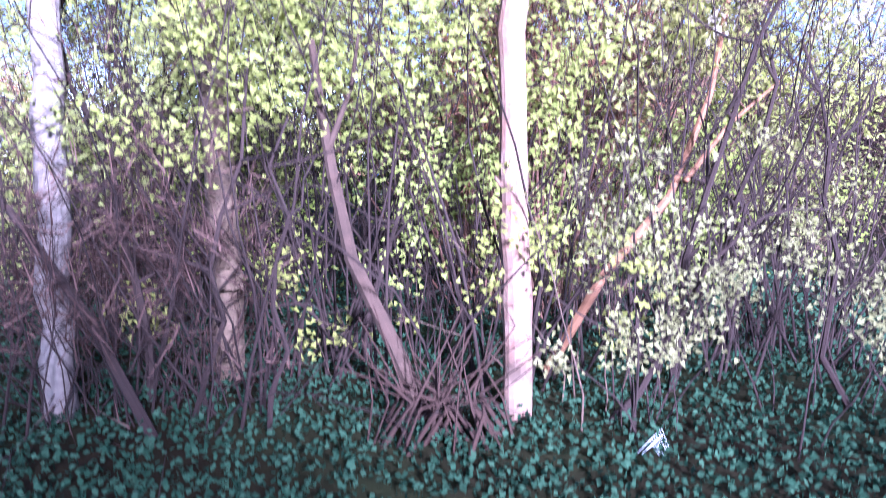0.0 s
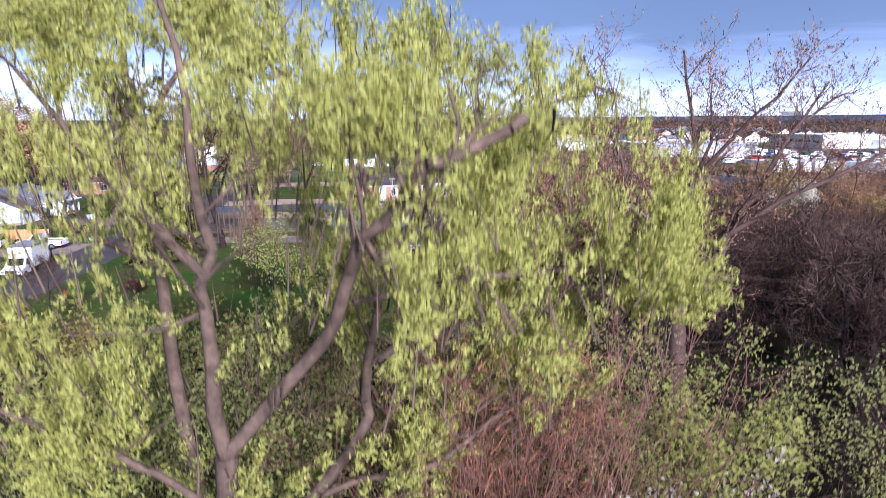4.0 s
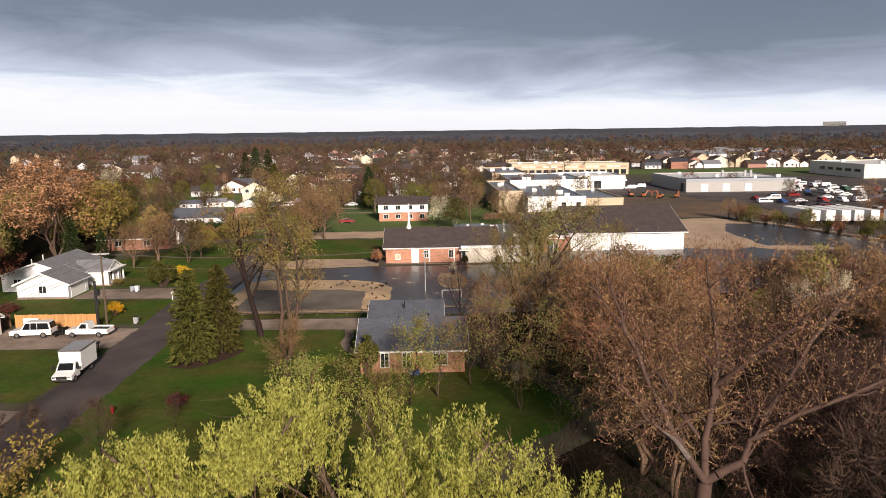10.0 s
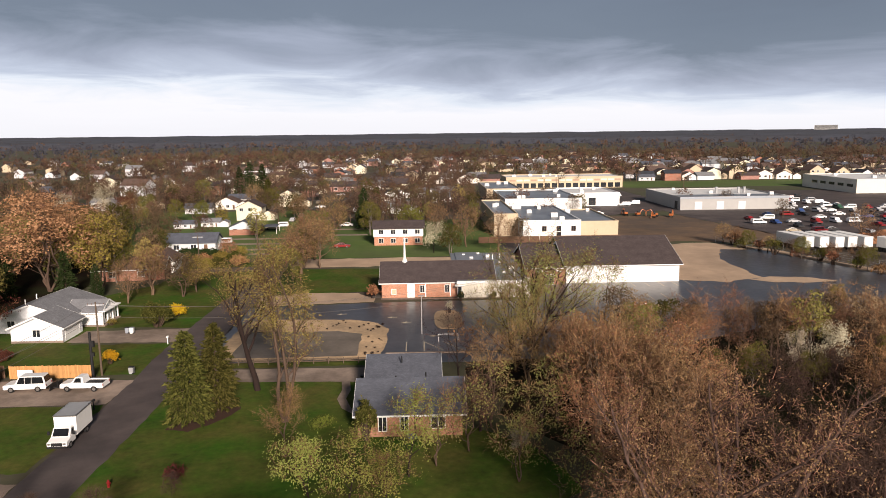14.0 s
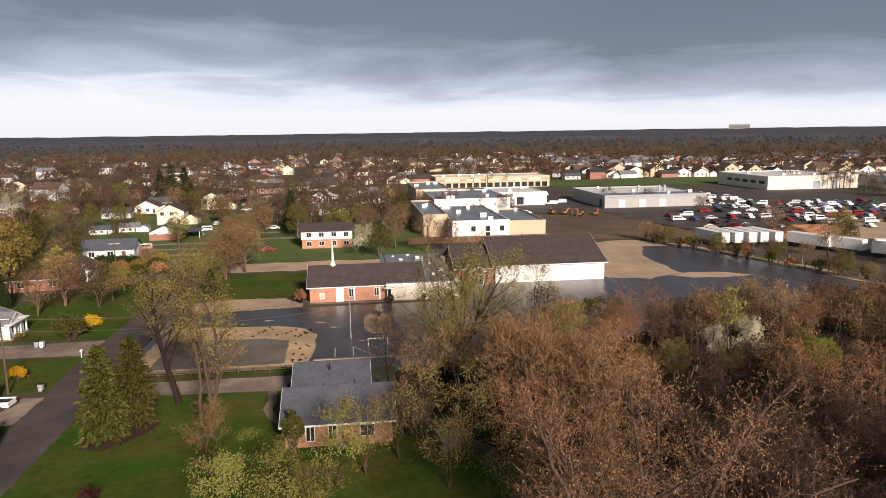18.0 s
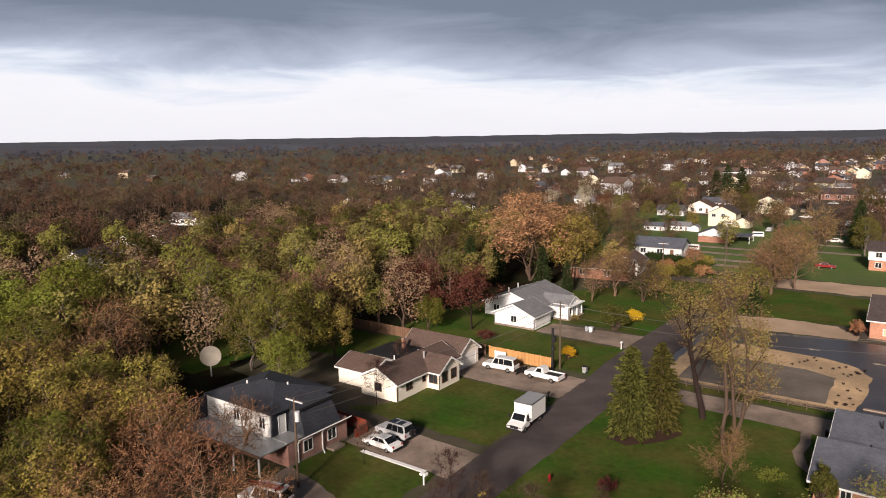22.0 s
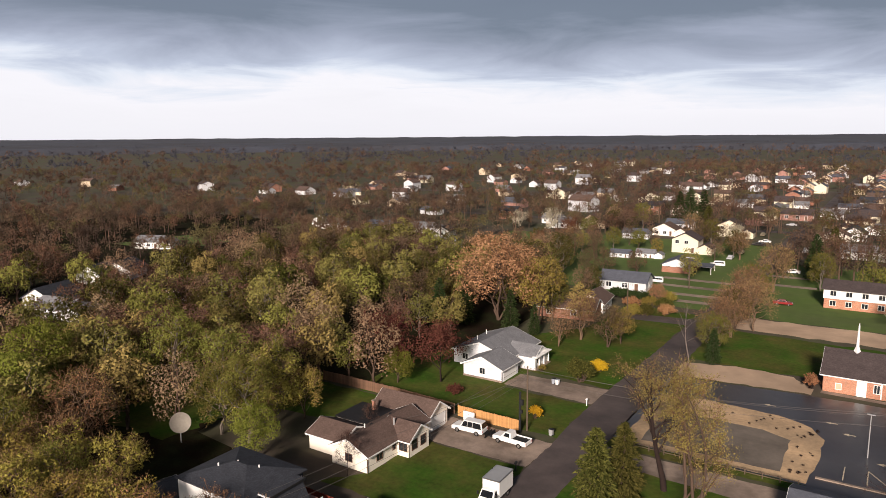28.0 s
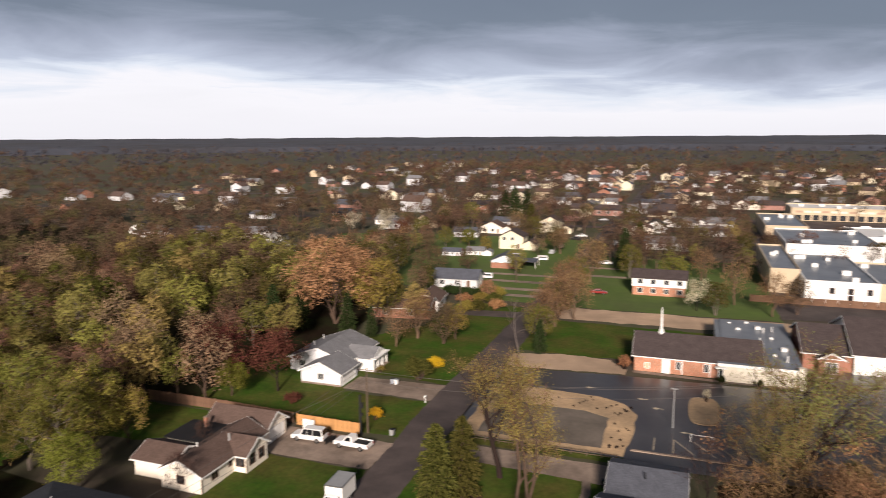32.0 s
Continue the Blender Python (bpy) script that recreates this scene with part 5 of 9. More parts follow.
# commercial blocks
def block(name, x0, x1, y0, y1, h, wall, roof, label, front=None, parapet=0.5, units=4, win=(), seed=0, at=(0, 0)):
    b = thing(name, pose(*at, 0), label, "building")
    part("wall", wall_box(x0, x1, y0, y1, 0, h), wall, b)
    part("roof", uv_flat(boxes((x0 + 0.25, x1 - 0.25, y0 + 0.25, y1 - 0.25, h - 0.1, h + 0.06))), roof, b)
    for d in ((x0 - 0.06, x1 + 0.06, y0 - 0.06, y0 + 0.24), (x0 - 0.06, x1 + 0.06, y1 - 0.24, y1 + 0.06), (x0 - 0.06, x0 + 0.24, y0 + 0.24, y1 - 0.24), (x1 - 0.24, x1 + 0.06, y0 + 0.24, y1 - 0.24)):
        part("parapet", boxes((*d, h - 0.05, h + parapet)), wall, b)
    r = random.Random(seed)
    for k in range(units):
        x, y, s = r.uniform(x0 + 2, x1 - 2), r.uniform(y0 + 3, y1 - 3), r.uniform(0.5, 1.1)
        part("roof_unit", boxes((x - s, x + s, y - s * 0.7, y + s * 0.7, h + 0.06, h + 0.9 + s * 0.4), bevel=0.05), M["white"], b)
    for x, z, w, hh in win:
        opening(b, "window", "s", y0, x, z, w, hh, M["brown"], M["glass"])
    return b


block("white_block", 29.6, 47.0, 205, 252, 5.6, M["white"], M["membrane"], "white block with a wet blue-grey flat roof", units=6, win=((36, 2.8, 1.2, 1.4), (40.4, 2.8, 1.2, 1.4), (44.8, 2.8, 1.2, 1.4), (40.4, 0.3, 1.2, 2.1)), seed=1, at=(2, 0.5))
wing = block("tan_block", 47.1, 60.0, 211, 246, 4.4, M["tan"], M["membrane"], "tan block with a low sloping parapet", units=2, seed=2, at=(2, 0.5))
block("tan_west_block", 22.0, 29.5, 215, 262, 6.6, M["tan"], M["membrane"], "tan stucco block with a stepped front", units=2, seed=3, at=(2, 0.5))
block("rear_block", 32, 62, 268, 312, 6.2, M["white"], M["membrane"], "white rear block with rooftop units", units=7, seed=4, at=(2, 1))
block("rear_tan_block", 30, 46, 322, 372, 6.0, M["tan"], M["membrane"], "tan rear block with a flat roof", units=4, seed=5, at=(2, 1))
block("annex_block", 63, 86, 300, 330, 5.4, M["white"], M["whiteroof"], "white annex with loading doors", units=3, win=((68, 0.4, 3, 3.2), (74, 0.4, 3, 3.2)), seed=6, at=(2, 1))
s = block("strip_mall", 60, 128, 398, 424, 6.2, M["tan"], M["whiteroof"], "long cream strip mall far off", units=6, seed=7, at=(-9, 5))
for k in range(16):
    part("shop_front", boxes((62 + k * 4.1, 65 + k * 4.1, 397.9, 397.99, 0.3, 3.0)), M["glass"], s)
    part("sign_board", boxes((62 + k * 4.1, 65.4 + k * 4.1, 397.86, 397.98, 4.2, 5.2)), M["offwhite"] if k % 3 else M["orangebrick"], s)
w = block("warehouse", 0, 45, 0, 44, 4.9, M["warewall"], M["whiteroof"], "large grey clad warehouse with a pale roof", units=4, seed=8)
for k in range(3):
    part("loading_door", boxes((6 + k * 9, 9 + k * 9, -0.1, -0.01, 0.2, 3.4)), M["greysiding"], w)
part("loading_door", boxes((-0.1, -0.01, 3, 6, 0.2, 3.4)), M["black"], w)
part("roof_edge", boxes((-0.2, 45.2, -0.2, 0.0, 4.5, 5.3)), M["bluegrey"], w)
part("roof_strip", boxes((0.5, 44.5, 0.5, 14, 4.97, 5.03)), M["membrane"], w, "dark wet strip of roofing")
for x, y in ((24, 22), (33, 20), (36, 21)):
    part("chimney_pipe", tube([(x, y, 4.9), (x, y, 7.6)], [0.6, 0.6], 10), M["sheet"], w)
w.matrix_world = pose(107, 280, 0, 0, 0, 0)
block("white_plant", 243, 300, 286, 330, 6.0, M["white"], M["whiteroof"], "white plant beside the factory", units=3, win=((250, 2.6, 5, 1.6), (260, 2.6, 5, 1.6), (270, 2.6, 5, 1.6)), seed=12, at=(40, 50))
f = block("far_plant", 188, 240, 300, 350, 6.6, M["offwhite"], M["whiteroof"], "big pale factory beyond the yard", units=6, seed=10, at=(32, 43))
for k in range(2):
    part("loading_door", boxes((214 + k * 10, 218 + k * 10, 299.9, 299.99, 0.2, 4.2)), M["bluegrey"], f)
for k in range(5):
    part("window_band", boxes((187.9, 187.99, 303 + k * 8, 308 + k * 8, 3.0, 4.4)), M["glass"], f)

# houses further off, a few kinds each built once and then set down many times
def far_house(kind, wall, roof, w=11.0, d=8.0, h=2.8, rise=2.2, ridge="x", garage=True, label=""):
    t = thing("house", pose(0, 0, -50), label, "house", "houses of the suburb")
    part("wall", wall_box(-w / 2, w / 2, -d / 2, d / 2, 0, h, ridge, rise), wall, t)
    for b in gable_slabs(-w / 2, w / 2, -d / 2, d / 2, h, ridge, rise, 0.45, 0.18):
        part("roof", b, roof, t)
    for x in (-w * 0.3, w * 0.05):
        opening(t, "window", "s", -d / 2, x, 0.9 + (2.6 if h > 4 else 0), 1.3, 1.2, M["white"], M["glass"])
    opening(t, "door", "s", -d / 2, w * 0.3, 0.1, 0.95, 2.05, M["white"], M["brown"], bars_n=0)
    opening(t, "window", "e", w / 2, 0, 0.9, 1.3, 1.2, M["white"], M["glass"])
    if garage:
        part("garage", wall_box(w / 2 + 0.05, w / 2 + 5, -d / 2 - 1, d / 2 - 1.5, 0, 2.4, "y", 1.3), wall, t)
        for b in gable_slabs(w / 2 + 0.05, w / 2 + 5, -d / 2 - 1, d / 2 - 1.5, 2.4, "y", 1.3, 0.3, 0.15):
            part("roof", b, roof, t)
    return t


KINDS = [far_house(0, M["cream"], M["rooftaupe"], 9.5, 9, 5.0, 2.4, "y", True, "two-storey cream house with a dark gable roof"),
         far_house(1, M["pinkbrick"], M["rooftaupe"], 12.5, 8, 2.8, 1.9, "x", False, "dull pink brick ranch house"),
         far_house(2, M["white"], M["roofgrey"], 11, 8, 2.8, 2.0, "x", True, "white ranch house with a grey roof"),
         far_house(3, M["greysiding"], M["roofblue"], 12, 7.5, 2.7, 1.8, "x", False, "pale grey bungalow with slate roof"),
         far_house(4, M["housecream"], M["roofbrown"], 10, 8.5, 3.0, 2.4, "y", True, "cream bungalow with brown gable roof"),
         far_house(5, M["brick"], M["roofdark"], 11, 9, 5.0, 2.0, "x", False, "red brick two-storey house"),
         far_house(6, M["white"], M["roofdark"], 9, 11, 3.0, 2.6, "y", False, "white house, dark roof, gable to the street"),
         far_house(7, M["tan"], M["roofbrown"], 9, 9, 4.8, 3.0, "y", True, "tan house with steep brown roof")]
gk = far_house(8, M["lap"], M["roofblue"], 9, 10, 2.6, 2.0, "y", False, "white-gabled house with brick lower walls and a grey roof")
part("brick_skirt", uv_flat(boxes((-4.56, 4.56, -5.08, -5.0, 0.0, 1.9), (4.5, 4.58, -5.0, 5.0, 0.0, 1.9))), M["brick"], gk, "red brick facing of the lower wall")
part("carport_roof", uv_flat(boxes((4.8, 10.5, -3.5, 4.0, 2.3, 2.45))), M["roofblue"], gk)
part("carport_post", boxes((10.2, 10.32, -3.4, -3.28, 0, 2.3)), M["white"], gk)
part("carport_post", boxes((10.2, 10.32, 3.8, 3.92, 0, 2.3)), M["white"], gk)
KINDS.append(gk)
HOUSES = []


def set_house(kind, x, y, turn=0.0, scale=1.0):
    m = pose(x, y, 0, 0, 0, turn)
    o = copy_thing(KINDS[kind], m)
    o.scale = (scale, scale, scale)
    HOUSES.append((x, y, 10 * scale))
    return o


for args in ((0, -64.5, 272, 2), (0, -59.0, 323, 2), (8, -56.8, 232, 3), (6, -241, 262, 20), (2, -229, 254, 15), (6, -205, 122, 20), (3, -62.8, 197, 4, 1.1), (2, -134, 314, 10), (7, -122, 321, 8, 0.8), (3, -92, 297, 5, 0.9),
             (4, -84, 313, 0), (3, -84, 337, 2), (5, -114, 393, 3), (4, -99, 396, 2), (1, -42, 401, 0, 1.2), (2, -27, 416, 0), (2, -9, 287, 0), (6, -13, 337, 0), (3, -82, 248, 5, 0.6), (2, -74, 252, 5, 0.6),
             (6, -186, 97, 20), (2, -172, 92, 15), (2, -252, 172, 25), (6, -205, 130, 30), (4, -168, 118, 20), (2, -190, 66, 20),
             (2, -182, 265, 12), (6, -168, 262, 10, 0.8), (3, -206, 262, 8), (2, -150, 232, 5, 0.9), (6, -128, 236, 20, 0.7)):
    set_house(*args)
hr = random.Random(11)
FAR = []


def far_roof(x, y, turn, size):
    """A house too far to be told apart: goes into a joined piece."""
    FAR.append((x, y, turn, size))
    HOUSES.append((x, y, 9 * size))


# rows along the side streets and the main road
for yy in (358, 330, 486, 458, 616, 588, 700, 730, 800, 830):
    x = -400 + hr.uniform(0, 20)
    while x < (110 if yy < 400 else 300):
        if not (-44 < x < -24) and not (20 < x < 135 and yy < 440) and not (-140 < x < -20 and yy < 360):
            if x < -150 and hr.random() < 0.6:
                pass
            elif yy < 470 and x > -230:
                set_house(hr.choice((1, 2, 3, 4, 5, 6, 0, 2)), x, yy + hr.uniform(-3, 3), hr.choice((0, 180)) + hr.uniform(-4, 4), hr.uniform(0.85, 1.1))
            else:
                far_roof(x, yy + hr.uniform(-3, 3), hr.choice((0, 90)) + hr.uniform(-4, 4), hr.uniform(0.85, 1.1))
        x += hr.uniform(16, 30)
for yy in range(372, 1000, 20):
    for x in (-56, -12):
        if yy < 560:
            set_house(hr.choice((0, 1, 2, 3, 4, 5, 6)), x + hr.uniform(-2, 2), yy + hr.uniform(-3, 3), 90 if x < -34 else -90, hr.uniform(0.85, 1.05))
        else:
            far_roof(x, yy, 90, 1.0)
# dense tract of tan houses to the north-east
for row in range(7):
    for k in range(21):
        x, y, a, z = 150 + row * 14 + k * 16 + hr.uniform(-3, 3), 470 + row * 34 - k * 1.5 + hr.uniform(-3, 3), hr.choice((0, 90, 180)) + hr.uniform(-5, 5), hr.uniform(0.9, 1.15)
        if row < 2:
            set_house(hr.choice((7, 4, 7, 6, 0, 1)), x, y, a, z)
        else:
            far_roof(x, y, a, z * 1.05)
# far roofs to the north-west
for k in range(7):
    far_roof(-430 + k * 46 + hr.uniform(-4, 4), 395 + hr.uniform(-14, 14), hr.uniform(-15, 15), hr.uniform(1.0, 1.3))
for k in range(6):
    far_roof(-700 + k * 70 + hr.uniform(-4, 4), 330 + hr.uniform(-20, 20) + 14 * k, hr.uniform(-25, 25), hr.uniform(0.9, 1.2))
for k in range(50):
    far_roof(hr.uniform(-500, 260), hr.uniform(520, 1000), hr.choice((0, 90)) + hr.uniform(-8, 8), hr.uniform(0.9, 1.2))
wallg, roofg = {}, {}
for x, y, a, z in FAR:
    w_, d_, h_, r_ = hr.uniform(9, 13) * z, hr.uniform(7.5, 9.5) * z, hr.choice((2.8, 2.8, 3.2, 5.0)) * z, hr.uniform(1.8, 2.8) * z
    m = pose(x, y, 0, 0, 0, a)
    wk, rk = hr.choice(("cream", "tan", "tan", "greysiding", "greysiding", "pinkbrick", "brick")), hr.choice(("rooftaupe", "roofbrown", "roofgrey", "roofbrown", "roofblue"))
    for store, key, c, fs in ((wallg, wk, [(-w_ / 2, -d_ / 2, 0), (w_ / 2, -d_ / 2, 0), (w_ / 2, d_ / 2, 0), (-w_ / 2, d_ / 2, 0), (-w_ / 2, -d_ / 2, h_), (w_ / 2, -d_ / 2, h_), (w_ / 2, d_ / 2, h_), (-w_ / 2, d_ / 2, h_), (w_ / 2, 0, h_ + r_), (-w_ / 2, 0, h_ + r_)],
                               [(0, 1, 5, 4), (1, 2, 6, 8, 5), (2, 3, 7, 6), (3, 0, 4, 9, 7)]),
                              (roofg, rk, [(-w_ / 2 - 0.4, -d_ / 2 - 0.4, h_ - 0.1), (w_ / 2 + 0.4, -d_ / 2 - 0.4, h_ - 0.1), (w_ / 2 + 0.4, 0, h_ + r_ + 0.15), (-w_ / 2 - 0.4, 0, h_ + r_ + 0.15), (w_ / 2 + 0.4, d_ / 2 + 0.4, h_ - 0.1), (-w_ / 2 - 0.4, d_ / 2 + 0.4, h_ - 0.1)],
                               [(0, 1, 2, 3), (3, 2, 4, 5)])):
        vs, ff = store.setdefault(key, ([], []))
        n = len(vs)
        vs.extend(tuple(m @ Vector(q)) for q in c)
        ff.extend(tuple(n + i for i in f) for f in fs)
for store, nm in ((wallg, "far_house_walls"), (roofg, "far_house_roofs")):
    for key, (vs, ff) in store.items():
        me = bpy.data.meshes.new(nm)
        me.from_pydata(vs, [], ff)
        bm = bmesh.new()
        bm.from_mesh(me)
        uv_flat(bm)
        bm.to_mesh(me)
        bm.free()
        me.materials.append(M[key])
        tagged(new(nm, me), "houses of the far suburb among trees", "houses", "", "stuff")
for k in KINDS:
    for o in (k, *k.children_recursive):
        bpy.data.objects.remove(o)
# two-storey house beyond the dirt track
R = thing("house", pose(0.6, 2.0, 0), "house with white upper siding over orange brick", "house")
part("wall", wall_box(-13, 1, 198.5, 207, 0, 2.6), M["orangebrick"], R)
part("upper_wall", wall_box(-13.2, 1.2, 198.2, 207.2, 2.6, 2.5, "x", 1.6), M["white"], R)
for b in gable_slabs(-13.2, 1.2, 198.2, 207.2, 5.1, "x", 1.6, 0.5):
    part("roof", b, M["rooftaupe"], R)
for x in (-11, -7.5, -4, -0.5):
    opening(R, "window", "s", 198.2, x, 3.4, 1.3, 1.2, M["white"], M["glass"])
    opening(R, "window", "s", 198.5, x, 0.8, 1.3, 1.2, M["white"], M["glass"])
HOUSES.append((-6, 203, 10))
# red-roofed house behind the white one
Q = thing("house", pose(-63.5, 160, 0, 0, 0, 8), "brick house under low red-brown roofs with white trim", "house")
gable_mass(Q, -9, 6, -4, 4, 2.7, "x", 1.9, M["brick"], M["roofbrown"])
gable_mass(Q, 0, 6.5, 3.5, 14, 2.7, "y", 1.9, M["white"], M["roofbrown"])
opening(Q, "window", "s", -4, -5, 0.9, 1.4, 1.2, M["white"], M["glass"])
opening(Q, "window", "s", -4, 1, 0.9, 1.4, 1.2, M["white"], M["glass"])
HOUSES.append((-63.5, 163, 12))

# vehicles
def wheel(parent, x, y, r=0.34, w=0.22):
    t = part("tyre", tube([(x, y - w / 2, r), (x, y - w / 2 + 0.03, r), (x, y + w / 2 - 0.03, r), (x, y + w / 2, r)], [r * 0.86, r, r, r * 0.86], 14), M["black"], parent)
    part("rim", tube([(x, y - w / 2 - 0.012, r), (x, y + w / 2 + 0.012, r)], [r * 0.55, r * 0.55], 10), M["chrome"], t)
    return t


def prism(outline, width, top_in=0.0, z_from=None, bevel=0.05):
    """A side outline (x, z) drawn out across the car; points over z_from lean in by top_in."""
    bm = bmesh.new()
    zm = max(z for _, z in outline)
    sides = []
    for s in (-1, 1):
        ring = []
        for x, z in outline:
            k = 0 if z_from is None or z <= z_from else (z - z_from) / (zm - z_from)
            ring.append(bm.verts.new((x, s * (width / 2 - top_in * k), z)))
        sides.append(ring)
    bm.faces.new(sides[0])
    bm.faces.new(sides[1][::-1])
    n = len(outline)
    for k in range(n):
        bm.faces.new((sides[0][k], sides[1][k], sides[1][(k + 1) % n], sides[0][(k + 1) % n]))
    bmesh.ops.recalc_face_normals(bm, faces=bm.faces)
    if bevel:
        bmesh.ops.bevel(bm, geom=bm.edges[:], offset=bevel, segments=2, affect="EDGES", clamp_overlap=True)
    for f in bm.faces:
        f.smooth = False
    return bm


def vehicle(name, m, paint, label, category, L, Wd, body, cabin, glass, wheels, r=0.34, group="", extra=()):
    """body, cabin and glass: side outlines with the front towards -x; glass: panes on the cabin's flanks."""
    v = thing(name, m, label, category, group)
    part("body", prism(body, Wd), paint, v)
    if cabin:
        zf = min(z for _, z in cabin) + 0.02
        part("cabin", prism(cabin, Wd - 0.12, 0.16, zf, 0.06), paint, v)
        for g in glass:
            zmn, zmx = min(z for _, z in cabin), max(z for _, z in cabin)
            for s in (-1, 1):
                bm = bmesh.new()
                vs = []
                for x, z in g:
                    k = (z - zmn) / (zmx - zmn)
                    vs.append(bm.verts.new((x, s * ((Wd - 0.12) / 2 - 0.16 * k + 0.012), z)))
                f = bm.faces.new(vs)
                bmesh.ops.solidify(bm, geom=[f], thickness=0.01)
                part("side_window", bm, M["glass"], v)
        (xa, za), (xb, zb) = cabin[0], cabin[1]
        (xc, zc), (xd, zd) = cabin[-2], cabin[-1]
        for nm, (p, q) in (("windscreen", ((xa, za), (xb, zb))), ("rear_window", ((xd, zd), (xc, zc)))):
            bm = bmesh.new()
            nx = -0.03 if nm == "windscreen" else 0.03
            vs = [bm.verts.new((p[0] + (q[0] - p[0]) * u + nx, s * ((Wd - 0.12) / 2 - 0.1 - 0.14 * u), p[1] + (q[1] - p[1]) * u)) for s, u in ((-1, 0.12), (1, 0.12), (1, 0.88), (-1, 0.88))]
            bmesh.ops.solidify(bm, geom=[bm.faces.new(vs)], thickness=0.015)
            part(nm, bm, M["glass"], v)
    for x in wheels:
        for s in (-1, 1):
            wheel(v, x, s * (Wd / 2 - 0.1), r)
    for s in (-1, 1):
        part("headlight", boxes((-L / 2 - 0.02, -L / 2 + 0.1, s * (Wd / 2 - 0.3) - 0.16, s * (Wd / 2 - 0.3) + 0.16, 0.62, 0.78), bevel=0.02), M["chrome"], v)
        part("tail_light", boxes((L / 2 - 0.08, L / 2 + 0.02, s * (Wd / 2 - 0.2) - 0.1, s * (Wd / 2 - 0.2) + 0.1, 0.7, 0.95), bevel=0.02), TAIL, v)
    part("bumper", boxes((-L / 2 - 0.06, -L / 2 + 0.08, -Wd / 2 + 0.08, Wd / 2 - 0.08, 0.34, 0.52), bevel=0.03), M["black"], v)
    part("bumper", boxes((L / 2 - 0.08, L / 2 + 0.06, -Wd / 2 + 0.08, Wd / 2 - 0.08, 0.36, 0.54), bevel=0.03), M["black"], v)
    return v


TAIL = material("red_lens", (0.3, 0.01, 0.01), 0.3, var=0.05)


def sedan(m, paint, label, group=""):
    return vehicle("car", m, paint, label, "car", 4.6, 1.8,
                   [(-2.3, 0.35), (-2.3, 0.72), (-1.1, 0.92), (1.5, 0.96), (2.28, 0.9), (2.3, 0.35)],
                   [(-1.15, 0.9), (-0.45, 1.4), (0.75, 1.43), (1.65, 0.93)],
                   [[(-0.85, 0.97), (-0.42, 1.34), (0.1, 1.36), (0.1, 0.97)], [(0.16, 0.97), (0.16, 1.36), (0.7, 1.36), (1.2, 0.99)]], (-1.4, 1.4), 0.32, group)


def wagon(m, paint, label, L=5.0, H=1.85, group="", name="suv"):
    a = L / 2
    return vehicle(name, m, paint, label, "car", L, 1.95,
                   [(-a, 0.4), (-a, 0.93), (-a + 0.2, 1.0), (-a + 1.45, 1.1), (a, 1.1), (a, 0.4)],
                   [(-a + 1.4, 1.06), (-a + 1.98, H), (a - 0.3, H), (a - 0.03, 1.08)],
                   [[(-a + 1.68, 1.13), (-a + 2.06, H - 0.11), (-a + 2.62, H - 0.09), (-a + 2.62, 1.13)], [(-a + 2.68, 1.13), (-a + 2.68, H - 0.09), (-a + 3.46, H - 0.09), (-a + 3.46, 1.13)],
                    [(-a + 3.52, 1.13), (-a + 3.52, H - 0.09), (a - 0.4, H - 0.11), (a - 0.2, 1.13)]], (-a + 0.95, a - 1.0), 0.4, group)


wagon(pose(-49.5, 87.2, 0, 0, 0, 3), CAR["white"], "long white four-door suv on the driveway", 5.2, 2.02)
o = wagon(pose(-47.6, 60.5, 0, 0, 0, -2), CAR["silver"], "boxy silver off-roader with roof rails and spare wheel", 4.6, 1.92)
part("spare_wheel", tube([(2.28, 0.2, 1.0), (2.5, 0.2, 1.0)], [0.38, 0.38], 14), M["black"], o)
for s in (-0.7, 0.7):
    part("roof_rail", tube([(-0.6, s, 1.98), (2.0, s, 1.98)], [0.03, 0.03], 6), M["black"], o)
part("sunroof", boxes((-0.4, 0.5, -0.5, 0.5, 1.91, 1.935)), M["glass"], o)
part("sunroof", boxes((0.7, 1.5, -0.5, 0.5, 1.91, 1.935)), M["glass"], o)
sedan(pose(-46.9, 57.5, 0, 0, 0, -3), CAR["white"], "white sedan parked beside the off-roader")
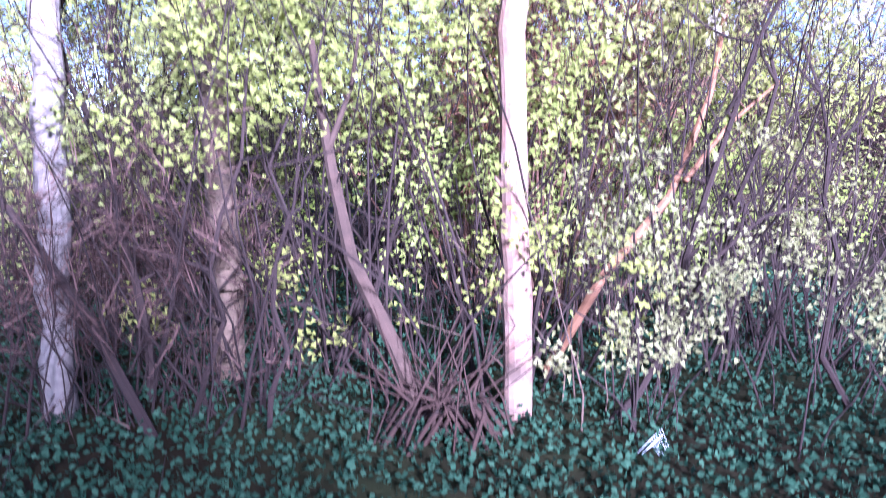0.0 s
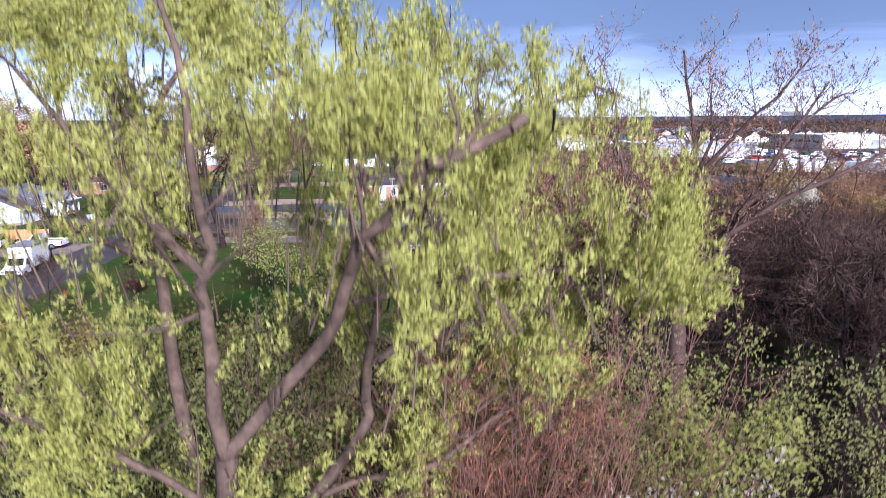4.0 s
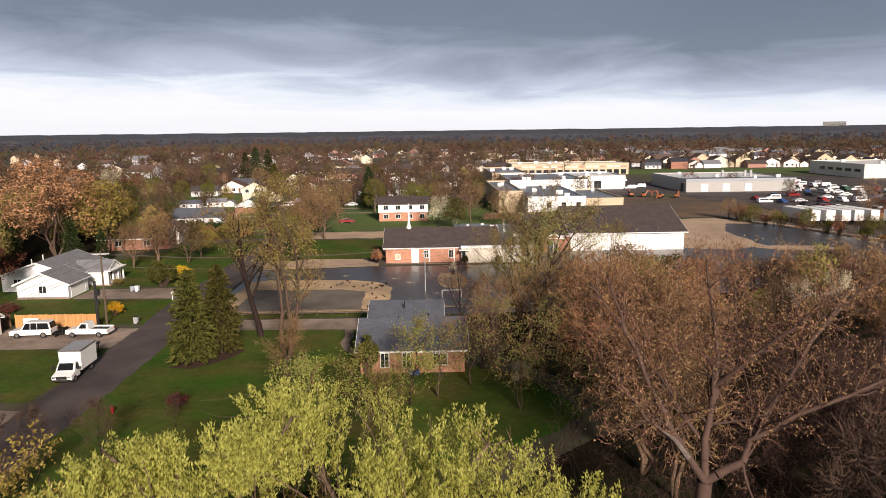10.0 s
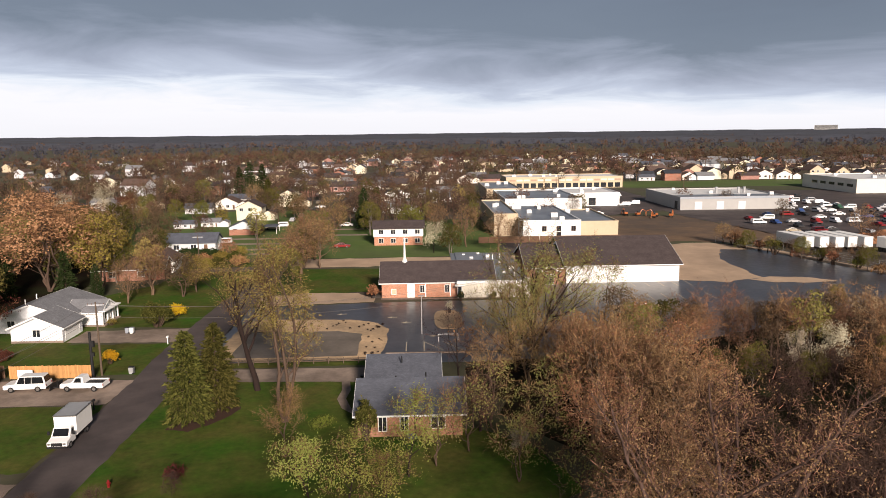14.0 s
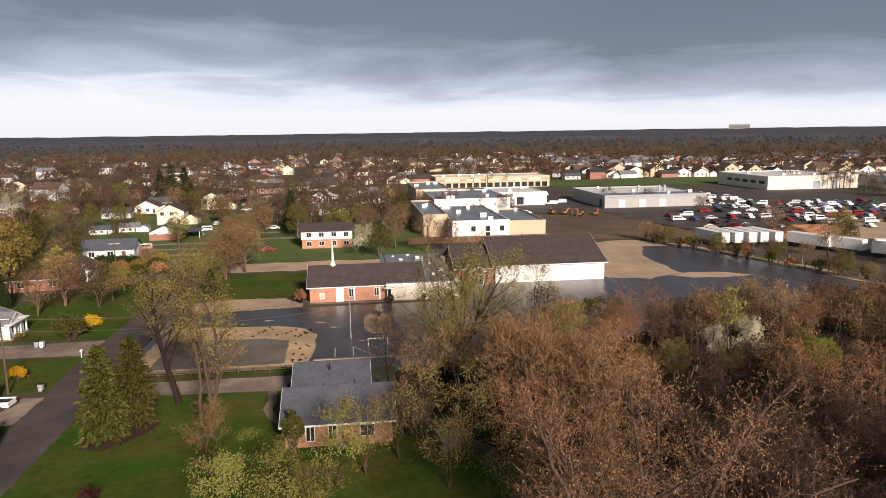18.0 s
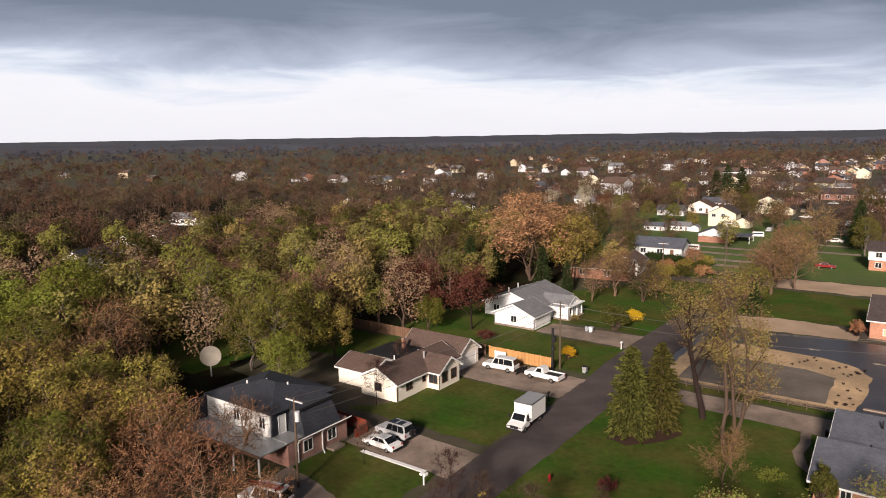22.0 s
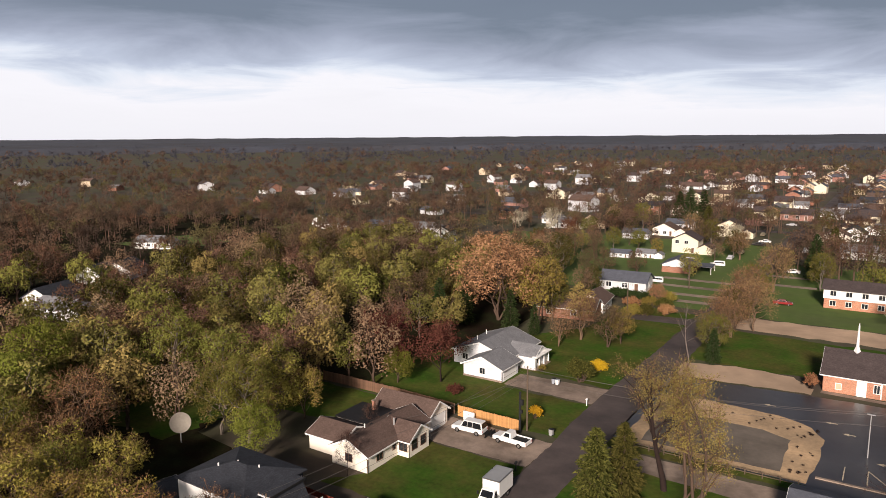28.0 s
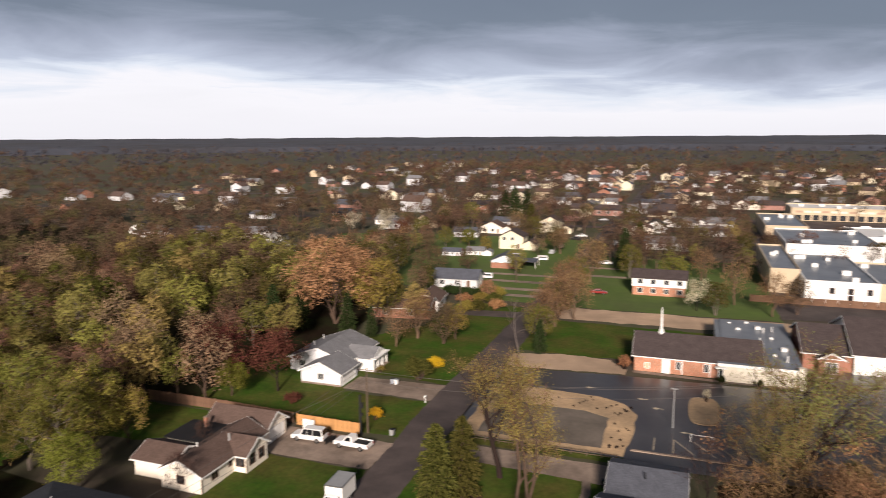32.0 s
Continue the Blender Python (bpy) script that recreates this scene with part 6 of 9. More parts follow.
# pickup with a plough
P = thing("pickup_truck", pose(-42.2, 87.0, 0, 0, 0, -3), "white regular-cab pickup with open bed and snow plough mount", "pickup")
part("body", prism([(-2.75, 0.45), (-2.75, 1.0), (-1.35, 1.15), (0.3, 1.15), (0.3, 0.62), (2.75, 0.62), (2.75, 0.5)], 1.95), CAR["white"], P)
part("cabin", prism([(-1.4, 1.1), (-0.75, 1.85), (0.12, 1.87), (0.3, 1.1)], 1.8, 0.16, 1.12, 0.05), CAR["white"], P)
for s in (-1, 1):
    bm = bmesh.new()
    bmesh.ops.solidify(bm, geom=[bm.faces.new([bm.verts.new((x, s * (0.91 - 0.16 * (z - 1.1) / 0.77), z)) for x, z in ((-1.0, 1.2), (-0.68, 1.74), (-0.05, 1.76), (0.0, 1.2))])], thickness=0.01)
    part("side_window", bm, M["glass"], P)
    part("bed_side", boxes((0.3, 2.75, s * 0.92 - 0.05, s * 0.92 + 0.05, 0.6, 1.18), bevel=0.02), CAR["white"], P)
    part("tail_light", boxes((2.72, 2.78, s * 0.85 - 0.07, s * 0.85 + 0.07, 0.75, 1.05)), TAIL, P)
    part("headlight", boxes((-2.78, -2.66, s * 0.7 - 0.16, s * 0.7 + 0.16, 0.75, 0.92)), M["chrome"], P)
bm = bmesh.new()
bmesh.ops.solidify(bm, geom=[bm.faces.new([bm.verts.new(c) for c in ((-1.33, -0.75, 1.22), (-1.33, 0.75, 1.22), (-0.86, 0.68, 1.76), (-0.86, -0.68, 1.76))])], thickness=0.015)
part("windscreen", bm, M["glass"], P)
part("tailgate", boxes((2.68, 2.76, -0.9, 0.9, 0.62, 1.16), bevel=0.02), CAR["white"], P)
part("bed_floor", boxes((0.32, 2.68, -0.87, 0.87, 0.62, 1.0)), M["black"], P, "black bed liner")
part("bumper", boxes((-2.85, -2.7, -0.9, 0.9, 0.42, 0.62), bevel=0.03), M["chrome"], P)
part("plough_frame", boxes((-3.9, -2.8, -0.5, -0.4, 0.35, 0.5), (-3.9, -2.8, 0.4, 0.5, 0.35, 0.5), (-3.3, -3.2, -0.6, 0.6, 0.5, 1.15)), M["black"], P)
part("plough_blade", prism([(-4.15, 0.12), (-4.05, 0.5), (-4.1, 0.85), (-4.02, 0.85), (-3.97, 0.5), (-4.05, 0.12)], 2.0, bevel=0), M["black"], P)
for x in (-1.85, 1.6):
    for s in (-1, 1):
        wheel(P, x, s * 0.87, 0.39, 0.25)
# box truck
K = thing("box_truck", pose(-36.7, 71.8, 0, 0, 0, 92), "white cutaway box truck parked half on the verge", "truck")
part("body", prism([(-3.0, 0.45), (-3.0, 0.95), (-2.0, 1.2), (-0.9, 1.2), (-0.9, 0.45)], 2.0), CAR["white"], K)
part("cab", prism([(-2.15, 1.15), (-1.55, 2.0), (-0.85, 2.05), (-0.85, 1.15)], 1.95, 0.12, 1.2, 0.05), CAR["white"], K)
part("cargo_box", boxes((-0.85, 2.95, -1.15, 1.15, 0.85, 3.0), bevel=0.04), M["white"], K, "smooth white cargo box")
part("box_roof", boxes((-0.83, 2.93, -1.12, 1.12, 3.0, 3.02)), M["sheet"], K)
part("roof_trim", boxes((-0.88, 2.98, -1.18, -1.1, 2.9, 3.03), (-0.88, 2.98, 1.1, 1.18, 2.9, 3.03), (-0.9, -0.82, -1.1, 1.1, 2.9, 3.03), (2.92, 3.0, -1.1, 1.1, 2.9, 3.03)), M["chrome"], K)
part("chassis", boxes((-0.9, 2.9, -0.5, 0.5, 0.5, 0.84)), M["black"], K)
bm = bmesh.new()
bmesh.ops.solidify(bm, geom=[bm.faces.new([bm.verts.new(c) for c in ((-2.1, -0.8, 1.28), (-2.1, 0.8, 1.28), (-1.64, 0.74, 1.92), (-1.64, -0.74, 1.92))])], thickness=0.015)
part("windscreen", bm, M["glass"], K)
for s in (-1, 1):
    bm = bmesh.new()
    bmesh.ops.solidify(bm, geom=[bm.faces.new([bm.verts.new((x, s * (0.985 - 0.12 * (z - 1.15) / 0.9), z)) for x, z in ((-1.75, 1.3), (-1.45, 1.85), (-0.98, 1.88), (-0.98, 1.3))])], thickness=0.01)
    part("side_window", bm, M["glass"], K)
    part("mirror", boxes((-1.95, -1.8, s * 1.25 - 0.12, s * 1.25 + 0.12, 1.35, 1.75), bevel=0.03), M["black"], K)
    part("headlight", boxes((-3.02, -2.94, s * 0.75 - 0.15, s * 0.75 + 0.15, 0.72, 0.9)), M["chrome"], K)
    for x in (-2.15, 1.75):
        wheel(K, x, s * 0.9, 0.38, 0.28)
part("grille", boxes((-3.04, -2.96, -0.55, 0.55, 0.6, 0.92)), M["black"], K)
part("bumper", boxes((-3.15, -3.0, -0.95, 0.95, 0.4, 0.58), bevel=0.03), M["black"], K)
# van near the pole, red ladder on its roof
V = wagon(pose(-48.0, 41.9, 0, 0, 0, 12), CAR["white"], "white work van with a red ladder on the roof", 5.2, 2.1, name="work_van")
bm = boxes((-1.4, 2.4, -0.75, -0.68, 2.3, 2.38), (-1.4, 2.4, -0.3, -0.23, 2.3, 2.38))
for k in range(10):
    box(bm, -1.2 + k * 0.38, -1.15 + k * 0.38, -0.68, -0.3, 2.31, 2.36)
part("ladder", bm, material("red_fibreglass", (0.35, 0.03, 0.02), 0.5, var=0.1), V, "red ladder")
for x in (-1.0, 1.8):
    part("roof_rack", boxes((x, x + 0.06, -0.85, 0.85, 2.08, 2.3)), M["black"], V)
sedan(pose(-21.5, 198.3, 0, 0, 0, 185), CAR["red"], "red sedan on the grass")
# yard and kerb cars, one of each colour built and then set down again
def far_car(paint, label, van=False):
    t = thing("van" if van else "car", pose(0, 0, -40), label, "car", "cars in the far yard")
    if van:
        part("body", prism([(-2.45, 0.35), (-2.45, 0.9), (-1.3, 1.05), (2.45, 1.05), (2.45, 0.35)], 1.9, bevel=0.04), paint, t)
        part("cabin", prism([(-1.35, 1.0), (-0.8, 1.8), (2.3, 1.8), (2.43, 1.0)], 1.8, 0.15, 1.02, 0.04), paint, t)
        g = [(-1.0, 1.1), (-0.7, 1.7), (2.1, 1.7), (2.2, 1.1)]
    else:
        part("body", prism([(-2.3, 0.32), (-2.3, 0.72), (-1.1, 0.92), (1.5, 0.96), (2.28, 0.9), (2.3, 0.32)], 1.8, bevel=0.04), paint, t)
        part("cabin", prism([(-1.15, 0.9), (-0.45, 1.4), (0.75, 1.43), (1.65, 0.93)], 1.68, 0.15, 0.92, 0.04), paint, t)
        g = [(-0.85, 0.97), (-0.42, 1.34), (0.7, 1.36), (1.2, 0.99)]
    for s_ in (-1, 1):
        bm = bmesh.new()
        z0, z1 = min(z for _, z in g), max(z for _, z in g)
        bmesh.ops.solidify(bm, geom=[bm.faces.new([bm.verts.new((x, s_ * ((0.9 if van else 0.84) - 0.15 * (z - z0) / (z1 - z0) + 0.01), z)) for x, z in g])], thickness=0.012)
        part("side_window", bm, M["glass"], t)
    for x in (-1.4, 1.4):
        for s_ in (-1, 1):
            part("tyre", tube([(x, s_ * 0.7, 0.32), (x, s_ * 0.92, 0.32)], [0.32, 0.32], 10), M["black"], t)
    return t


CARS = [far_car(CAR[c], c + " car parked in the far yard") for c in ("white", "silver", "red", "blue", "black", "tan")]
CARS += [far_car(CAR[c], c + " van parked in the far yard", True) for c in ("white", "silver", "green", "red")]
cr = random.Random(5)
for row in range(13):
    for k in range(17):
        x = 118 + k * 6.4 + cr.uniform(-1.2, 1.2) + (row % 3)
        y = 204 + row * 10.4 + cr.uniform(-1.2, 1.2)
        if cr.random() < 0.72 and not (x < 150 and y > 258) and not (x > 182 and y > 280):
            copy_thing(cr.choice(CARS + CARS[:1] + CARS[6:7]), pose(x, y, 0.03, 0, 0, cr.choice((0, 90, 180, 90)) + cr.uniform(-12, 12)))
for x, y, a in ((62, 262, 10), (70, 268, 5), (66, 248, 90), (90, 300, 0), (96, 306, 0), (88, 340, 90), (94, 344, 90), (100, 345, 90), (70, 370, 0), (78, 371, 0), (86, 370, 0),
                (-50, 240, 0), (-47, 262, 90), (-46, 276, 90), (-44, 300, 0), (-43, 309, 0), (-47, 330, 90), (-25, 245, 0), (-26, 290, 90), (-48, 246, 10), (-41, 372, 0), (-58, 209, 5), (-26, 372, 90), (-38, 420, 90), (-30, 455, 90)):
    copy_thing(cr.choice((CARS[0], CARS[1], CARS[4], CARS[5], CARS[6])), pose(x, y, 0.03, 0, 0, a))
for c in CARS:
    for o in (c, *c.children_recursive):
        bpy.data.objects.remove(o)
# trailers behind the wire fence
tr = thing("cargo_trailer", pose(0, 0, -40), "white semi trailer behind the fence", "trailer", "parked trailers")
part("trailer_box", boxes((-1.3, 1.3, -6, 6, 1.2, 4.0), bevel=0.05), M["white"], tr)
part("landing_gear", boxes((-0.9, -0.7, -3, -2.7, 0, 1.2), (0.7, 0.9, -3, -2.7, 0, 1.2)), M["black"], tr)
part("undercarriage", boxes((-1.1, 1.1, 3, 5.6, 0.5, 1.2)), M["black"], tr)
for y in (3.6, 4.9):
    for s in (-1, 1):
        part("tyre", tube([(s * 0.85, y, 0.5), (s * 1.25, y, 0.5)], [0.5, 0.5], 12), M["black"], tr)
for k, (x, y, a) in enumerate(((102.5, 184, 8), (106.2, 183.5, 8), (110, 183, 8), (113.6, 183, 6), (117.3, 182.4, 8), (124, 172, 20), (128, 165, 24), (134, 152, 30), (139, 158, 70))):
    copy_thing(tr, pose(x, y, 0.03, 0, 0, a))
for o in (tr, *tr.children_recursive):
    bpy.data.objects.remove(o)

# small orange digger shapes, stand-ins for a low debris heap beside the warehouse
dg = thing("excavator", pose(0, 0, -40), "orange tracked excavator parked on the muddy field", "excavator", "parked excavators")
part("house_body", boxes((-1.6, 1.2, -1.2, 1.2, 1.1, 2.3), bevel=0.12), CAR["orange"], dg)
part("cab", boxes((0.0, 1.5, 0.2, 1.2, 2.3, 3.3), bevel=0.08), M["glass"], dg)
part("boom", tube([(1.0, -0.3, 1.8), (3.0, -0.3, 4.2), (5.2, -0.3, 3.4)], [0.28, 0.32, 0.2], 6), CAR["orange"], dg)
part("stick", tube([(5.2, -0.3, 3.6), (5.8, -0.3, 1.2)], [0.2, 0.15], 6), CAR["orange"], dg)
part("bucket", boxes((5.3, 6.3, -0.8, 0.2, 0.3, 1.2), bevel=0.1), M["brown"], dg)
for s_ in (-1, 1):
    part("track", boxes((-2.0, 1.8, s_ * 1.0 - 0.3, s_ * 1.0 + 0.3, 0.0, 0.95), bevel=0.3), M["black"], dg)
for x, y, a in ((84, 262, 20), (90, 260, 150), (95, 257, 60), (88, 256, 240), (80, 265, 100)):
    copy_thing(dg, pose(x, y, 0.03, 0, 0, a)).scale = (0.6, 0.6, 0.6)
for o in (dg, *dg.children_recursive):
    bpy.data.objects.remove(o)
# rust earth heap
bm = bmesh.new()
nu, nv = 40, 16
gv = []
for i in range(nu + 1):
    row = []
    for k in range(nv + 1):
        u, v_ = i / nu, k / nv
        z = 3.2 * math.sin(math.pi * u) ** 0.7 * math.sin(math.pi * v_) * (0.7 + 0.5 * noise.noise((u * 7, v_ * 4, 3.0)))
        row.append(bm.verts.new((-17 + 34 * u, -6 + 12 * v_, max(z, 0.0))))
    gv.append(row)
for i in range(nu):
    for k in range(nv):
        bm.faces.new((gv[i][k], gv[i + 1][k], gv[i + 1][k + 1], gv[i][k + 1]))
hp = tagged(part("earth_heap", bm, material("rust_earth", (0.33, 0.15, 0.075), 0.95, var=0.3, scale=1.5, bump=0.05, bscale=4)), "long rust-coloured heap of earth", "earth heap")
hp.matrix_world = pose(140, 199, 0.04, 0, 0, 18)

# fences
def fence(name, pts, h, mat, label, step=2.4, boards=12, cap=False):
    f = thing(name, pose(0, 0, 0), label, "fence")
    for (x0, y0), (x1, y1) in zip(pts, pts[1:]):
        n = max(1, round(math.hypot(x1 - x0, y1 - y0) / step))
        a = math.atan2(y1 - y0, x1 - x0)
        for k in range(n):
            t0 = k / n
            px, py = x0 + (x1 - x0) * t0, y0 + (y1 - y0) * t0
            ln = math.hypot(x1 - x0, y1 - y0) / n
            m = Matrix.Translation((px, py, 0)) @ Matrix.Rotation(a, 4, "Z")
            w = ln / boards
            if not f.children:
                bm = boxes((0.006, w - 0.006, -0.012, 0.012, 0.04, h))
                f_board = bpy.data.meshes.new("board")
                bm.to_mesh(f_board)
                bm.free()
                f_board.materials.append(mat)
            for b in range(boards):
                o = new("board", f_board)
                o.parent = f
                o.matrix_local = m @ Matrix.Translation((b * w, -0.006 * (b % 2), random.uniform(-0.04, 0.03)))
            bm = boxes((-0.05, 0.05, 0.015, 0.11, 0, h + 0.08))
            box(bm, 0.0, ln, 0.015, 0.06, 0.4, 0.49)
            box(bm, 0.0, ln, 0.015, 0.06, h - 0.4, h - 0.31)
            bm.transform(m)
            part("post", bm, mat, f)
    return f


fence("board_fence", [(-54.2, 91.4), (-43.2, 91.3)], 1.8, M["cedar"], "new orange cedar board fence")
fence("board_fence", [(-84, 92.4), (-68, 92.4), (-55, 91.8)], 1.8, M["oldfence"], "weathered brown board fence")
fence("board_fence", [(-58, 59.6), (-51, 59.4)], 1.6, M["redwood"], "red-stained board fence by the driveway")
fence("board_fence", [(-51, 59.4), (-51, 57.4)], 1.1, M["redwood"], "short red-stained fence beside the drive")
rf = thing("rail_fence", pose(0, 0, 0), "low dark post and rail fence on the verge", "fence")
for k in range(12):
    x = -29 + k * 2.1
    part("post", boxes((x - 0.06, x + 0.06, 95.0, 95.12, 0, 0.95)), M["pole"], rf)
    if k < 11:
        part("rail", boxes((x + 0.06, x + 2.04, 95.02, 95.1, 0.7, 0.8)), M["pole"], rf)
        part("rail", boxes((x + 0.06, x + 2.04, 95.02, 95.1, 0.35, 0.45)), M["pole"], rf)
wf = thing("wire_fence", pose(0, 0, 0), "grey wire fence with steel posts along the lot", "fence")
fp = [(86, 196), (95, 186), (102, 168), (109, 148), (114, 126)]
for (x0, y0), (x1, y1) in zip(fp, fp[1:]):
    for k in range(6):
        x, y = x0 + (x1 - x0) * k / 6, y0 + (y1 - y0) * k / 6
        part("post", tube([(x, y, 0), (x, y, 2.0)], [0.04, 0.04], 6), M["sheet"], wf)
    for z in (0.1, 0.6, 1.1, 1.6, 2.0):
        part("wire", tube([(x0, y0, z), (x1, y1, z)], [0.012, 0.012], 4), M["sheet"], wf)
tr_rail = thing("track_fence", pose(0, 0, 0), "dark board fence behind the blocks", "fence")
for k in range(14):
    x = 18 + k * 3
    part("fence_panel", boxes((x, x + 2.9, 201.8, 201.9, 0, 1.9)), M["oldfence"], tr_rail)

# poles and lines
def utility_pole(x, y, h, label, arms=1, trans=False, r=0.15):
    p = thing("utility_pole", pose(x, y, 0), label, "utility pole")
    part("pole", tube([(0, 0, 0), (0, 0, h * 0.5), (0, 0, h)], [r, r * 0.85, r * 0.65], 10), M["pole"], p)
    for k in range(arms):
        z = h - 0.4 - k * 0.9
        arm = part("crossarm", boxes((-1.15, 1.15, -0.06, 0.06, z - 0.06, z + 0.06)), M["greysiding"], p)
        for xx in (-1.05, -0.5, 0.5, 1.05):
            part("insulator", tube([(xx, 0, z + 0.06), (xx, 0, z + 0.16), (xx, 0, z + 0.24)], [0.03, 0.06, 0.03], 6), M["brown"], arm)
    if trans:
        part("transformer", tube([(0.35, 0, h - 2.4), (0.35, 0, h - 1.4)], [0.24, 0.24], 12), M["greysiding"], p)
    return p


utility_pole(-42.4, 92.2, 10.2, "tall weathered utility pole with a pale crossarm", 1)
p = thing("utility_pole", pose(-43.0, 91.0, 0), "thick black pole stub with meter boxes", "utility pole")
part("pole", tube([(0, 0, 0), (0, 0, 6.4)], [0.2, 0.17], 10), M["black"], p)
part("junction_box", boxes((0.15, 0.5, -0.2, 0.2, 4.4, 5.2)), M["black"], p)
part("junction_box", boxes((0.12, 0.4, -0.15, 0.15, 3.1, 3.6)), M["black"], p)
utility_pole(-47.9, 45.9, 9.4, "utility pole with a grey transformer and street fittings", 1, True)
utility_pole(-50, 160, 9.5, "utility pole beside the far lawn", 1)
utility_pole(-47, 205, 9.5, "utility pole by the street", 1)


def cable(name, a, b, sag, label, r=0.018):
    pts = [(a[0] + (b[0] - a[0]) * t, a[1] + (b[1] - a[1]) * t, a[2] + (b[2] - a[2]) * t - sag * 4 * t * (1 - t)) for t in np.linspace(0, 1, 17)]
    return tagged(part(name, tube(pts, [r] * 17, 5), M["cable"]), label, "cable", "overhead cables")


for k, z in enumerate((9.8, 9.8, 8.2)):
    x = (-43.4, -41.4, -42.4)[k]
    cable("overhead_cable", (x, 92.2, z), ((-48.9, -46.9, -47.9)[k], 45.9, (9.0, 9.0, 7.4)[k]), 0.9, "thin dark cable between poles")
    cable("overhead_cable", (x, 92.2, z), ((20, 22, 21)[k], 110, (10, 10, 8.4)[k]), 2.2, "thin pale cable across the car park")
cable("overhead_cable", (-42.4, 92.2, 8.6), (-55, 79.0, 3.9), 0.5, "service drop to the tan house")
cable("overhead_cable", (-47.9, 45.9, 8.2), (-52.5, 51, 5.2), 0.3, "service drop to the mansard house")
cable("overhead_cable", (-42.4, 92.2, 8.6), (-56, 112, 4.4), 0.5, "service drop to the white house")
utility_pole(21, 110, 10.4, "utility pole at the wood's edge", 1)
lp = thing("street_lamp", pose(1.0, 109, 0), "slim grey car-park lamp", "street lamp")
part("pole", tube([(0, 0, 0), (0, 0, 6.2)], [0.09, 0.06], 8), M["sheet"], lp)
part("lamp_head", boxes((-0.5, 0.5, -0.15, 0.15, 6.2, 6.35), bevel=0.03), M["sheet"], lp)

# dish
dh = thing("satellite_dish", pose(-83.2, 61.4, -0.6), "large pale mesh satellite dish on a post", "satellite dish")
part("post", tube([(0, 0, 0), (0, 0, 3.4)], [0.09, 0.09], 8), M["sheet"], dh)
bm = bmesh.new()
rings = []
for i in range(7):
    r = 1.5 * i / 6
    rings.append([bm.verts.new((r * math.cos(a), r * math.sin(a), 0.45 * (i / 6) ** 2)) for a in np.linspace(0, 2 * math.pi, 28, endpoint=False)] if i else [bm.verts.new((0, 0, 0))])
for i in range(6):
    for k in range(28):
        if i == 0:
            bm.faces.new((rings[0][0], rings[1][k], rings[1][(k + 1) % 28]))
        else:
            bm.faces.new((rings[i][k], rings[i + 1][k], rings[i + 1][(k + 1) % 28], rings[i][(k + 1) % 28]))
bmesh.ops.solidify(bm, geom=bm.faces[:], thickness=0.04)
bm.transform(Matrix.Translation((0, 0, 3.6)) @ Vector((0.82, -0.42, 0.5)).to_track_quat("Z", "Y").to_matrix().to_4x4())
part("reflector", bm, material("dish_mesh", (0.42, 0.38, 0.33), 0.8, var=0.2, scale=2), dh, "pale weathered reflector")

# barrels and a tube barrier on the lot
for x, y in ((40, 123.2), (41.2, 122.6), (42.1, 123.5)):
    b = thing("traffic_barrel", pose(x, y, 0.12), "orange traffic barrel on the gravel island", "barrel", "traffic barrels")
    part("drum", tube([(0, 0, 0), (0, 0, 0.1), (0, 0, 0.95)], [0.36, 0.3, 0.24], 12), CAR["orange"], b)
    part("reflective_band", tube([(0, 0, 0.5), (0, 0, 0.62)], [0.285, 0.275], 12), M["white"], b)
b = thing("barrier", pose(3.6, 104.5, 0), "white tube barrier at the lot's edge", "barrier")
for x in (0, 3.0):
    part("post", tube([(x, 0, 0), (x, 0, 1.2)], [0.05, 0.05], 8), M["white"], b)
part("rail", tube([(0, 0, 1.2), (3.0, 0, 1.2)], [0.05, 0.05], 8), M["white"], b)

# small yard things
def mailbox(x, y, mat, label, double=False):
    b = thing("mailbox", pose(x, y, 0), label, "mailbox")
    part("post", boxes((-0.06, 0.06, -0.06, 0.06, 0, 1.05)), mat, b)
    for dx in ((-0.22, 0.22) if double else (0,)):
        part("box", prism([(dx - 0.14, 1.05), (dx - 0.14, 1.2), (dx - 0.08, 1.3), (dx + 0.08, 1.3), (dx + 0.14, 1.2), (dx + 0.14, 1.05)], 0.5, bevel=0), mat, b)
    return b


mailbox(-38.5, 106.2, M["white"], "white mailbox on a post beside the street")
mailbox(-37.9, 53.3, M["white"], "pair of white mailboxes on one post", True)
mailbox(-37.9, 79.9, M["black"], "black mailbox on a post by the kerb")
for x, y, c, l in ((-38.6, 92.6, "sheet", "grey wheeled bin on the kerb"), (-47.4, 112.9, "bluegrey", "blue-grey wheeled bin by the driveway"), (-46.6, 112.7, "white", "white wheeled bin by the driveway"), (-6.7, 87.0, "black", "black wheeled bin by the garage")):
    b = thing("wheeled_bin", pose(x, y, 0), l, "bin")
    part("body", prism([(-0.26, 0.05), (-0.32, 0.95), (0.32, 0.95), (0.26, 0.05)], 0.6, bevel=0.02), M[c], b)
    part("lid", boxes((-0.34, 0.36, -0.32, 0.32, 0.95, 1.03), bevel=0.03), M["black"] if c != "white" else M["bluegrey"], b)
    for s in (-0.26, 0.26):
        part("wheel", tube([(0.28, s - 0.04, 0.12), (0.28, s + 0.04, 0.12)], [0.12, 0.12], 10), M["black"], b)
b = thing("board_stack", pose(-52.6, 90.3, 0), "white board leaning against the fence", "board")
part("panel", boxes((-0.1, 1.9, 0.3, 0.38, 0.0, 1.5)), M["white"], b)
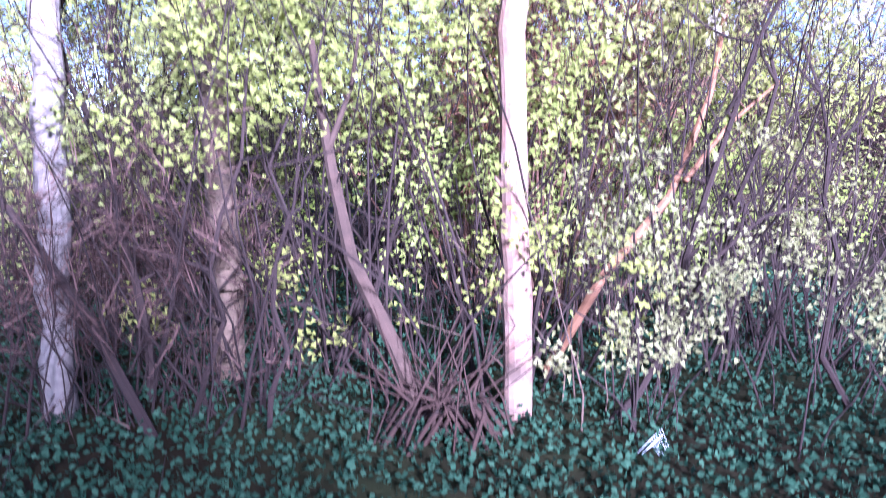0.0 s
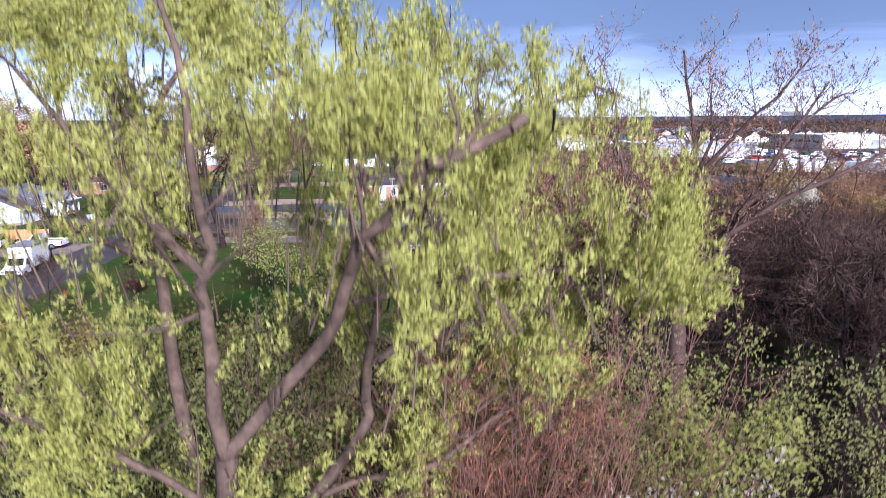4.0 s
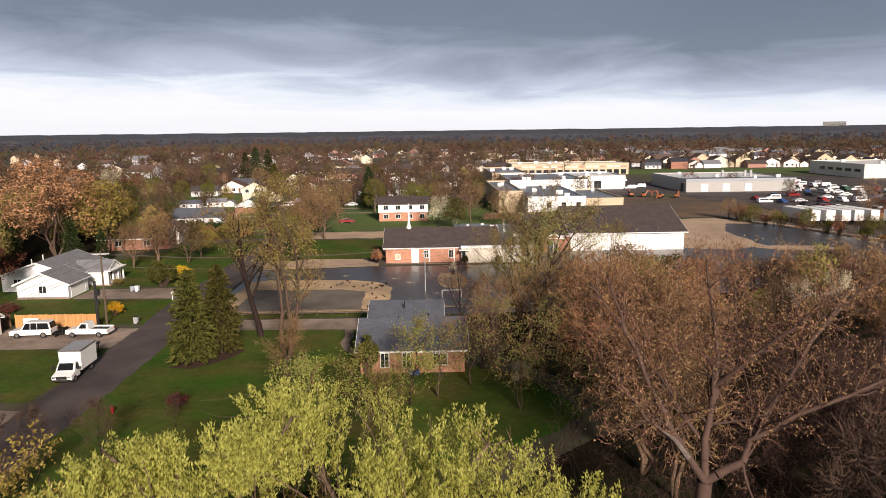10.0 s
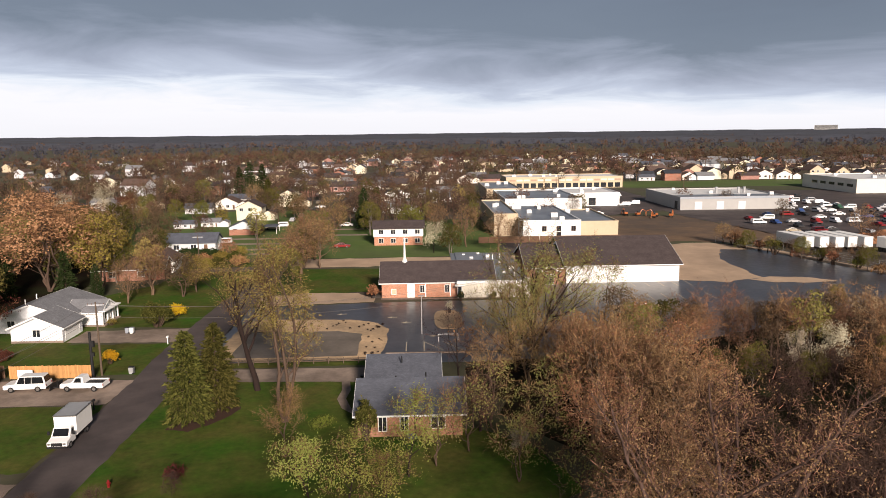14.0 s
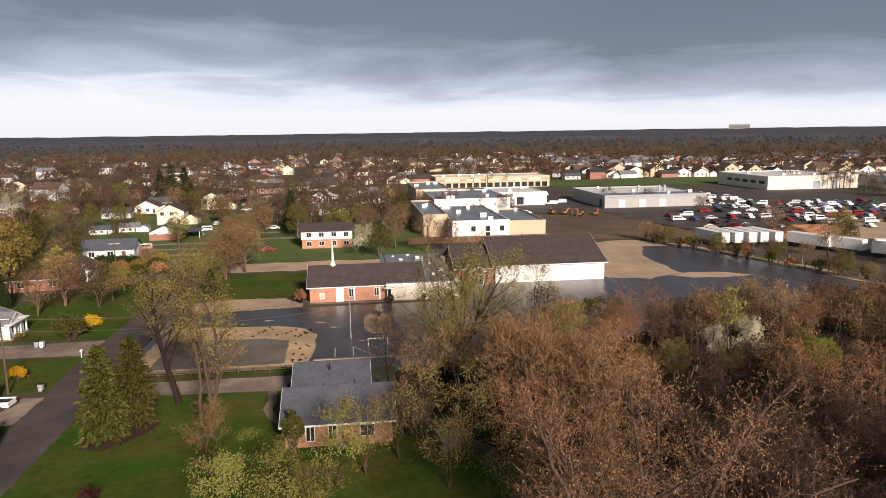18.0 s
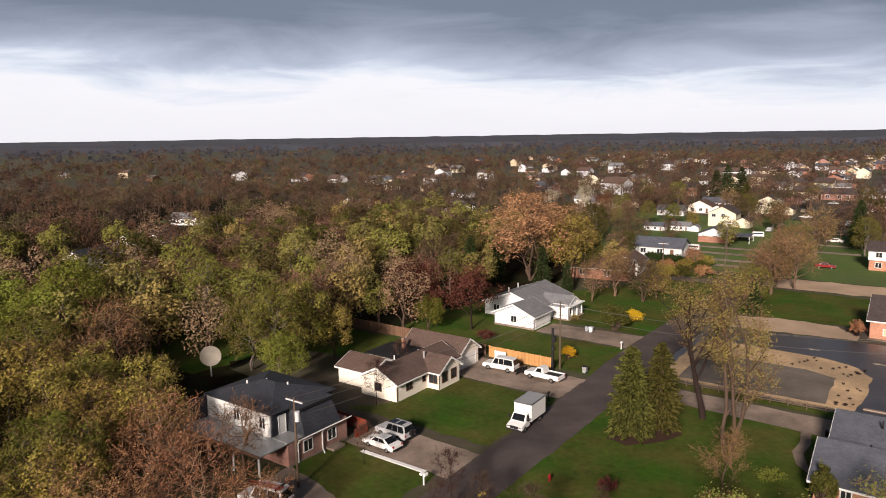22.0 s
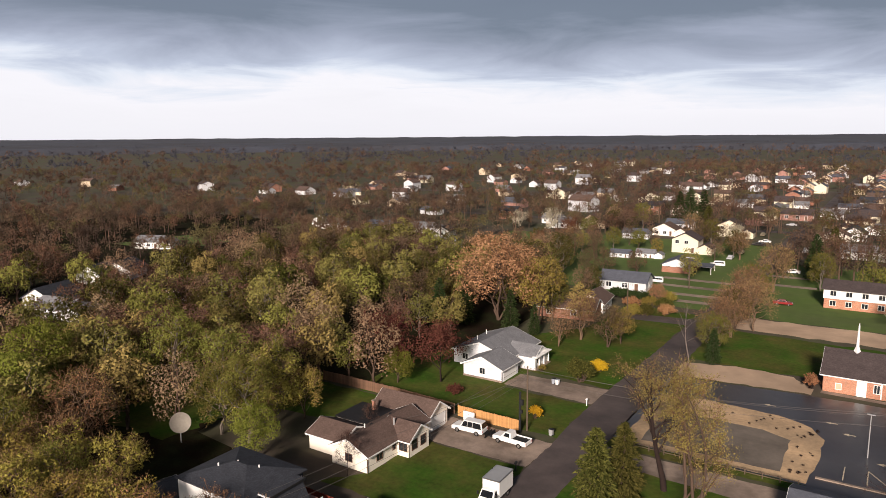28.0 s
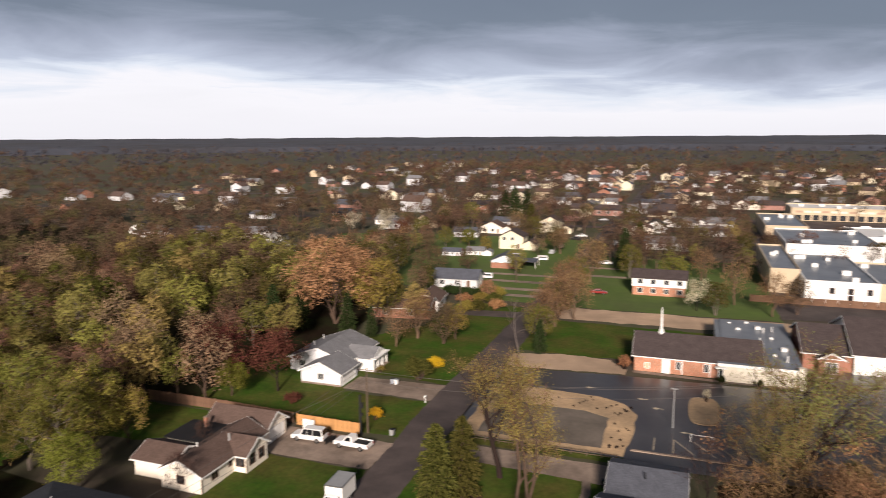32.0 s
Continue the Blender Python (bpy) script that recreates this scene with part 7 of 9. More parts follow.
b = thing("window_well", pose(-0.2, 70.0, 0), "blue plastic tub by the brick wall", "tub")
part("tub", prism([(-0.5, 0.0), (-0.6, 0.45), (0.6, 0.45), (0.5, 0.0)], 0.6, bevel=0.03), CAR["blue"], b)
b = thing("fire_hydrant", pose(-28.0, 61.0, 0), "red fire hydrant on the verge", "hydrant")
part("barrel", tube([(0, 0, 0), (0, 0, 0.55), (0, 0, 0.7), (0, 0, 0.78)], [0.13, 0.12, 0.1, 0.03], 10), CAR["red"], b)
part("nozzle", tube([(-0.2, 0, 0.45), (0.2, 0, 0.45)], [0.06, 0.06], 8), CAR["red"], b)
# young shrubs dotted over the gravel bed
sr = random.Random(3)
tm0, me0 = bush(77, 0.28, 0.35, M["barkdark"], M["barkdark"], n=60, leaf_len=0.12, leaf_w=0.06, per=2, stems=8)
for k in range(40):
    if k < 22:
        x, y = sr.uniform(-8.2, -5.2), sr.uniform(98, 115)
    else:
        x, y = sr.uniform(-24, -7), sr.uniform(112.4, 117.6)
    t = thing("shrub", pose(x, y, 0.05, 0, 0, sr.uniform(0, 360)), "small dark newly planted shrub in gravel", "shrub", "shrubs in the gravel bed")
    t.scale = (sr.uniform(0.55, 0.9),) * 3
    for nm, mm in (("stem_cluster", tm0), ("foliage", me0)):
        o = new(nm, mm)
        o.parent = t
        o["kind"] = "stuff"

# tree kinds, each built a few times over and then set down again
BT = {}
BT["bare"] = [lobe_tree(100 + k, 12.5 + k, 5.8, 0.24, M["barktan"], twig=M["twig"], per_lobe=18, twig_len=2.0, twig_w=0.105, bud=M["budtan"], bud_len=0.2, side=2, lobes=20, base=0.12, forks=2 + k % 2) for k in range(4)]
BT["red"] = [lobe_tree(120 + k, 12 + k, 6.0, 0.24, M["barktan"], twig=M["twigred"], per_lobe=20, twig_len=1.8, twig_w=0.075, bud=M["leafrust"], bud_len=0.18, side=2, lobes=20, base=0.12, forks=3) for k in range(3)]
# bare trees for the shaded side, in the twig colour darkened for shade
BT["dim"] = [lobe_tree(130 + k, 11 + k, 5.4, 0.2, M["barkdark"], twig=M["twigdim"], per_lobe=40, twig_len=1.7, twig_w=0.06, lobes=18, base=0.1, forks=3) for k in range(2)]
BT["olive"] = [lobe_tree(140 + k, 12 + k, 5.2, 0.22, M["barkgrey"], M["leafolive"], n=11000, leaf_len=0.24, leaf_w=0.19, twig=M["twig"], per_lobe=14, twig_len=1.7, twig_w=0.05, lobes=18, base=0.12, gaps=-0.1, forks=1 + k % 2, side=1) for k in range(4)]
BT["green"] = [lobe_tree(160 + k, 11 + k, 5.0, 0.2, M["bark"], M["leafgreen"], n=13000, leaf_len=0.24, leaf_w=0.2, twig=M["twig"], per_lobe=8, twig_len=1.5, twig_w=0.05, lobes=18, base=0.1, gaps=-0.3, side=1) for k in range(3)]
BT["gold"] = [lobe_tree(180 + k, 11 + k, 4.6, 0.19, M["bark"], M["leafgold"], n=6000, leaf_len=0.29, leaf_w=0.23, twig=M["twig"], per_lobe=26, twig_len=1.6, twig_w=0.05, lobes=18, base=0.12, gaps=-0.12, side=1) for k in range(3)]
BT["rust"] = [lobe_tree(200 + k, 14 + k, 6.2, 0.15, M["bark"], M["leaforange"], n=12500, leaf_len=0.26, leaf_w=0.19, twig=M["twigred"], per_lobe=36, twig_len=1.8, twig_w=0.06, lobes=22, base=0.14, gaps=-0.12, forks=5, side=1) for k in range(2)]
BT["maroon"] = [broad_tree(220, 7.5, 4.0, 0.16, M["barkdark"], M["leafmaroon"], per=8, leaf_len=0.26, leaf_w=0.17, jitter=0.4, twig=M["twigred"], twig_len=0.7, twig_w=0.03, twig_per=2, limbs=12, subs=8, twigs=4, clear=0.2)]
BT["blossom"] = [broad_tree(230 + k, 7.0, 3.0, 0.14, M["barkdark"], M["petal"], per=7, leaf_len=0.24, leaf_w=0.17, jitter=0.35, twig=M["twig"], twig_len=0.6, twig_w=0.03, twig_per=1, limbs=12, subs=7, twigs=4) for k in range(2)]
BT["spruce"] = [spruce(240, 10.6, 3.3, M["needle"], M["bark"], tiers=24, arms=10, first=0.12), spruce(241, 13, 3.0, M["needledark"], M["bark"])]
BT["lime"] = [broad_tree(260 + k, 9 + k, 4.2, 0.16, M["barkdark"], M["leafbright"], per=5, leaf_len=0.24, leaf_w=0.16, jitter=0.4, twig=M["twig"], twig_len=0.9, twig_w=0.04, twig_per=2, limbs=13, subs=8, twigs=4, clear=0.2) for k in range(2)]
BT["thin"] = [lobe_tree(280 + k, 10 + k, 4.4, 0.12, M["bark"], M["leafpale"], n=1500, leaf_len=0.24, leaf_w=0.19, twig=M["twig"], per_lobe=18, twig_len=1.6, twig_w=0.06, lobes=13, base=0.15, gaps=-0.05, forks=2, side=2) for k in range(2)]
BT["slim"] = [lobe_tree(290 + k, 10.5 + k, 2.3, 0.08, M["barktan"], twig=M["twigred"], per_lobe=13, twig_len=1.7, twig_w=0.05, lobes=13, base=0.25, forks=2, spread=0.7) for k in range(2)]
FT = {}
for kind, twig, bark, hh, rr in (("bare", M["twig"], M["bark"], 12.5, 5.4), ("red", M["twigred"], M["bark"], 12, 5.6), ("olive", M["twig"], M["barkgrey"], 12.5, 5.2), ("green", M["twig"], M["bark"], 11.5, 5.2), ("gold", M["twig"], M["bark"], 11.5, 4.8)):
    bare = kind in ("bare", "red")
    FT[kind] = [lobe_tree(500 + k, hh + k, rr, 0.24, bark, TONES[kind][k], n=2000 if bare else 2200, leaf_len=0.42 if bare else 0.5, leaf_w=0.3 if bare else 0.4, twig=twig, per_lobe=8 if bare else 4, twig_len=2.0, twig_w=0.1, lobes=14, base=0.12, gaps=-0.2 if bare else -0.25, side=0) for k in range(3)]
WORDS = dict(slim="slender bare tree with pinkish-brown twigs", thin="slender tree in sparse yellow-green leaf", dim="dark bare tree with purple-brown twigs", bare="bare brown tree with swelling buds", red="spreading bare tree with reddish twigs", olive="tall tree in olive-yellow bud", green="tree in fresh green leaf", gold="tree covered in golden buds",
             rust="large tree with rust-orange buds", maroon="small tree with maroon leaves", blossom="small tree white with blossom", lime="small tree in bright yellow-green leaf", spruce="dark green spruce with drooping boughs")
PLACED = []
FARWOOD = []


def set_tree(kind, x, y, size=1.0, which=0, turn=0.0, label="", group="", tall=1.0):
    if kind in FT and (math.hypot(x, y) > 106 or group == "south wood") and not label:
        FARWOOD.append((kind, x, y, size, radians(turn), which))
        PLACED.append((x, y, 4.5 * size))
        return None
    tm, cr_ = BT[kind][which % len(BT[kind])]
    t = tree_thing("spruce" if kind == "spruce" else "tree", tm, cr_, pose(x, y, -0.05, 0, 0, turn), label or WORDS[kind], "tree", group)
    t.scale = (size, size, size * tall)
    PLACED.append((x, y, 4.5 * size))
    return t


tr_ = random.Random(21)
# the trees one can name
for kind, x, y, s, w, tall, lab in (
        ("spruce", -25.2, 75.3, 0.9, 0, 1.12, "bushy olive-green spruce on the front lawn"), ("spruce", -23.0, 78.7, 0.85, 0, 1.18, "second olive-green spruce on the front lawn"),
        ("rust", -77, 146, 2.0, 0, 0.78, "big rust-orange tree behind the white house"), ("gold", -66.9, 148.3, 1.45, 0, 1.1, "pale golden tree beside the rust-orange one"),
        ("spruce", -70, 139, 0.75, 1, 1.0, ""), ("spruce", -82, 139, 0.8, 1, 1.0, ""), ("spruce", -86, 134, 0.9, 1, 1.0, ""), ("spruce", -64, 139, 0.55, 1, 1.0, ""),
        ("maroon", -65.2, 103, 1.5, 0, 1.0, "small maroon tree on the north lawn"), ("maroon", -75.5, 102, 1.45, 0, 1.05, "maroon tree at the wood's edge"),
        ("green", -71.5, 98.5, 0.62, 0, 1.0, "small yellow-green tree by the fence"), ("green", -81, 96, 0.7, 1, 1.0, ""), ("olive", -81.5, 78.5, 1.0, 2, 0.95, "olive-gold tree behind the tan house"), ("gold", -78.5, 70.5, 0.85, 1, 1.0, "golden-green tree behind the tan house"), ("olive", -88, 73.5, 1.15, 0, 1.0, "olive tree behind the tan house"), ("gold", -74.2, 77.6, 0.75, 2, 0.95, "golden-olive tree against the tan house"), ("gold", -76.5, 73.5, 1.12, 1, 0.95, "golden-olive tree behind the tan house"), ("olive", -74.5, 66.5, 1.0, 3, 1.0, "olive-green tree behind the tan house"), ("green", -69.5, 63.2, 0.7, 2, 1.0, "small green tree between two houses"), ("olive", -80.5, 66.5, 0.95, 1, 0.95, "olive-green tree beside the satellite dish"), ("green", -104, 48, 1.25, 1, 1.0, "bright green tree in the west wood"), ("green", -113, 57, 1.3, 2, 1.0, "bright green tree in the west wood"), ("green", -121, 49, 1.3, 0, 1.0, "bright green tree in the west wood"), ("green", -98, 40, 1.1, 2, 1.0, "bright green tree in the west wood"), ("green", -128, 88, 1.2, 1, 1.0, ""), ("green", -122, 120, 1.25, 0, 1.0, ""), ("green", -105, 128, 1.1, 2, 1.0, ""), ("gold", -84, 38, 1.1, 0, 1.0, "golden tree at the wood's edge"), ("green", -90, 30, 1.1, 2, 1.0, "bright green tree at the wood's edge"), ("gold", -78, 28, 1.0, 1, 1.0, "golden tree at the wood's edge"),
        ("olive", -82.5, 76, 0.95, 0, 1.0, ""), ("olive", -102.5, 74.5, 1.15, 1, 1.05, "tall pale-limbed tree over the glade"), ("olive", -109, 66, 1.0, 2, 1.0, ""),
        ("maroon", -110, 265, 1.4, 0, 1.0, "dark red tree in the gardens"), ("blossom", -127, 285, 1.5, 0, 1.1, ""), ("blossom", -146, 292, 1.3, 1, 1.0, ""), ("blossom", 4.6, 186, 1.15, 0, 1.0, "white blossoming tree by the dirt track"),
        ("blossom", 54.5, 86, 0.72, 0, 1.35, "white blossoming tree in the bare wood"), ("blossom", 50.2, 87, 0.58, 1, 1.35, "white blossoming tree in the bare wood"), ("green", 61, 80, 0.55, 0, 1.0, "green tree among the dark brush"), ("gold", 73, 116, 0.4, 1, 1.2, "slender golden tree on the lot's edge"), ("blossom", 10.5, 66, 0.35, 0, 1.0, "small white blossoming tree under the wood"), ("blossom", 22, 58, 0.3, 1, 1.0, "small white blossoming tree under the wood"), ("blossom", -52, 296, 1.1, 1, 1.0, ""), ("green", -82, 268, 0.65, 2, 1.0, "yellow-green tree in a garden"),
        ("gold", -58, 151, 0.8, 2, 1.0, ""), ("bare", -55.5, 45.2, 0.6, 1, 1.0, "slender bare tree with buds before the dark-roofed house"), ("bare", -60, 41, 0.55, 2, 1.0, "slender bare tree with buds before the dark-roofed house"), ("red", -52, 33, 0.8, 0, 1.0, "bare red-brown tree before the dark-roofed house"), ("red", -57, 37, 0.85, 1, 1.0, "bare red-brown tree before the dark-roofed house"), ("red", -47.5, 34.5, 0.75, 2, 1.0, "bare red-brown tree before the dark-roofed house"), ("red", -43.5, 37, 0.62, 0, 1.0, "bare red-brown tree by the drive"), ("gold", -62, 33, 0.85, 0, 1.0, "golden budding tree at the wood's edge"), ("gold", -68, 36, 0.9, 1, 1.0, "golden budding tree at the wood's edge"), ("gold", -56, 27, 0.8, 2, 1.0, "golden budding tree at the wood's edge"), ("gold", -75, 47, 0.85, 0, 1.0, "golden budding tree at the wood's edge"), ("bare", -47, 139, 0.75, 0, 1.0, ""), ("bare", -27.6, 152, 0.85, 1, 1.0, "bare brown tree at the roadside"), ("bare", -26.8, 160, 0.9, 2, 1.0, "bare brown tree at the roadside"), ("gold", -27.5, 168, 0.85, 0, 1.0, ""),
        ("bare", -26.5, 178, 0.9, 3, 1.0, "bare brown tree at the roadside"), ("olive", -27, 144, 0.75, 1, 1.0, "budding olive tree at the roadside"), ("spruce", -26, 139.5, 0.55, 1, 1.0, "small dark conifer at the roadside"), ("olive", 9, 183, 0.7, 3, 1.0, ""), ("green", -2, 214, 0.9, 1, 1.0, ""), ("spruce", -18, 236, 1.1, 1, 1.0, "tall dark green conifer"), ("spruce", -82, 345, 1.5, 1, 1.0, "tall dark green conifer"), ("spruce", -77, 350, 1.4, 1, 1.0, "tall dark green conifer"), ("spruce", -88, 349, 1.3, 1, 1.0, "tall dark green conifer"),
        ("lime", -0.4, 61.5, 0.8, 1, 1.0, "budding yellow-green tree before the brick house"), ("lime", -8.8, 56, 0.75, 0, 1.0, "small yellow-green tree on the lawn"), ("lime", -5.4, 55.5, 0.7, 1, 1.0, "small yellow-green tree on the lawn"), ("lime", -1.9, 53, 0.66, 0, 1.0, "small yellow-green tree on the lawn"), ("thin", 5.6, 66.5, 0.78, 0, 1.05, "thin yellow-green tree at the house corner"), ("thin", 2.2, 63.5, 0.72, 1, 1.05, "thin yellow-green tree before the brick house"), ("thin", 9.8, 60, 0.7, 0, 1.0, ""), ("thin", 12.6, 65.5, 0.75, 1, 1.0, ""), ("thin", 14.5, 56, 0.7, 0, 1.0, ""), ("thin", 8.4, 72, 0.8, 1, 1.0, ""), ("thin", 16, 73, 0.9, 0, 1.0, ""),
        ("bare", 9.5, 84, 0.6, 0, 1.0, "bare tree behind the brick house"), ("dim", 7.2, 71.2, 0.6, 0, 1.05, "dark bare tree over the brick house's roof"), ("bare", 22, 186, 0.8, 2, 1.0, "bare tree before the blocks"), ("bare", 28, 190, 0.75, 3, 1.0, "")):
    set_tree(kind, x, y, s, w, tr_.uniform(0, 360), lab, "", tall)
# front-yard trees with their own shape
tm, cr_ = broad_tree(301, 19.5, 7.8, 0.44, M["barkdark"], M["budolive"], per=6, leaf_len=0.17, leaf_w=0.12, jitter=0.3, twig=M["twig"], twig_len=1.1, twig_w=0.045, twig_per=1, limbs=14, subs=10, twigs=6, clear=0.3, rise=1.5, sides=6)
tree_thing("tree", tm, cr_, pose(-19.9, 85.2, -0.05, 0, 0, 30), "dark-trunked tree with golden buds by the drive").scale = (0.95, 0.95, 0.95)
tm, cr_ = broad_tree(302, 21.5, 5.8, 0.34, M["bark"], M["budolive"], per=7, leaf_len=0.17, leaf_w=0.12, jitter=0.3, twig=M["twig"], twig_len=1.1, twig_w=0.045, twig_per=1, limbs=20, subs=10, twigs=6, clear=0.22, rise=2.0, forks=3, sides=6)
tree_thing("tree", tm, cr_, pose(-14.6, 75.2, -0.05), "tall many-stemmed tree with golden buds on the lawn")
PLACED += [(-19.9, 85.2, 7), (-14.6, 75.2, 7)]
tm, cr_ = broad_tree(308, 9.5, 4.4, 0.16, M["barkdark"], None, per=0, twig=M["twigdim"], twig_len=0.9, twig_w=0.04, twig_per=1, limbs=13, subs=7, twigs=5, clear=0.25, rise=1.2)
tree_thing("tree", tm, cr_, pose(5.6, 84.5, -0.05, 0, 0, 70), "bare dark-limbed tree beside the brick house")
tm, cr_ = broad_tree(303, 7.5, 2.6, 0.09, M["bark"], M["leafgold"], per=1, leaf_len=0.12, leaf_w=0.08, twig=M["twig"], twig_len=0.8, twig_w=0.02, twig_per=3, limbs=14, subs=7, twigs=5, clear=0.2, rise=1.6)
tree_thing("tree", tm, cr_, pose(-12.8, 66.2, -0.05), "slender bare young tree on the lawn")
tm, cr_ = broad_tree(304, 6.0, 2.2, 0.07, M["barkdark"], None, per=0, twig=M["twigdim"], twig_len=0.7, twig_w=0.02, twig_per=3, limbs=12, subs=7, twigs=5, clear=0.3)
for x, y, s in ((-29.4, 50.6, 0.8), (-30.6, 46.6, 0.9), (-23.6, 49.5, 0.95), (-55.8, 66.6, 1.0), (-45.8, 53.2, 0.75), (-33.2, 51.5, 0.9), (-21, 57.5, 0.5), (-61, 78, 0.8)):
    t = tree_thing("tree", tm, cr_, pose(x, y, -0.05, 0, 0, x * 40), "small bare tree with fine twigs")
    t.scale = (s, s, s)
# big budding tree over the car park
tm, cr_ = broad_tree(305, 13.5, 9.6, 0.4, M["barkdark"], M["leafpale"], per=4, leaf_len=0.26, leaf_w=0.17, jitter=0.5, twig=M["twig"], twig_len=1.1, twig_w=0.045, twig_per=2, limbs=30, subs=10, twigs=6, clear=0.12, rise=0.9, forks=5, sides=4)
tree_thing("tree", tm, cr_, pose(17.5, 99, -0.05), "broad dark-limbed tree in yellow bud by the car park")
t2 = tree_thing("tree", tm, cr_, pose(13.8, 90.5, -0.05, 0, 0, 140), "dark-limbed tree in yellow bud behind the brick house")
t2.scale = (0.66, 0.66, 0.78)
tm, cr_ = broad_tree(306, 9.5, 4.6, 0.15, M["barkdark"], M["leafgreen"], per=2, leaf_len=0.24, leaf_w=0.16, jitter=0.4, twig=M["twig"], twig_len=0.9, twig_w=0.03, twig_per=2, limbs=14, subs=8, twigs=5, clear=0.25, forks=2)
tree_thing("tree", tm, cr_, pose(33, 118, -0.05), "young green tree before the hall")
PLACED += [(17.5, 99, 14), (13.8, 90.5, 9), (33, 118, 5)]
# bare sycamore with white limbs at the road
tm, cr_ = broad_tree(307, 13, 4.5, 0.2, M["pale"], None, per=0, twig=M["twig"], twig_len=0.7, twig_w=0.025, twig_per=1, limbs=9, subs=5, twigs=3, clear=0.4)
tree_thing("tree", tm, cr_, pose(-29.0, 133, -0.05), "white-limbed bare sycamore at the roadside")
# shrubs
put_bush(401, -43.8, 116.4, 2.2, 4.4, M["needle"], M["bark"], "rounded dark green evergreen bush", n=2600, leaf_len=0.3, leaf_w=0.16)
put_bush(402, -43.0, 123.5, 1.7, 2.0, M["yellow"], M["bark"], "bright yellow flowering forsythia", "forsythia", n=700, leaf_len=0.22, leaf_w=0.14)
put_bush(403, -43.4, 97.0, 1.2, 1.9, M["yellow"], M["bark"], "yellow flowering forsythia by the pole", "forsythia", n=500, leaf_len=0.2, leaf_w=0.13)
put_bush(404, -60, 99.5, 1.5, 1.3, M["leafmaroon"], M["barkdark"], "low maroon shrub on the lawn", n=500, leaf_len=0.2, leaf_w=0.13)
put_bush(405, -52.2, 118.0, 0.8, 1.3, M["leafgold"], M["bark"], "small golden shrub by the porch", n=260)
put_bush(406, -8.6, 134.5, 1.3, 2.6, M["leafrust"], M["barkdark"], "red-brown shrub at the church corner", n=500, leaf_len=0.2, leaf_w=0.13)
put_bush(407, -10, 73.5, 1.4, 0.9, M["leafgreen"], M["bark"], "low green shrub by the path", n=300)
put_bush(408, -22.4, 62.3, 1.0, 1.4, M["leafmaroon"], M["barkdark"], "small brown shrub on the lawn", n=300)
put_bush(409, -5.0, 69.6, 1.0, 4.6, M["needle"], M["bark"], "tall narrow green arborvitae by the brick wall", "arborvitae", n=1200, leaf_len=0.3, leaf_w=0.14)
put_bush(410, 8.6, 130.6, 0.6, 2.2, M["needledark"], M["bark"], "narrow dark evergreen by the church door", "arborvitae", n=400, leaf_len=0.2)
put_bush(411, 15, 130.7, 0.5, 2.0, M["needledark"], M["bark"], "narrow dark evergreen by the white wing", "arborvitae", n=400, leaf_len=0.2)
put_bush(412, 6.0, 121.5, 0.8, 2.4, M["petal"], M["bark"], "slender pale blossoming sapling on the island", "sapling", n=240, leaf_len=0.14)
for k, (x, y) in enumerate(((-51, 168), (-48.5, 169.5), (-54, 176), (-50, 178), (-46.5, 178.5), (-44, 172), (-47.5, 186))):
    put_bush(420 + k, x, y, 2.2, 2.4, (M["leafgold"], M["needle"], M["leafrust"])[k % 3], M["bark"], ("golden hedge shrub", "dark green hedge shrub", "rust-brown hedge shrub")[k % 3] + " beside the street", n=500, leaf_len=0.35, leaf_w=0.22)
for k, (x, y) in enumerate(((-61, 184), (-58.5, 183.6), (-56, 183.2), (-53.5, 182.6))):
    put_bush(430 + k, x, y, 2.0, 2.5, M["needledark"], M["barkdark"], "dense dark green hedge beside the lane", "hedge", n=1100, leaf_len=0.34, leaf_w=0.2)
put_bush(436, -52.4, 228, 2.4, 3.4, M["leafmaroon"], M["barkdark"], "dark red tree-like shrub before the brick house", n=700, leaf_len=0.3, leaf_w=0.2)
# hall border and small planting
for k in range(7):
    put_bush(440 + k, 36 + k * 2.7, 146.2, 0.6, 0.8, M["needledark"], M["barkdark"], "low dark shrub along the hall wall", n=120)

# growth along the wire fence
for k in range(26):
    u = k / 25
    x, y = 86.5 + 25 * u + tr_.uniform(-1.2, 1.8), 194 - 66 * u + tr_.uniform(-1, 1)
    if k % 2:
        put_bush(460 + k, x, y, tr_.uniform(1.6, 2.8), tr_.uniform(2.2, 4.2), (M["leafolive"], M["leafrust"])[k % 4 == 1], M["bark"], ("olive", "rust-brown")[k % 4 == 1] + " self-sown shrub along the wire fence", n=160, leaf_len=0.4, leaf_w=0.16)
    else:
        set_tree(("bare", "olive", "bare")[k % 3], x, y, tr_.uniform(0.3, 0.5), k, k * 50, "self-sown scrubby tree along the wire fence")
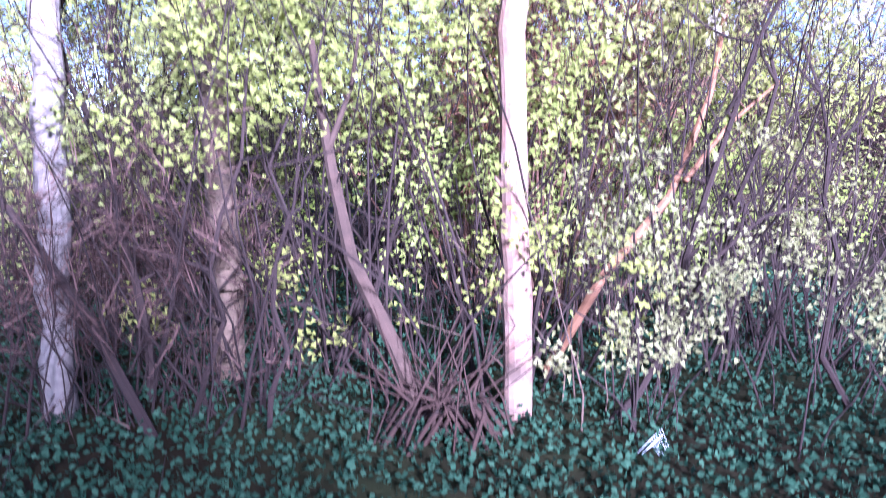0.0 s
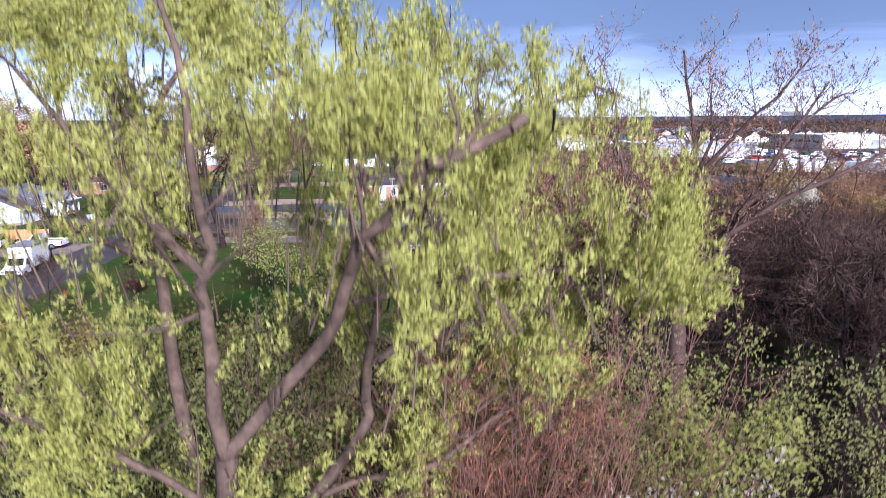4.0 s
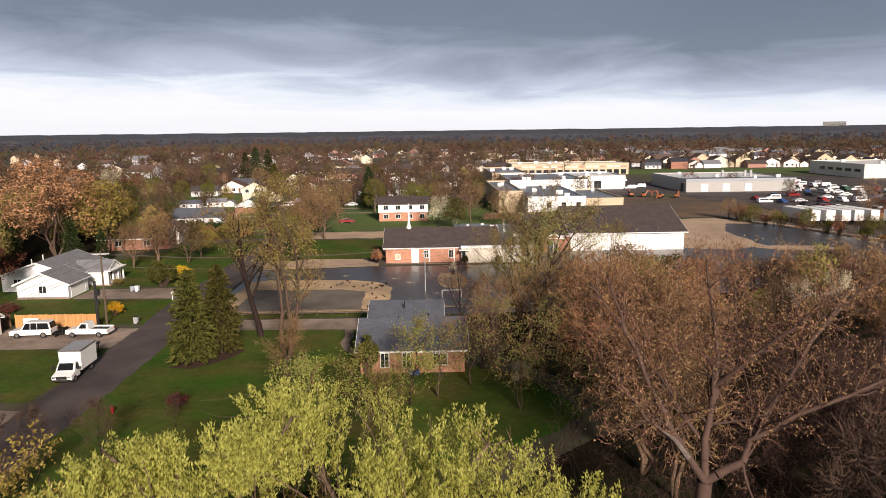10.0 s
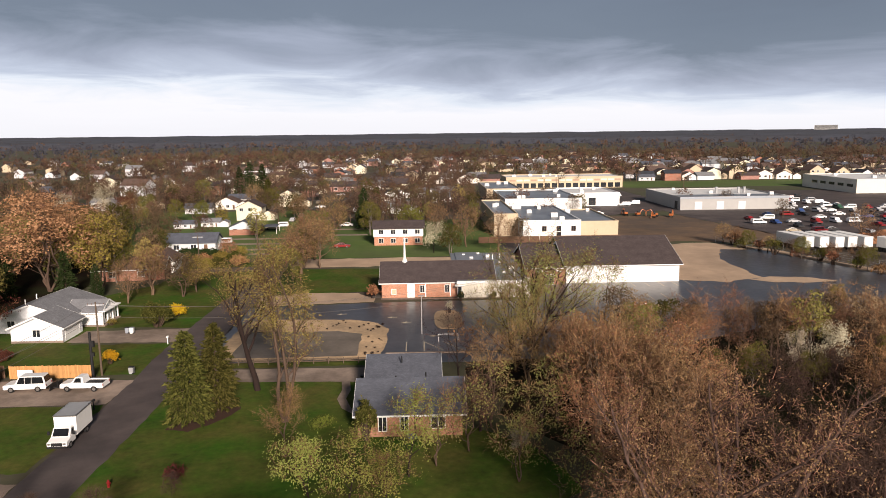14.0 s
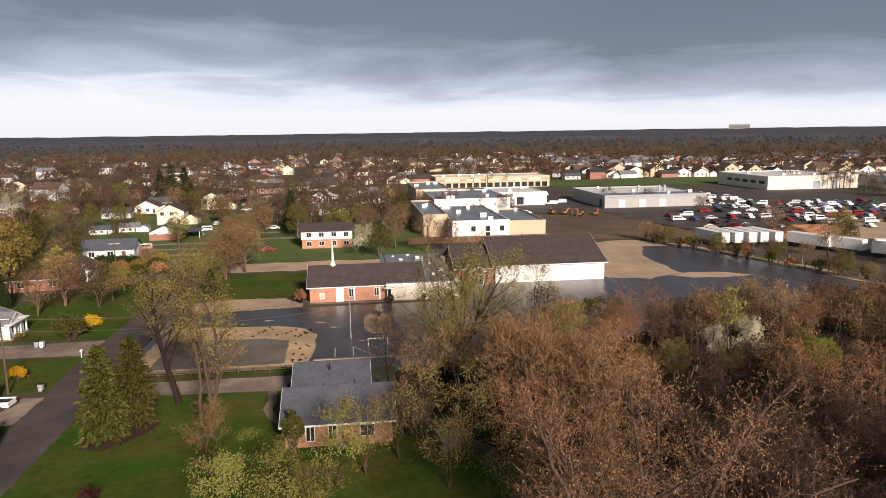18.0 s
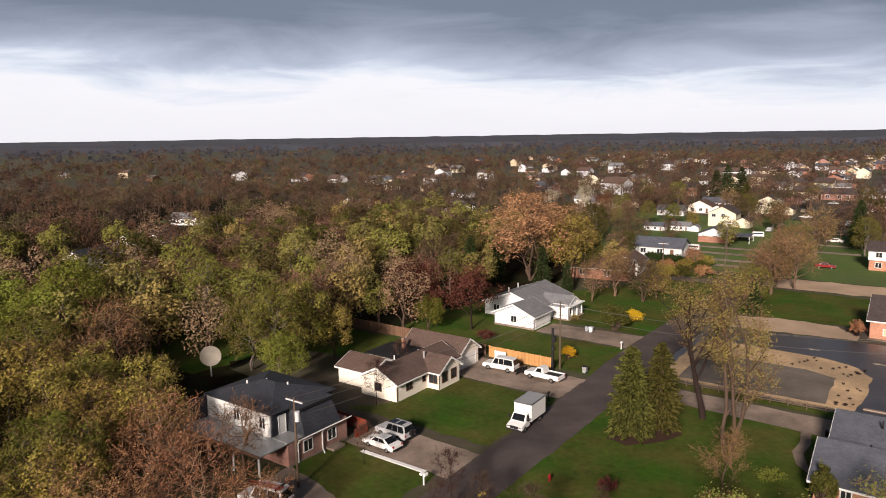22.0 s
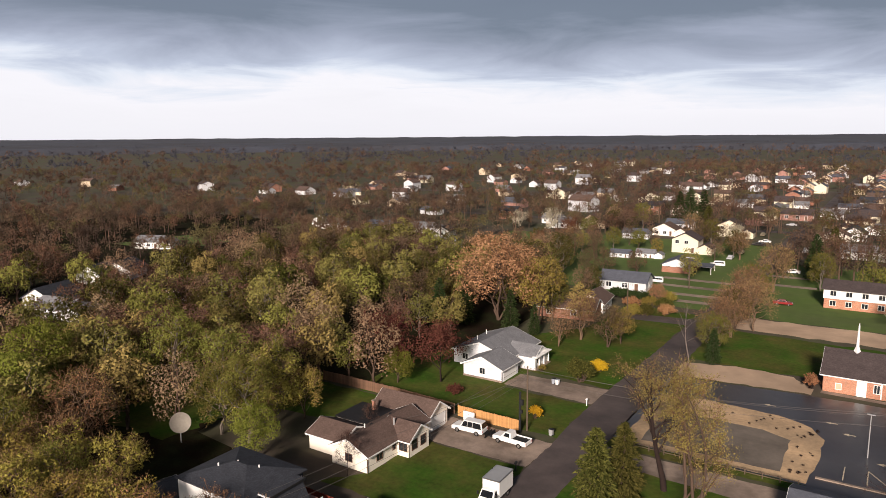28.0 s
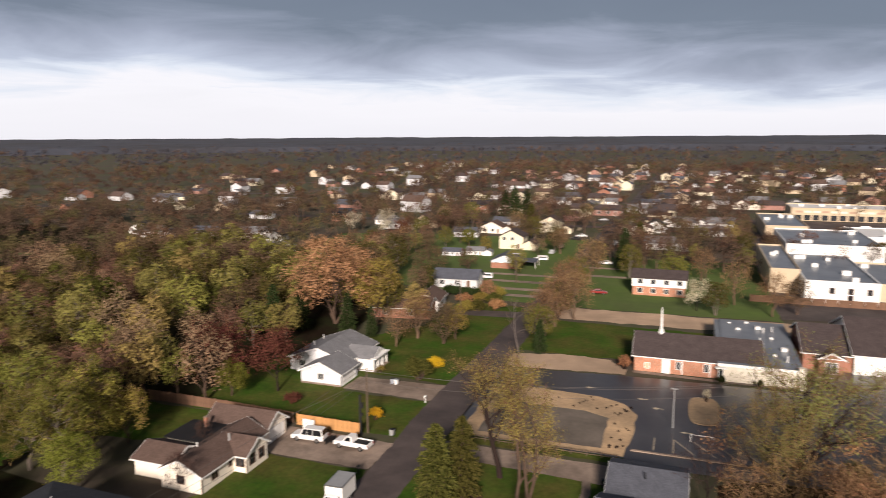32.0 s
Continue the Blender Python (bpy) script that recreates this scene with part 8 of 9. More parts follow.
# trees in the street's gardens
for kind, x, y, s_ in (("bare", -53.8, 141, 0.8), ("gold", -45.6, 143, 0.72), ("olive", -66, 153, 0.9), ("bare", -56, 134, 0.6), ("bare", -23.5, 168, 0.95), ("bare", -28, 183, 0.9), ("bare", -26, 213, 1.0), ("olive", -27.5, 196, 0.85), ("gold", -71, 255, 0.6), ("rust", -49.5, 182, 0.42), ("olive", -90, 262, 0.7), ("bare", -97, 240, 0.8), ("red", -108, 232, 0.8), ("olive", -15, 222, 0.8), ("bare", 6, 226, 0.8), ("bare", 14, 196, 0.8), ("olive", -60, 290, 0.8), ("bare", -44, 262, 0.8), ("spruce", -71, 334, 1.1), ("spruce", -17, 290, 1.0), ("bare", -70, 300, 0.8), ("olive", -100, 330, 0.9), ("bare", -46, 345, 0.8), ("olive", -25, 345, 0.8)):
    set_tree(kind, x, y, s_, tr_.randrange(4), tr_.uniform(0, 360), "budding garden tree along the street" if kind not in ("spruce", "rust") else "")

# woods: a scatter with room for what stands there
KEEP = [(-66, -48, 41, 60), (-192, -158, 72, 104), (-278, -236, 166, 202), (-260, -220, 238, 274), (-49, -24, 16, 52), (-86, -64, 44, 66), (-38, -30, 0, 900), (-32, 8, 40, 131), (-58, -36, 40, 180), (-70, -50, 46, 128), (-31, 32, 96, 215), (4, 62, 110, 175), (20, 64, 150, 262), (60, 118, 108, 262), (-84, -60, 76, 93), (-100, -88, 62, 82)]


def free(x, y, gap):
    for x0, x1, y0, y1 in KEEP:
        if x0 < x < x1 and y0 < y < y1:
            return False
    for hx, hy, r in HOUSES:
        if (x - hx) ** 2 + (y - hy) ** 2 < (r + 1.5) ** 2:
            return False
    for px, py, r in PLACED:
        if (x - px) ** 2 + (y - py) ** 2 < (gap + 0.35 * r) ** 2:
            return False
    return True


def wood(x0, x1, y0, y1, n, kinds, gap, smin, smax, group, inside=None):
    made = 0
    for _ in range(n * 6):
        if made >= n:
            break
        x, y = tr_.uniform(x0, x1), tr_.uniform(y0, y1)
        if inside and not inside(x, y):
            continue
        if free(x, y, gap):
            k = tr_.choice(kinds)
            set_tree(k, x, y, tr_.uniform(smin, smax), tr_.randrange(4), tr_.uniform(0, 360), "", group)
            made += 1


KEEP_E = lambda x, y: y < 84 and x > 12 and math.hypot(x - 1, y + 1) > 27 and not (8 < x < 24 and 24 < y < 42) and x < (0.54 - 0.004 * (y - 40)) * (y + 1) - 1
wood(10, 52, 34, 84, 50, ["bare", "bare", "red", "bare", "bare", "bare"], 2.2, 0.66, 0.95, "bare wood", lambda x, y: KEEP_E(x, y) and (x > 17 or y > 74))
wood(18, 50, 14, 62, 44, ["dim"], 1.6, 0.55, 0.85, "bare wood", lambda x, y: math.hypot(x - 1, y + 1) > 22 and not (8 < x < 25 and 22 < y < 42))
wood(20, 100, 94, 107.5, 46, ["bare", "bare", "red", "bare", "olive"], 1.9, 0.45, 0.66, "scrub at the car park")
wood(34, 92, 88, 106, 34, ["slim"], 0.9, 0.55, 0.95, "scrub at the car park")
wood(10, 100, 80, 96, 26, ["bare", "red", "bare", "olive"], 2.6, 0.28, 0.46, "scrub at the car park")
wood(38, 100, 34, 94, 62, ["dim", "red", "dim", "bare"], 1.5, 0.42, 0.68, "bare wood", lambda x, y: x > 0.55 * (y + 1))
wood(-62, -30, 10, 46, 20, ["olive", "gold", "bare", "red"], 2.6, 0.5, 0.85, "west wood", lambda x, y: math.hypot(x - 1, y + 1) > 30 and not (-58 < x < -44 and 36 < y))
wood(-125, -58, 12, 100, 95, ["olive", "gold", "green", "gold", "olive", "gold", "bare", "red"], 1.9, 0.7, 1.0, "west wood", lambda x, y: x < -72 or y < 46)
wood(-180, -74, 95, 215, 155, ["olive", "olive", "bare", "green", "red", "gold", "bare", "olive"], 1.9, 0.75, 1.05, "west wood", lambda x, y: x < -78 or y > 128)
wood(-210, -120, 10, 110, 80, ["olive", "bare", "green", "olive", "red"], 2.4, 0.8, 1.1, "west wood")
wood(-36, 140, 110, 300, 26, ["bare", "olive", "red", "gold"], 4, 0.5, 0.8, "trees between buildings", lambda x, y: y > 180 or x > 98)
wood(-130, -42, 178, 345, 46, ["bare", "red", "bare", "olive", "bare"], 2.2, 0.55, 0.85, "garden trees")
wood(-30, 24, 215, 345, 16, ["bare", "olive", "bare"], 3, 0.5, 0.75, "garden trees")
# unseen trees behind the camera, added to keep low sun off the thicket
wood(-46, 52, -38, -15, 23, ["bare", "bare", "olive"], 2.0, 0.9, 1.1, "south wood", lambda x, y: math.hypot(x - 1, y + 1) > 11)
# two more added out of view, lined up to shade the pale dead trunk
for x, y, z in ((3.0, -15.1, 0.98), (-4.5, -17.0, 1.0)):
    set_tree("olive", x, y, z, 0, 40 * x, "", "south wood")
join_trees("tree_stand", FT, FARWOOD, "budding and bare trees of the woods further off")

# distant trees: one joined piece for each belt
def far_belt(name, rng, n, place, size, tris, mats, label, leaf=0.13):
    groups = [([], []) for _ in mats]
    trunks = []
    for _ in range(n):
        x, y = place(rng)
        if -39 < x < -29 and y < 900:
            continue
        bad = False
        for hx, hy, r in HOUSES:
            if abs(x - hx) < r * 0.75 and abs(y - hy) < r * 0.75:
                bad = True
                break
        if bad:
            continue
        s = size * rng.uniform(0.65, 1.25)
        h = s * rng.uniform(1.0, 1.35)
        # lobes of a crown: fine twigs fanning up and out, some with buds
        k = tris
        c = rng.normal(0, 1, (5, 3)) * [0.28 * s, 0.28 * s, 0.12 * h] + [0, 0, 0.5 * h]
        c[:, 2] = np.clip(c[:, 2], 0.22 * h, 0.72 * h)
        w = rng.integers(0, 5, k)
        o = rng.normal(0, 1, (k, 3)) + [0, 0, 0.55]
        o /= np.linalg.norm(o, axis=1, keepdims=True)
        base = np.array([x, y, fall(math.hypot(x, y))])
        g = groups[rng.integers(0, len(mats))]
        g[0].append(c[w] + o * (0.2 * s) * rng.uniform(0.2, 1.1, (k, 1)) + base)
        g[1].append(o)
        trunks.append([[x, y, base[2], x, y, base[2] + 0.55 * h, 0.028 * s, 0.014 * s]])
    for g, mt in zip(groups, mats):
        if not g[0]:
            continue
        p, o = np.concatenate(g[0]), np.concatenate(g[1])
        v, f = leaves(p[::2], rng, size * leaf * 1.5, size * leaf * 0.3, spread=0.4, up=0.25, jitter=0.02, axis=o[::2])
        v2, f2 = leaves(p, rng, size * leaf * 0.8, size * leaf * 0.66, jitter=0.03 * size, face=o + [0, 0, 0.3])
        me = mesh_of(name, np.concatenate([v, v2]), np.concatenate([f, f2 + len(v)]))
        me.materials.append(mt)
        tagged(new(name, me), label, "woods", "", "stuff")
    v, f = bars(np.concatenate(trunks), 3)
    me = mesh_of(name, v, f)
    me.materials.append(M["bark"])
    tagged(new(name, me), "dark trunks of " + label, "woods", "", "stuff")


rng = np.random.default_rng(9)
FM = FARTONES


def polar(a0, a1, r0, r1):
    def f(g):
        a = math.radians(g.uniform(a0, a1))
        r = math.sqrt(g.uniform(r0 * r0, r1 * r1))
        return -r * math.sin(a), r * math.cos(a)
    return f


def clear_ground(f):
    def g(q):
        for _ in range(50):
            x, y = f(q)
            if not any(x0 < x < x1 and y0 < y < y1 for x0, x1, y0, y1 in KEEP + [(60, 250, 110, 400), (120, 430, 390, 450), (-140, -37, 215, 300), (24, 135, 180, 430)]) or q.random() < 0.01:
                return x, y
        return x, y
    return g


far_belt("far_woods", rng, 560, clear_ground(polar(-45, 22, 230, 480)), 11.0, 210, FM, "budding trees among far houses", 0.055)
far_belt("far_woods", rng, 1600, clear_ground(polar(-45, 22, 480, 1000)), 12.5, 70, FM, "brown and olive trees among far roofs", 0.11)
far_belt("far_woods", rng, 700, clear_ground(polar(22, 78, 225, 460)), 11, 250, FM, "brown woods to the west", 0.065)
far_belt("far_woods", rng, 900, clear_ground(polar(20, 78, 460, 1000)), 10.5, 90, FM, "brown woods far to the west", 0.12)
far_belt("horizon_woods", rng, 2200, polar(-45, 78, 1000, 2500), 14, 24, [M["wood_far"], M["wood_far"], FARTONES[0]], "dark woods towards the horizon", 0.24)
# closed canopy out to the horizon, with distance haze put into its colour
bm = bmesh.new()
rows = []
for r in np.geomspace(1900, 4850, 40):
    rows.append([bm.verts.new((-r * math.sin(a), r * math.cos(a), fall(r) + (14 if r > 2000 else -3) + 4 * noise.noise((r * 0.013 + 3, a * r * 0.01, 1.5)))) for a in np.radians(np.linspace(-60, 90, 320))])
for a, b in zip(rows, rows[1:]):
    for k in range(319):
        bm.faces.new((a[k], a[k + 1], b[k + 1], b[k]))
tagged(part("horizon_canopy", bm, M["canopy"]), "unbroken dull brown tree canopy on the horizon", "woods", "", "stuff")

# a long tower block on the horizon
tb = thing("tower_block", pose(2170, 3700, fall(4290), 0, 0, -30), "pale long tower block on the horizon", "building")
part("wall", boxes((-55, 55, -12, 12, 0, 37)), M["warewall"], tb)
part("roof", boxes((-54, 54, -11, 11, 37, 38)), M["membrane"], tb)
for k in range(8):
    part("window_band", boxes((-53, 53, -12.2, -12.02, 3 + k * 4.3, 5 + k * 4.3)), M["glass"], tb)

# the willow, the bare red maple and the thicket where the camera rises
rng = np.random.default_rng(40)


def limb(segs, ends, ways, pts, r0, r1, rng, subs=10, reach=2.5, twigs=7, from_t=0.3, up=0.2):
    """A drawn limb with side branches grown along it."""
    pts = [np.array(p, float) for p in pts]
    fine = []
    for k in range(len(pts) - 1):
        for u in (0, 0.34, 0.67):
            fine.append(pts[k] + (pts[k + 1] - pts[k]) * u)
    fine.append(pts[-1])
    fine = [p + rng.normal(0, 0.06, 3) * (0 < i < len(fine) - 1) for i, p in enumerate(fine)]
    n = len(fine) - 1
    for k in range(n):
        segs.append([*fine[k], *fine[k + 1], r0 + (r1 - r0) * k / n, r0 + (r1 - r0) * (k + 1) / n])
    for s in range(subs):
        t = from_t + (1 - from_t) * (s + rng.uniform(0, 1)) / subs
        i = min(int(t * n), n - 1)
        p = fine[i]
        d = (fine[i + 1] - fine[i])
        d = d / np.linalg.norm(d) * 0.5 + rng.normal(0, 0.75, 3) + [0, 0, up]
        d /= np.linalg.norm(d)
        ln = reach * rng.uniform(0.5, 1.15) * (1.15 - 0.5 * t)
        q = p
        for m in range(4):
            d = d + rng.normal(0, 0.18, 3) + [0, 0, 0.05]
            d /= np.linalg.norm(d)
            w = q + d * ln / 4
            a = max(0.012, (r0 + (r1 - r0) * t) * 0.42)
            segs.append([*q, *w, a * (1 - m / 5), a * (1 - (m + 1) / 5)])
            q = w
            for _ in range(twigs):
                e = d + rng.normal(0, 0.6, 3) + [0, 0, up]
                e /= np.linalg.norm(e)
                b = q - d * ln / 4 * rng.uniform(0, 1)
                ends.append(b + e * rng.uniform(0.1, 0.6))
                ways.append(e)


def joined_tree(name, label, segs, bark, crowns, at=(0, 0, 0), sides=7):
    t = thing(name, pose(*at), label, "tree")
    v, f = bars(segs, sides)
    me = mesh_of("trunk", v, f)
    me.materials.append(bark)
    for p in me.polygons:
        p.use_smooth = True
    new("trunk", me).parent = t
    for nm, (v, f), mt in crowns:
        me = mesh_of(nm, v, f)
        me.materials.append(mt)
        o = new(nm, me)
        o.parent = t
        o["kind"] = "stuff"
    return t


M["rootred"] = material("red_brown_stems", (0.14, 0.07, 0.048), 0.95, var=0.3, scale=6)
# willow
segs, ends, ways = [], [], []
L = [([(-1.5, 9.5, 0), (-1.5, 9.6, 4), (-1.75, 9.85, 9.65)], 0.30, 0.25, 4, 1.5, 0.6),
     ([(-1.75, 9.85, 9.65), (-2.05, 10.4, 11.9), (-2.05, 10.6, 13.6), (-2.6, 11.6, 16.4), (-3.2, 12.4, 18.4)], 0.19, 0.04, 14, 2.6, 0.25),
     ([(-1.75, 9.85, 9.65), (-0.2, 9.7, 11.4), (0.3, 9.2, 12.5), (0.7, 8.2, 13.6), (1.5, 7.4, 14.5), (2.5, 7.4, 15.0), (3.3, 7.8, 15.4), (4.6, 8.7, 15.7), (6.2, 9.8, 15.9)], 0.17, 0.05, 26, 2.6, 0.35),
     ([(-1.8, 11.2, 5.4), (-1.3, 11.4, 6.85), (-0.42, 11.4, 8.2), (0.44, 11.5, 9.4), (0.68, 11.7, 11.0), (0.7, 12.2, 12.5), (0.2, 14.2, 15.6), (-0.2, 16.4, 18.4)], 0.2, 0.05, 22, 2.8, 0.45),
     ([(0.7, 12.0, 12.4), (1.45, 12.3, 13.1), (2.15, 12.8, 14.3), (3.4, 13.2, 15.2), (5.6, 14.2, 15.8), (7.6, 15.4, 15.4)], 0.15, 0.04, 24, 2.8, 0.2),
     ([(0.68, 11.7, 10.6), (1.5, 13.6, 10.4), (3.6, 15.4, 11.6), (6.4, 16.6, 13.2)], 0.11, 0.04, 20, 2.8, 0.3),
     ([(-2.05, 10.4, 12.6), (-4.0, 11.6, 14.2), (-5.6, 13.0, 15.6), (-7.6, 14.6, 17.4)], 0.13, 0.03, 18, 2.8, 0.25),
     ([(-3.2, 13.6, 5.0), (-3.9, 14.4, 9.6), (-4.5, 15.0, 14.8), (-4.8, 15.0, 16.8), (-5.6, 15.2, 19.2)], 0.26, 0.04, 18, 2.8, 0.4),
     ([(-4.5, 15.0, 14.8), (-5.6, 15.2, 16.6), (-6.8, 15.4, 18.0), (-8.6, 16.0, 19.6)], 0.12, 0.03, 18, 2.8, 0.2),
     ([(-4.5, 15.0, 14.6), (-3.6, 15.2, 16.2), (-2.7, 15.4, 17.5), (-1.6, 15.8, 18.9)], 0.12, 0.03, 18, 2.6, 0.2),
     ([(-4.2, 14.6, 12.0), (-7.0, 14.2, 13.6), (-10.2, 14.4, 14.6)], 0.1, 0.03, 22, 3.2, 0.15),
     ([(0.2, 14.2, 15.0), (3.0, 17.4, 16.6), (5.4, 20.0, 17.4)], 0.1, 0.03, 22, 3.2, 0.15),
     ([(0.0, 14.6, 15.0), (-2.0, 17.4, 16.6), (-4.0, 20.0, 17.8)], 0.1, 0.03, 22, 3.2, 0.15),
     ([(0.4, 10.0, 12.2), (3.4, 11.2, 12.4), (6.2, 11.6, 12.2), (8.2, 12.6, 11.8)], 0.08, 0.03, 22, 2.6, 0.2),
     ([(-1.6, 9.8, 8.4), (-3.6, 10.2, 9.6), (-6.2, 11.0, 10.2), (-8.4, 12.2, 10.4)], 0.1, 0.03, 18, 2.6, 0.2),
     ([(-0.4, 11.4, 8.0), (2.0, 11.6, 8.6), (3.6, 12.4, 9.4), (5.2, 13.6, 10.0)], 0.09, 0.03, 16, 2.4, 0.2)]
for pts, r0, r1, subs, reach, ft in L:
    limb(segs, ends, ways, pts, r0 * 0.78, r1 * 0.8, rng, subs, reach, 6, ft, 0.35)
ends, ways = np.array(ends), np.array(ways)


def dome(x, y):
    return 18.15 - 0.036 * ((x + 2.4) ** 2 + (y - 15.5) ** 2)


# short leafy shoots fill the dome of the crown
fx = np.array([(x, y) for x, y in zip(rng.uniform(-13.5, 9.5, 5200), rng.uniform(7.0, 24, 5200)) if (x + 2.4) ** 2 / 1.15 + (y - 15.2) ** 2 < 86 and (x * 7.3 + y * 3.1) % 1 < (0.75 if x > -1 else 0.3)])
bump = np.array([noise.noise((x * 0.42, y * 0.42, 2.0)) + 0.8 * noise.noise((x * 1.1, y * 1.1, 5.0)) for x, y in fx])
fill = np.column_stack([fx, dome(fx[:, 0], fx[:, 1]) - np.abs(rng.normal(0, 0.9, len(fx))) - 1.2 + 2.5 * bump])
fway = np.column_stack([rng.normal(0, 0.4, (len(fx), 2)), np.ones(len(fx))])
low = rng.normal(0, 1, (2600, 3))
low /= np.linalg.norm(low, axis=1, keepdims=True)
low = low[low[:, 1] < 0.35]
hang = np.array([-2.6, 12.6, 11.2]) + low * [8.6, 4.4, 4.6] * rng.uniform(0.7, 1.0, (len(low), 1))
fill = np.concatenate([fill, hang])
fway = np.concatenate([fway, low * 0.5 + [0, 0, 0.6]])
segs = [q for q in segs if q[5] < dome(q[3], q[4]) + 0.3]
for q, w in zip(fill[::3], fway[::3]):
    segs.append([*(q - w * 0.8), *q, 0.018, 0.006])
ends, ways = np.concatenate([ends, fill]), np.concatenate([ways, fway])
clump = np.array([noise.noise((q[0] * 0.55, q[1] * 0.55, q[2] * 0.55)) for q in ends])
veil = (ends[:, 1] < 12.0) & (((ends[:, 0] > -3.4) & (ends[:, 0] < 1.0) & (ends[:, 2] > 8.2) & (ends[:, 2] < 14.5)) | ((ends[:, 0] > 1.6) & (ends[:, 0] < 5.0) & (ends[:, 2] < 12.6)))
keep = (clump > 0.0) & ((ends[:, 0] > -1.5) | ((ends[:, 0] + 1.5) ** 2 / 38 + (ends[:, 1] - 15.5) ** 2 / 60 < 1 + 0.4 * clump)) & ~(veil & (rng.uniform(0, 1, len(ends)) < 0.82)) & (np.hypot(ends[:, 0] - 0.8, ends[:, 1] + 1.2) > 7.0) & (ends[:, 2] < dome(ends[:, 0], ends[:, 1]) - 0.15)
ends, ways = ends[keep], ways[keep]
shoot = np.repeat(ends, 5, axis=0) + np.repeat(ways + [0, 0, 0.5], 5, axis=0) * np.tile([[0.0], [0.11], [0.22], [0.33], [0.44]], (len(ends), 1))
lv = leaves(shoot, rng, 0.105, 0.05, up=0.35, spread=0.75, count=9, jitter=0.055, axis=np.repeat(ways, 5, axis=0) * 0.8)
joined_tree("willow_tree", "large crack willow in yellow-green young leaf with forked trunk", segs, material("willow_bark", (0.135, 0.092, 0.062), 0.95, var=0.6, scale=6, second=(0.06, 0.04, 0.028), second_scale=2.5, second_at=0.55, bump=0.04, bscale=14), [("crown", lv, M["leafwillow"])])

# red maple
segs, ends, ways = [], [], []
bx, by = 15.7, 32.6
L = [([(bx, by, 0), (bx - 0.1, by, 4), (bx, by, 7.2)], 0.5, 0.4, 0, 1, 0.9),
     ([(bx, by, 7.2), (bx - 1.6, by - 0.3, 9.6), (bx - 2.8, by - 0.5, 12.0), (bx - 4.2, by + 0.6, 15.2), (bx - 5.2, by + 0.8, 18.2)], 0.22, 0.05, 20, 4.2, 0.3),
     ([(bx, by, 7.2), (bx + 0.2, by + 0.6, 10.2), (bx + 0.8, by + 1.0, 13.6), (bx + 0.4, by + 2.2, 18.6)], 0.24, 0.05, 20, 4.2, 0.3),
     ([(bx, by, 7.2), (bx + 1.8, by, 8.2), (bx + 3.4, by + 0.8, 10.4), (bx + 6.0, by + 1.6, 14.2), (bx + 8.2, by + 2.0, 17.0)], 0.26, 0.05, 24, 4.4, 0.3),
     ([(bx + 2.4, by + 0.4, 9.2), (bx + 5.4, by - 0.8, 11.6), (bx + 9.2, by - 1.0, 13.4), (bx + 12.0, by - 0.6, 13.8)], 0.15, 0.04, 24, 4.0, 0.2),
     ([(bx - 1.6, by - 0.3, 9.6), (bx - 3.6, by - 1.4, 11.2), (bx - 5.6, by - 1.8, 13.8)], 0.13, 0.04, 16, 3.2, 0.2),
     ([(bx + 0.2, by + 0.6, 10.2), (bx + 3.0, by + 4, 14.0), (bx + 4.2, by + 7, 17.4)], 0.13, 0.04, 22, 4.0, 0.2),
     ([(bx + 0.1, by + 0.4, 9.0), (bx - 2.4, by + 4, 13.0), (bx - 4.6, by + 7, 16.4)], 0.13, 0.04, 22, 4.0, 0.2),
     ([(bx + 0.5, by + 0.8, 12.0), (bx + 2.6, by - 1.6, 15.4), (bx + 4.2, by - 2.8, 17.8)], 0.12, 0.03, 20, 3.8, 0.2),
     ([(bx + 6.0, by + 1.6, 14.2), (bx + 9.8, by + 4.2, 16.2), (bx + 12.2, by + 5.2, 16.8)], 0.1, 0.03, 20, 3.6, 0.1)]
for pts, r0, r1, subs, reach, ft in L:
    limb(segs, ends, ways, pts, r0, r1, rng, subs, reach, 6, ft, 0.3)
ends, ways = np.array(ends), np.array(ways)
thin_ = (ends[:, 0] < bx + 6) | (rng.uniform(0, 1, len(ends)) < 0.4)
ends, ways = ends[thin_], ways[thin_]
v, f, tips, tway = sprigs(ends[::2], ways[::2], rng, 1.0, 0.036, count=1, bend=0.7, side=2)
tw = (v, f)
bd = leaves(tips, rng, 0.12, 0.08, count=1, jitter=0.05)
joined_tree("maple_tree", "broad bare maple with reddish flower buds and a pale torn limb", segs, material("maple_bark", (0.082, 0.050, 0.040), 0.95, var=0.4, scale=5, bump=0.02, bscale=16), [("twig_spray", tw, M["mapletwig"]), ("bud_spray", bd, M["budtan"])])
tagged(part("fallen_branch", tube([(bx - 1.3, by - 0.9, 9.0), (bx - 2.2, by - 1.4, 10.2), (bx - 2.9, by - 1.7, 10.8)], [0.16, 0.13, 0.03], 7), M["pale"]), "pale split limb caught in the maple", "branch")

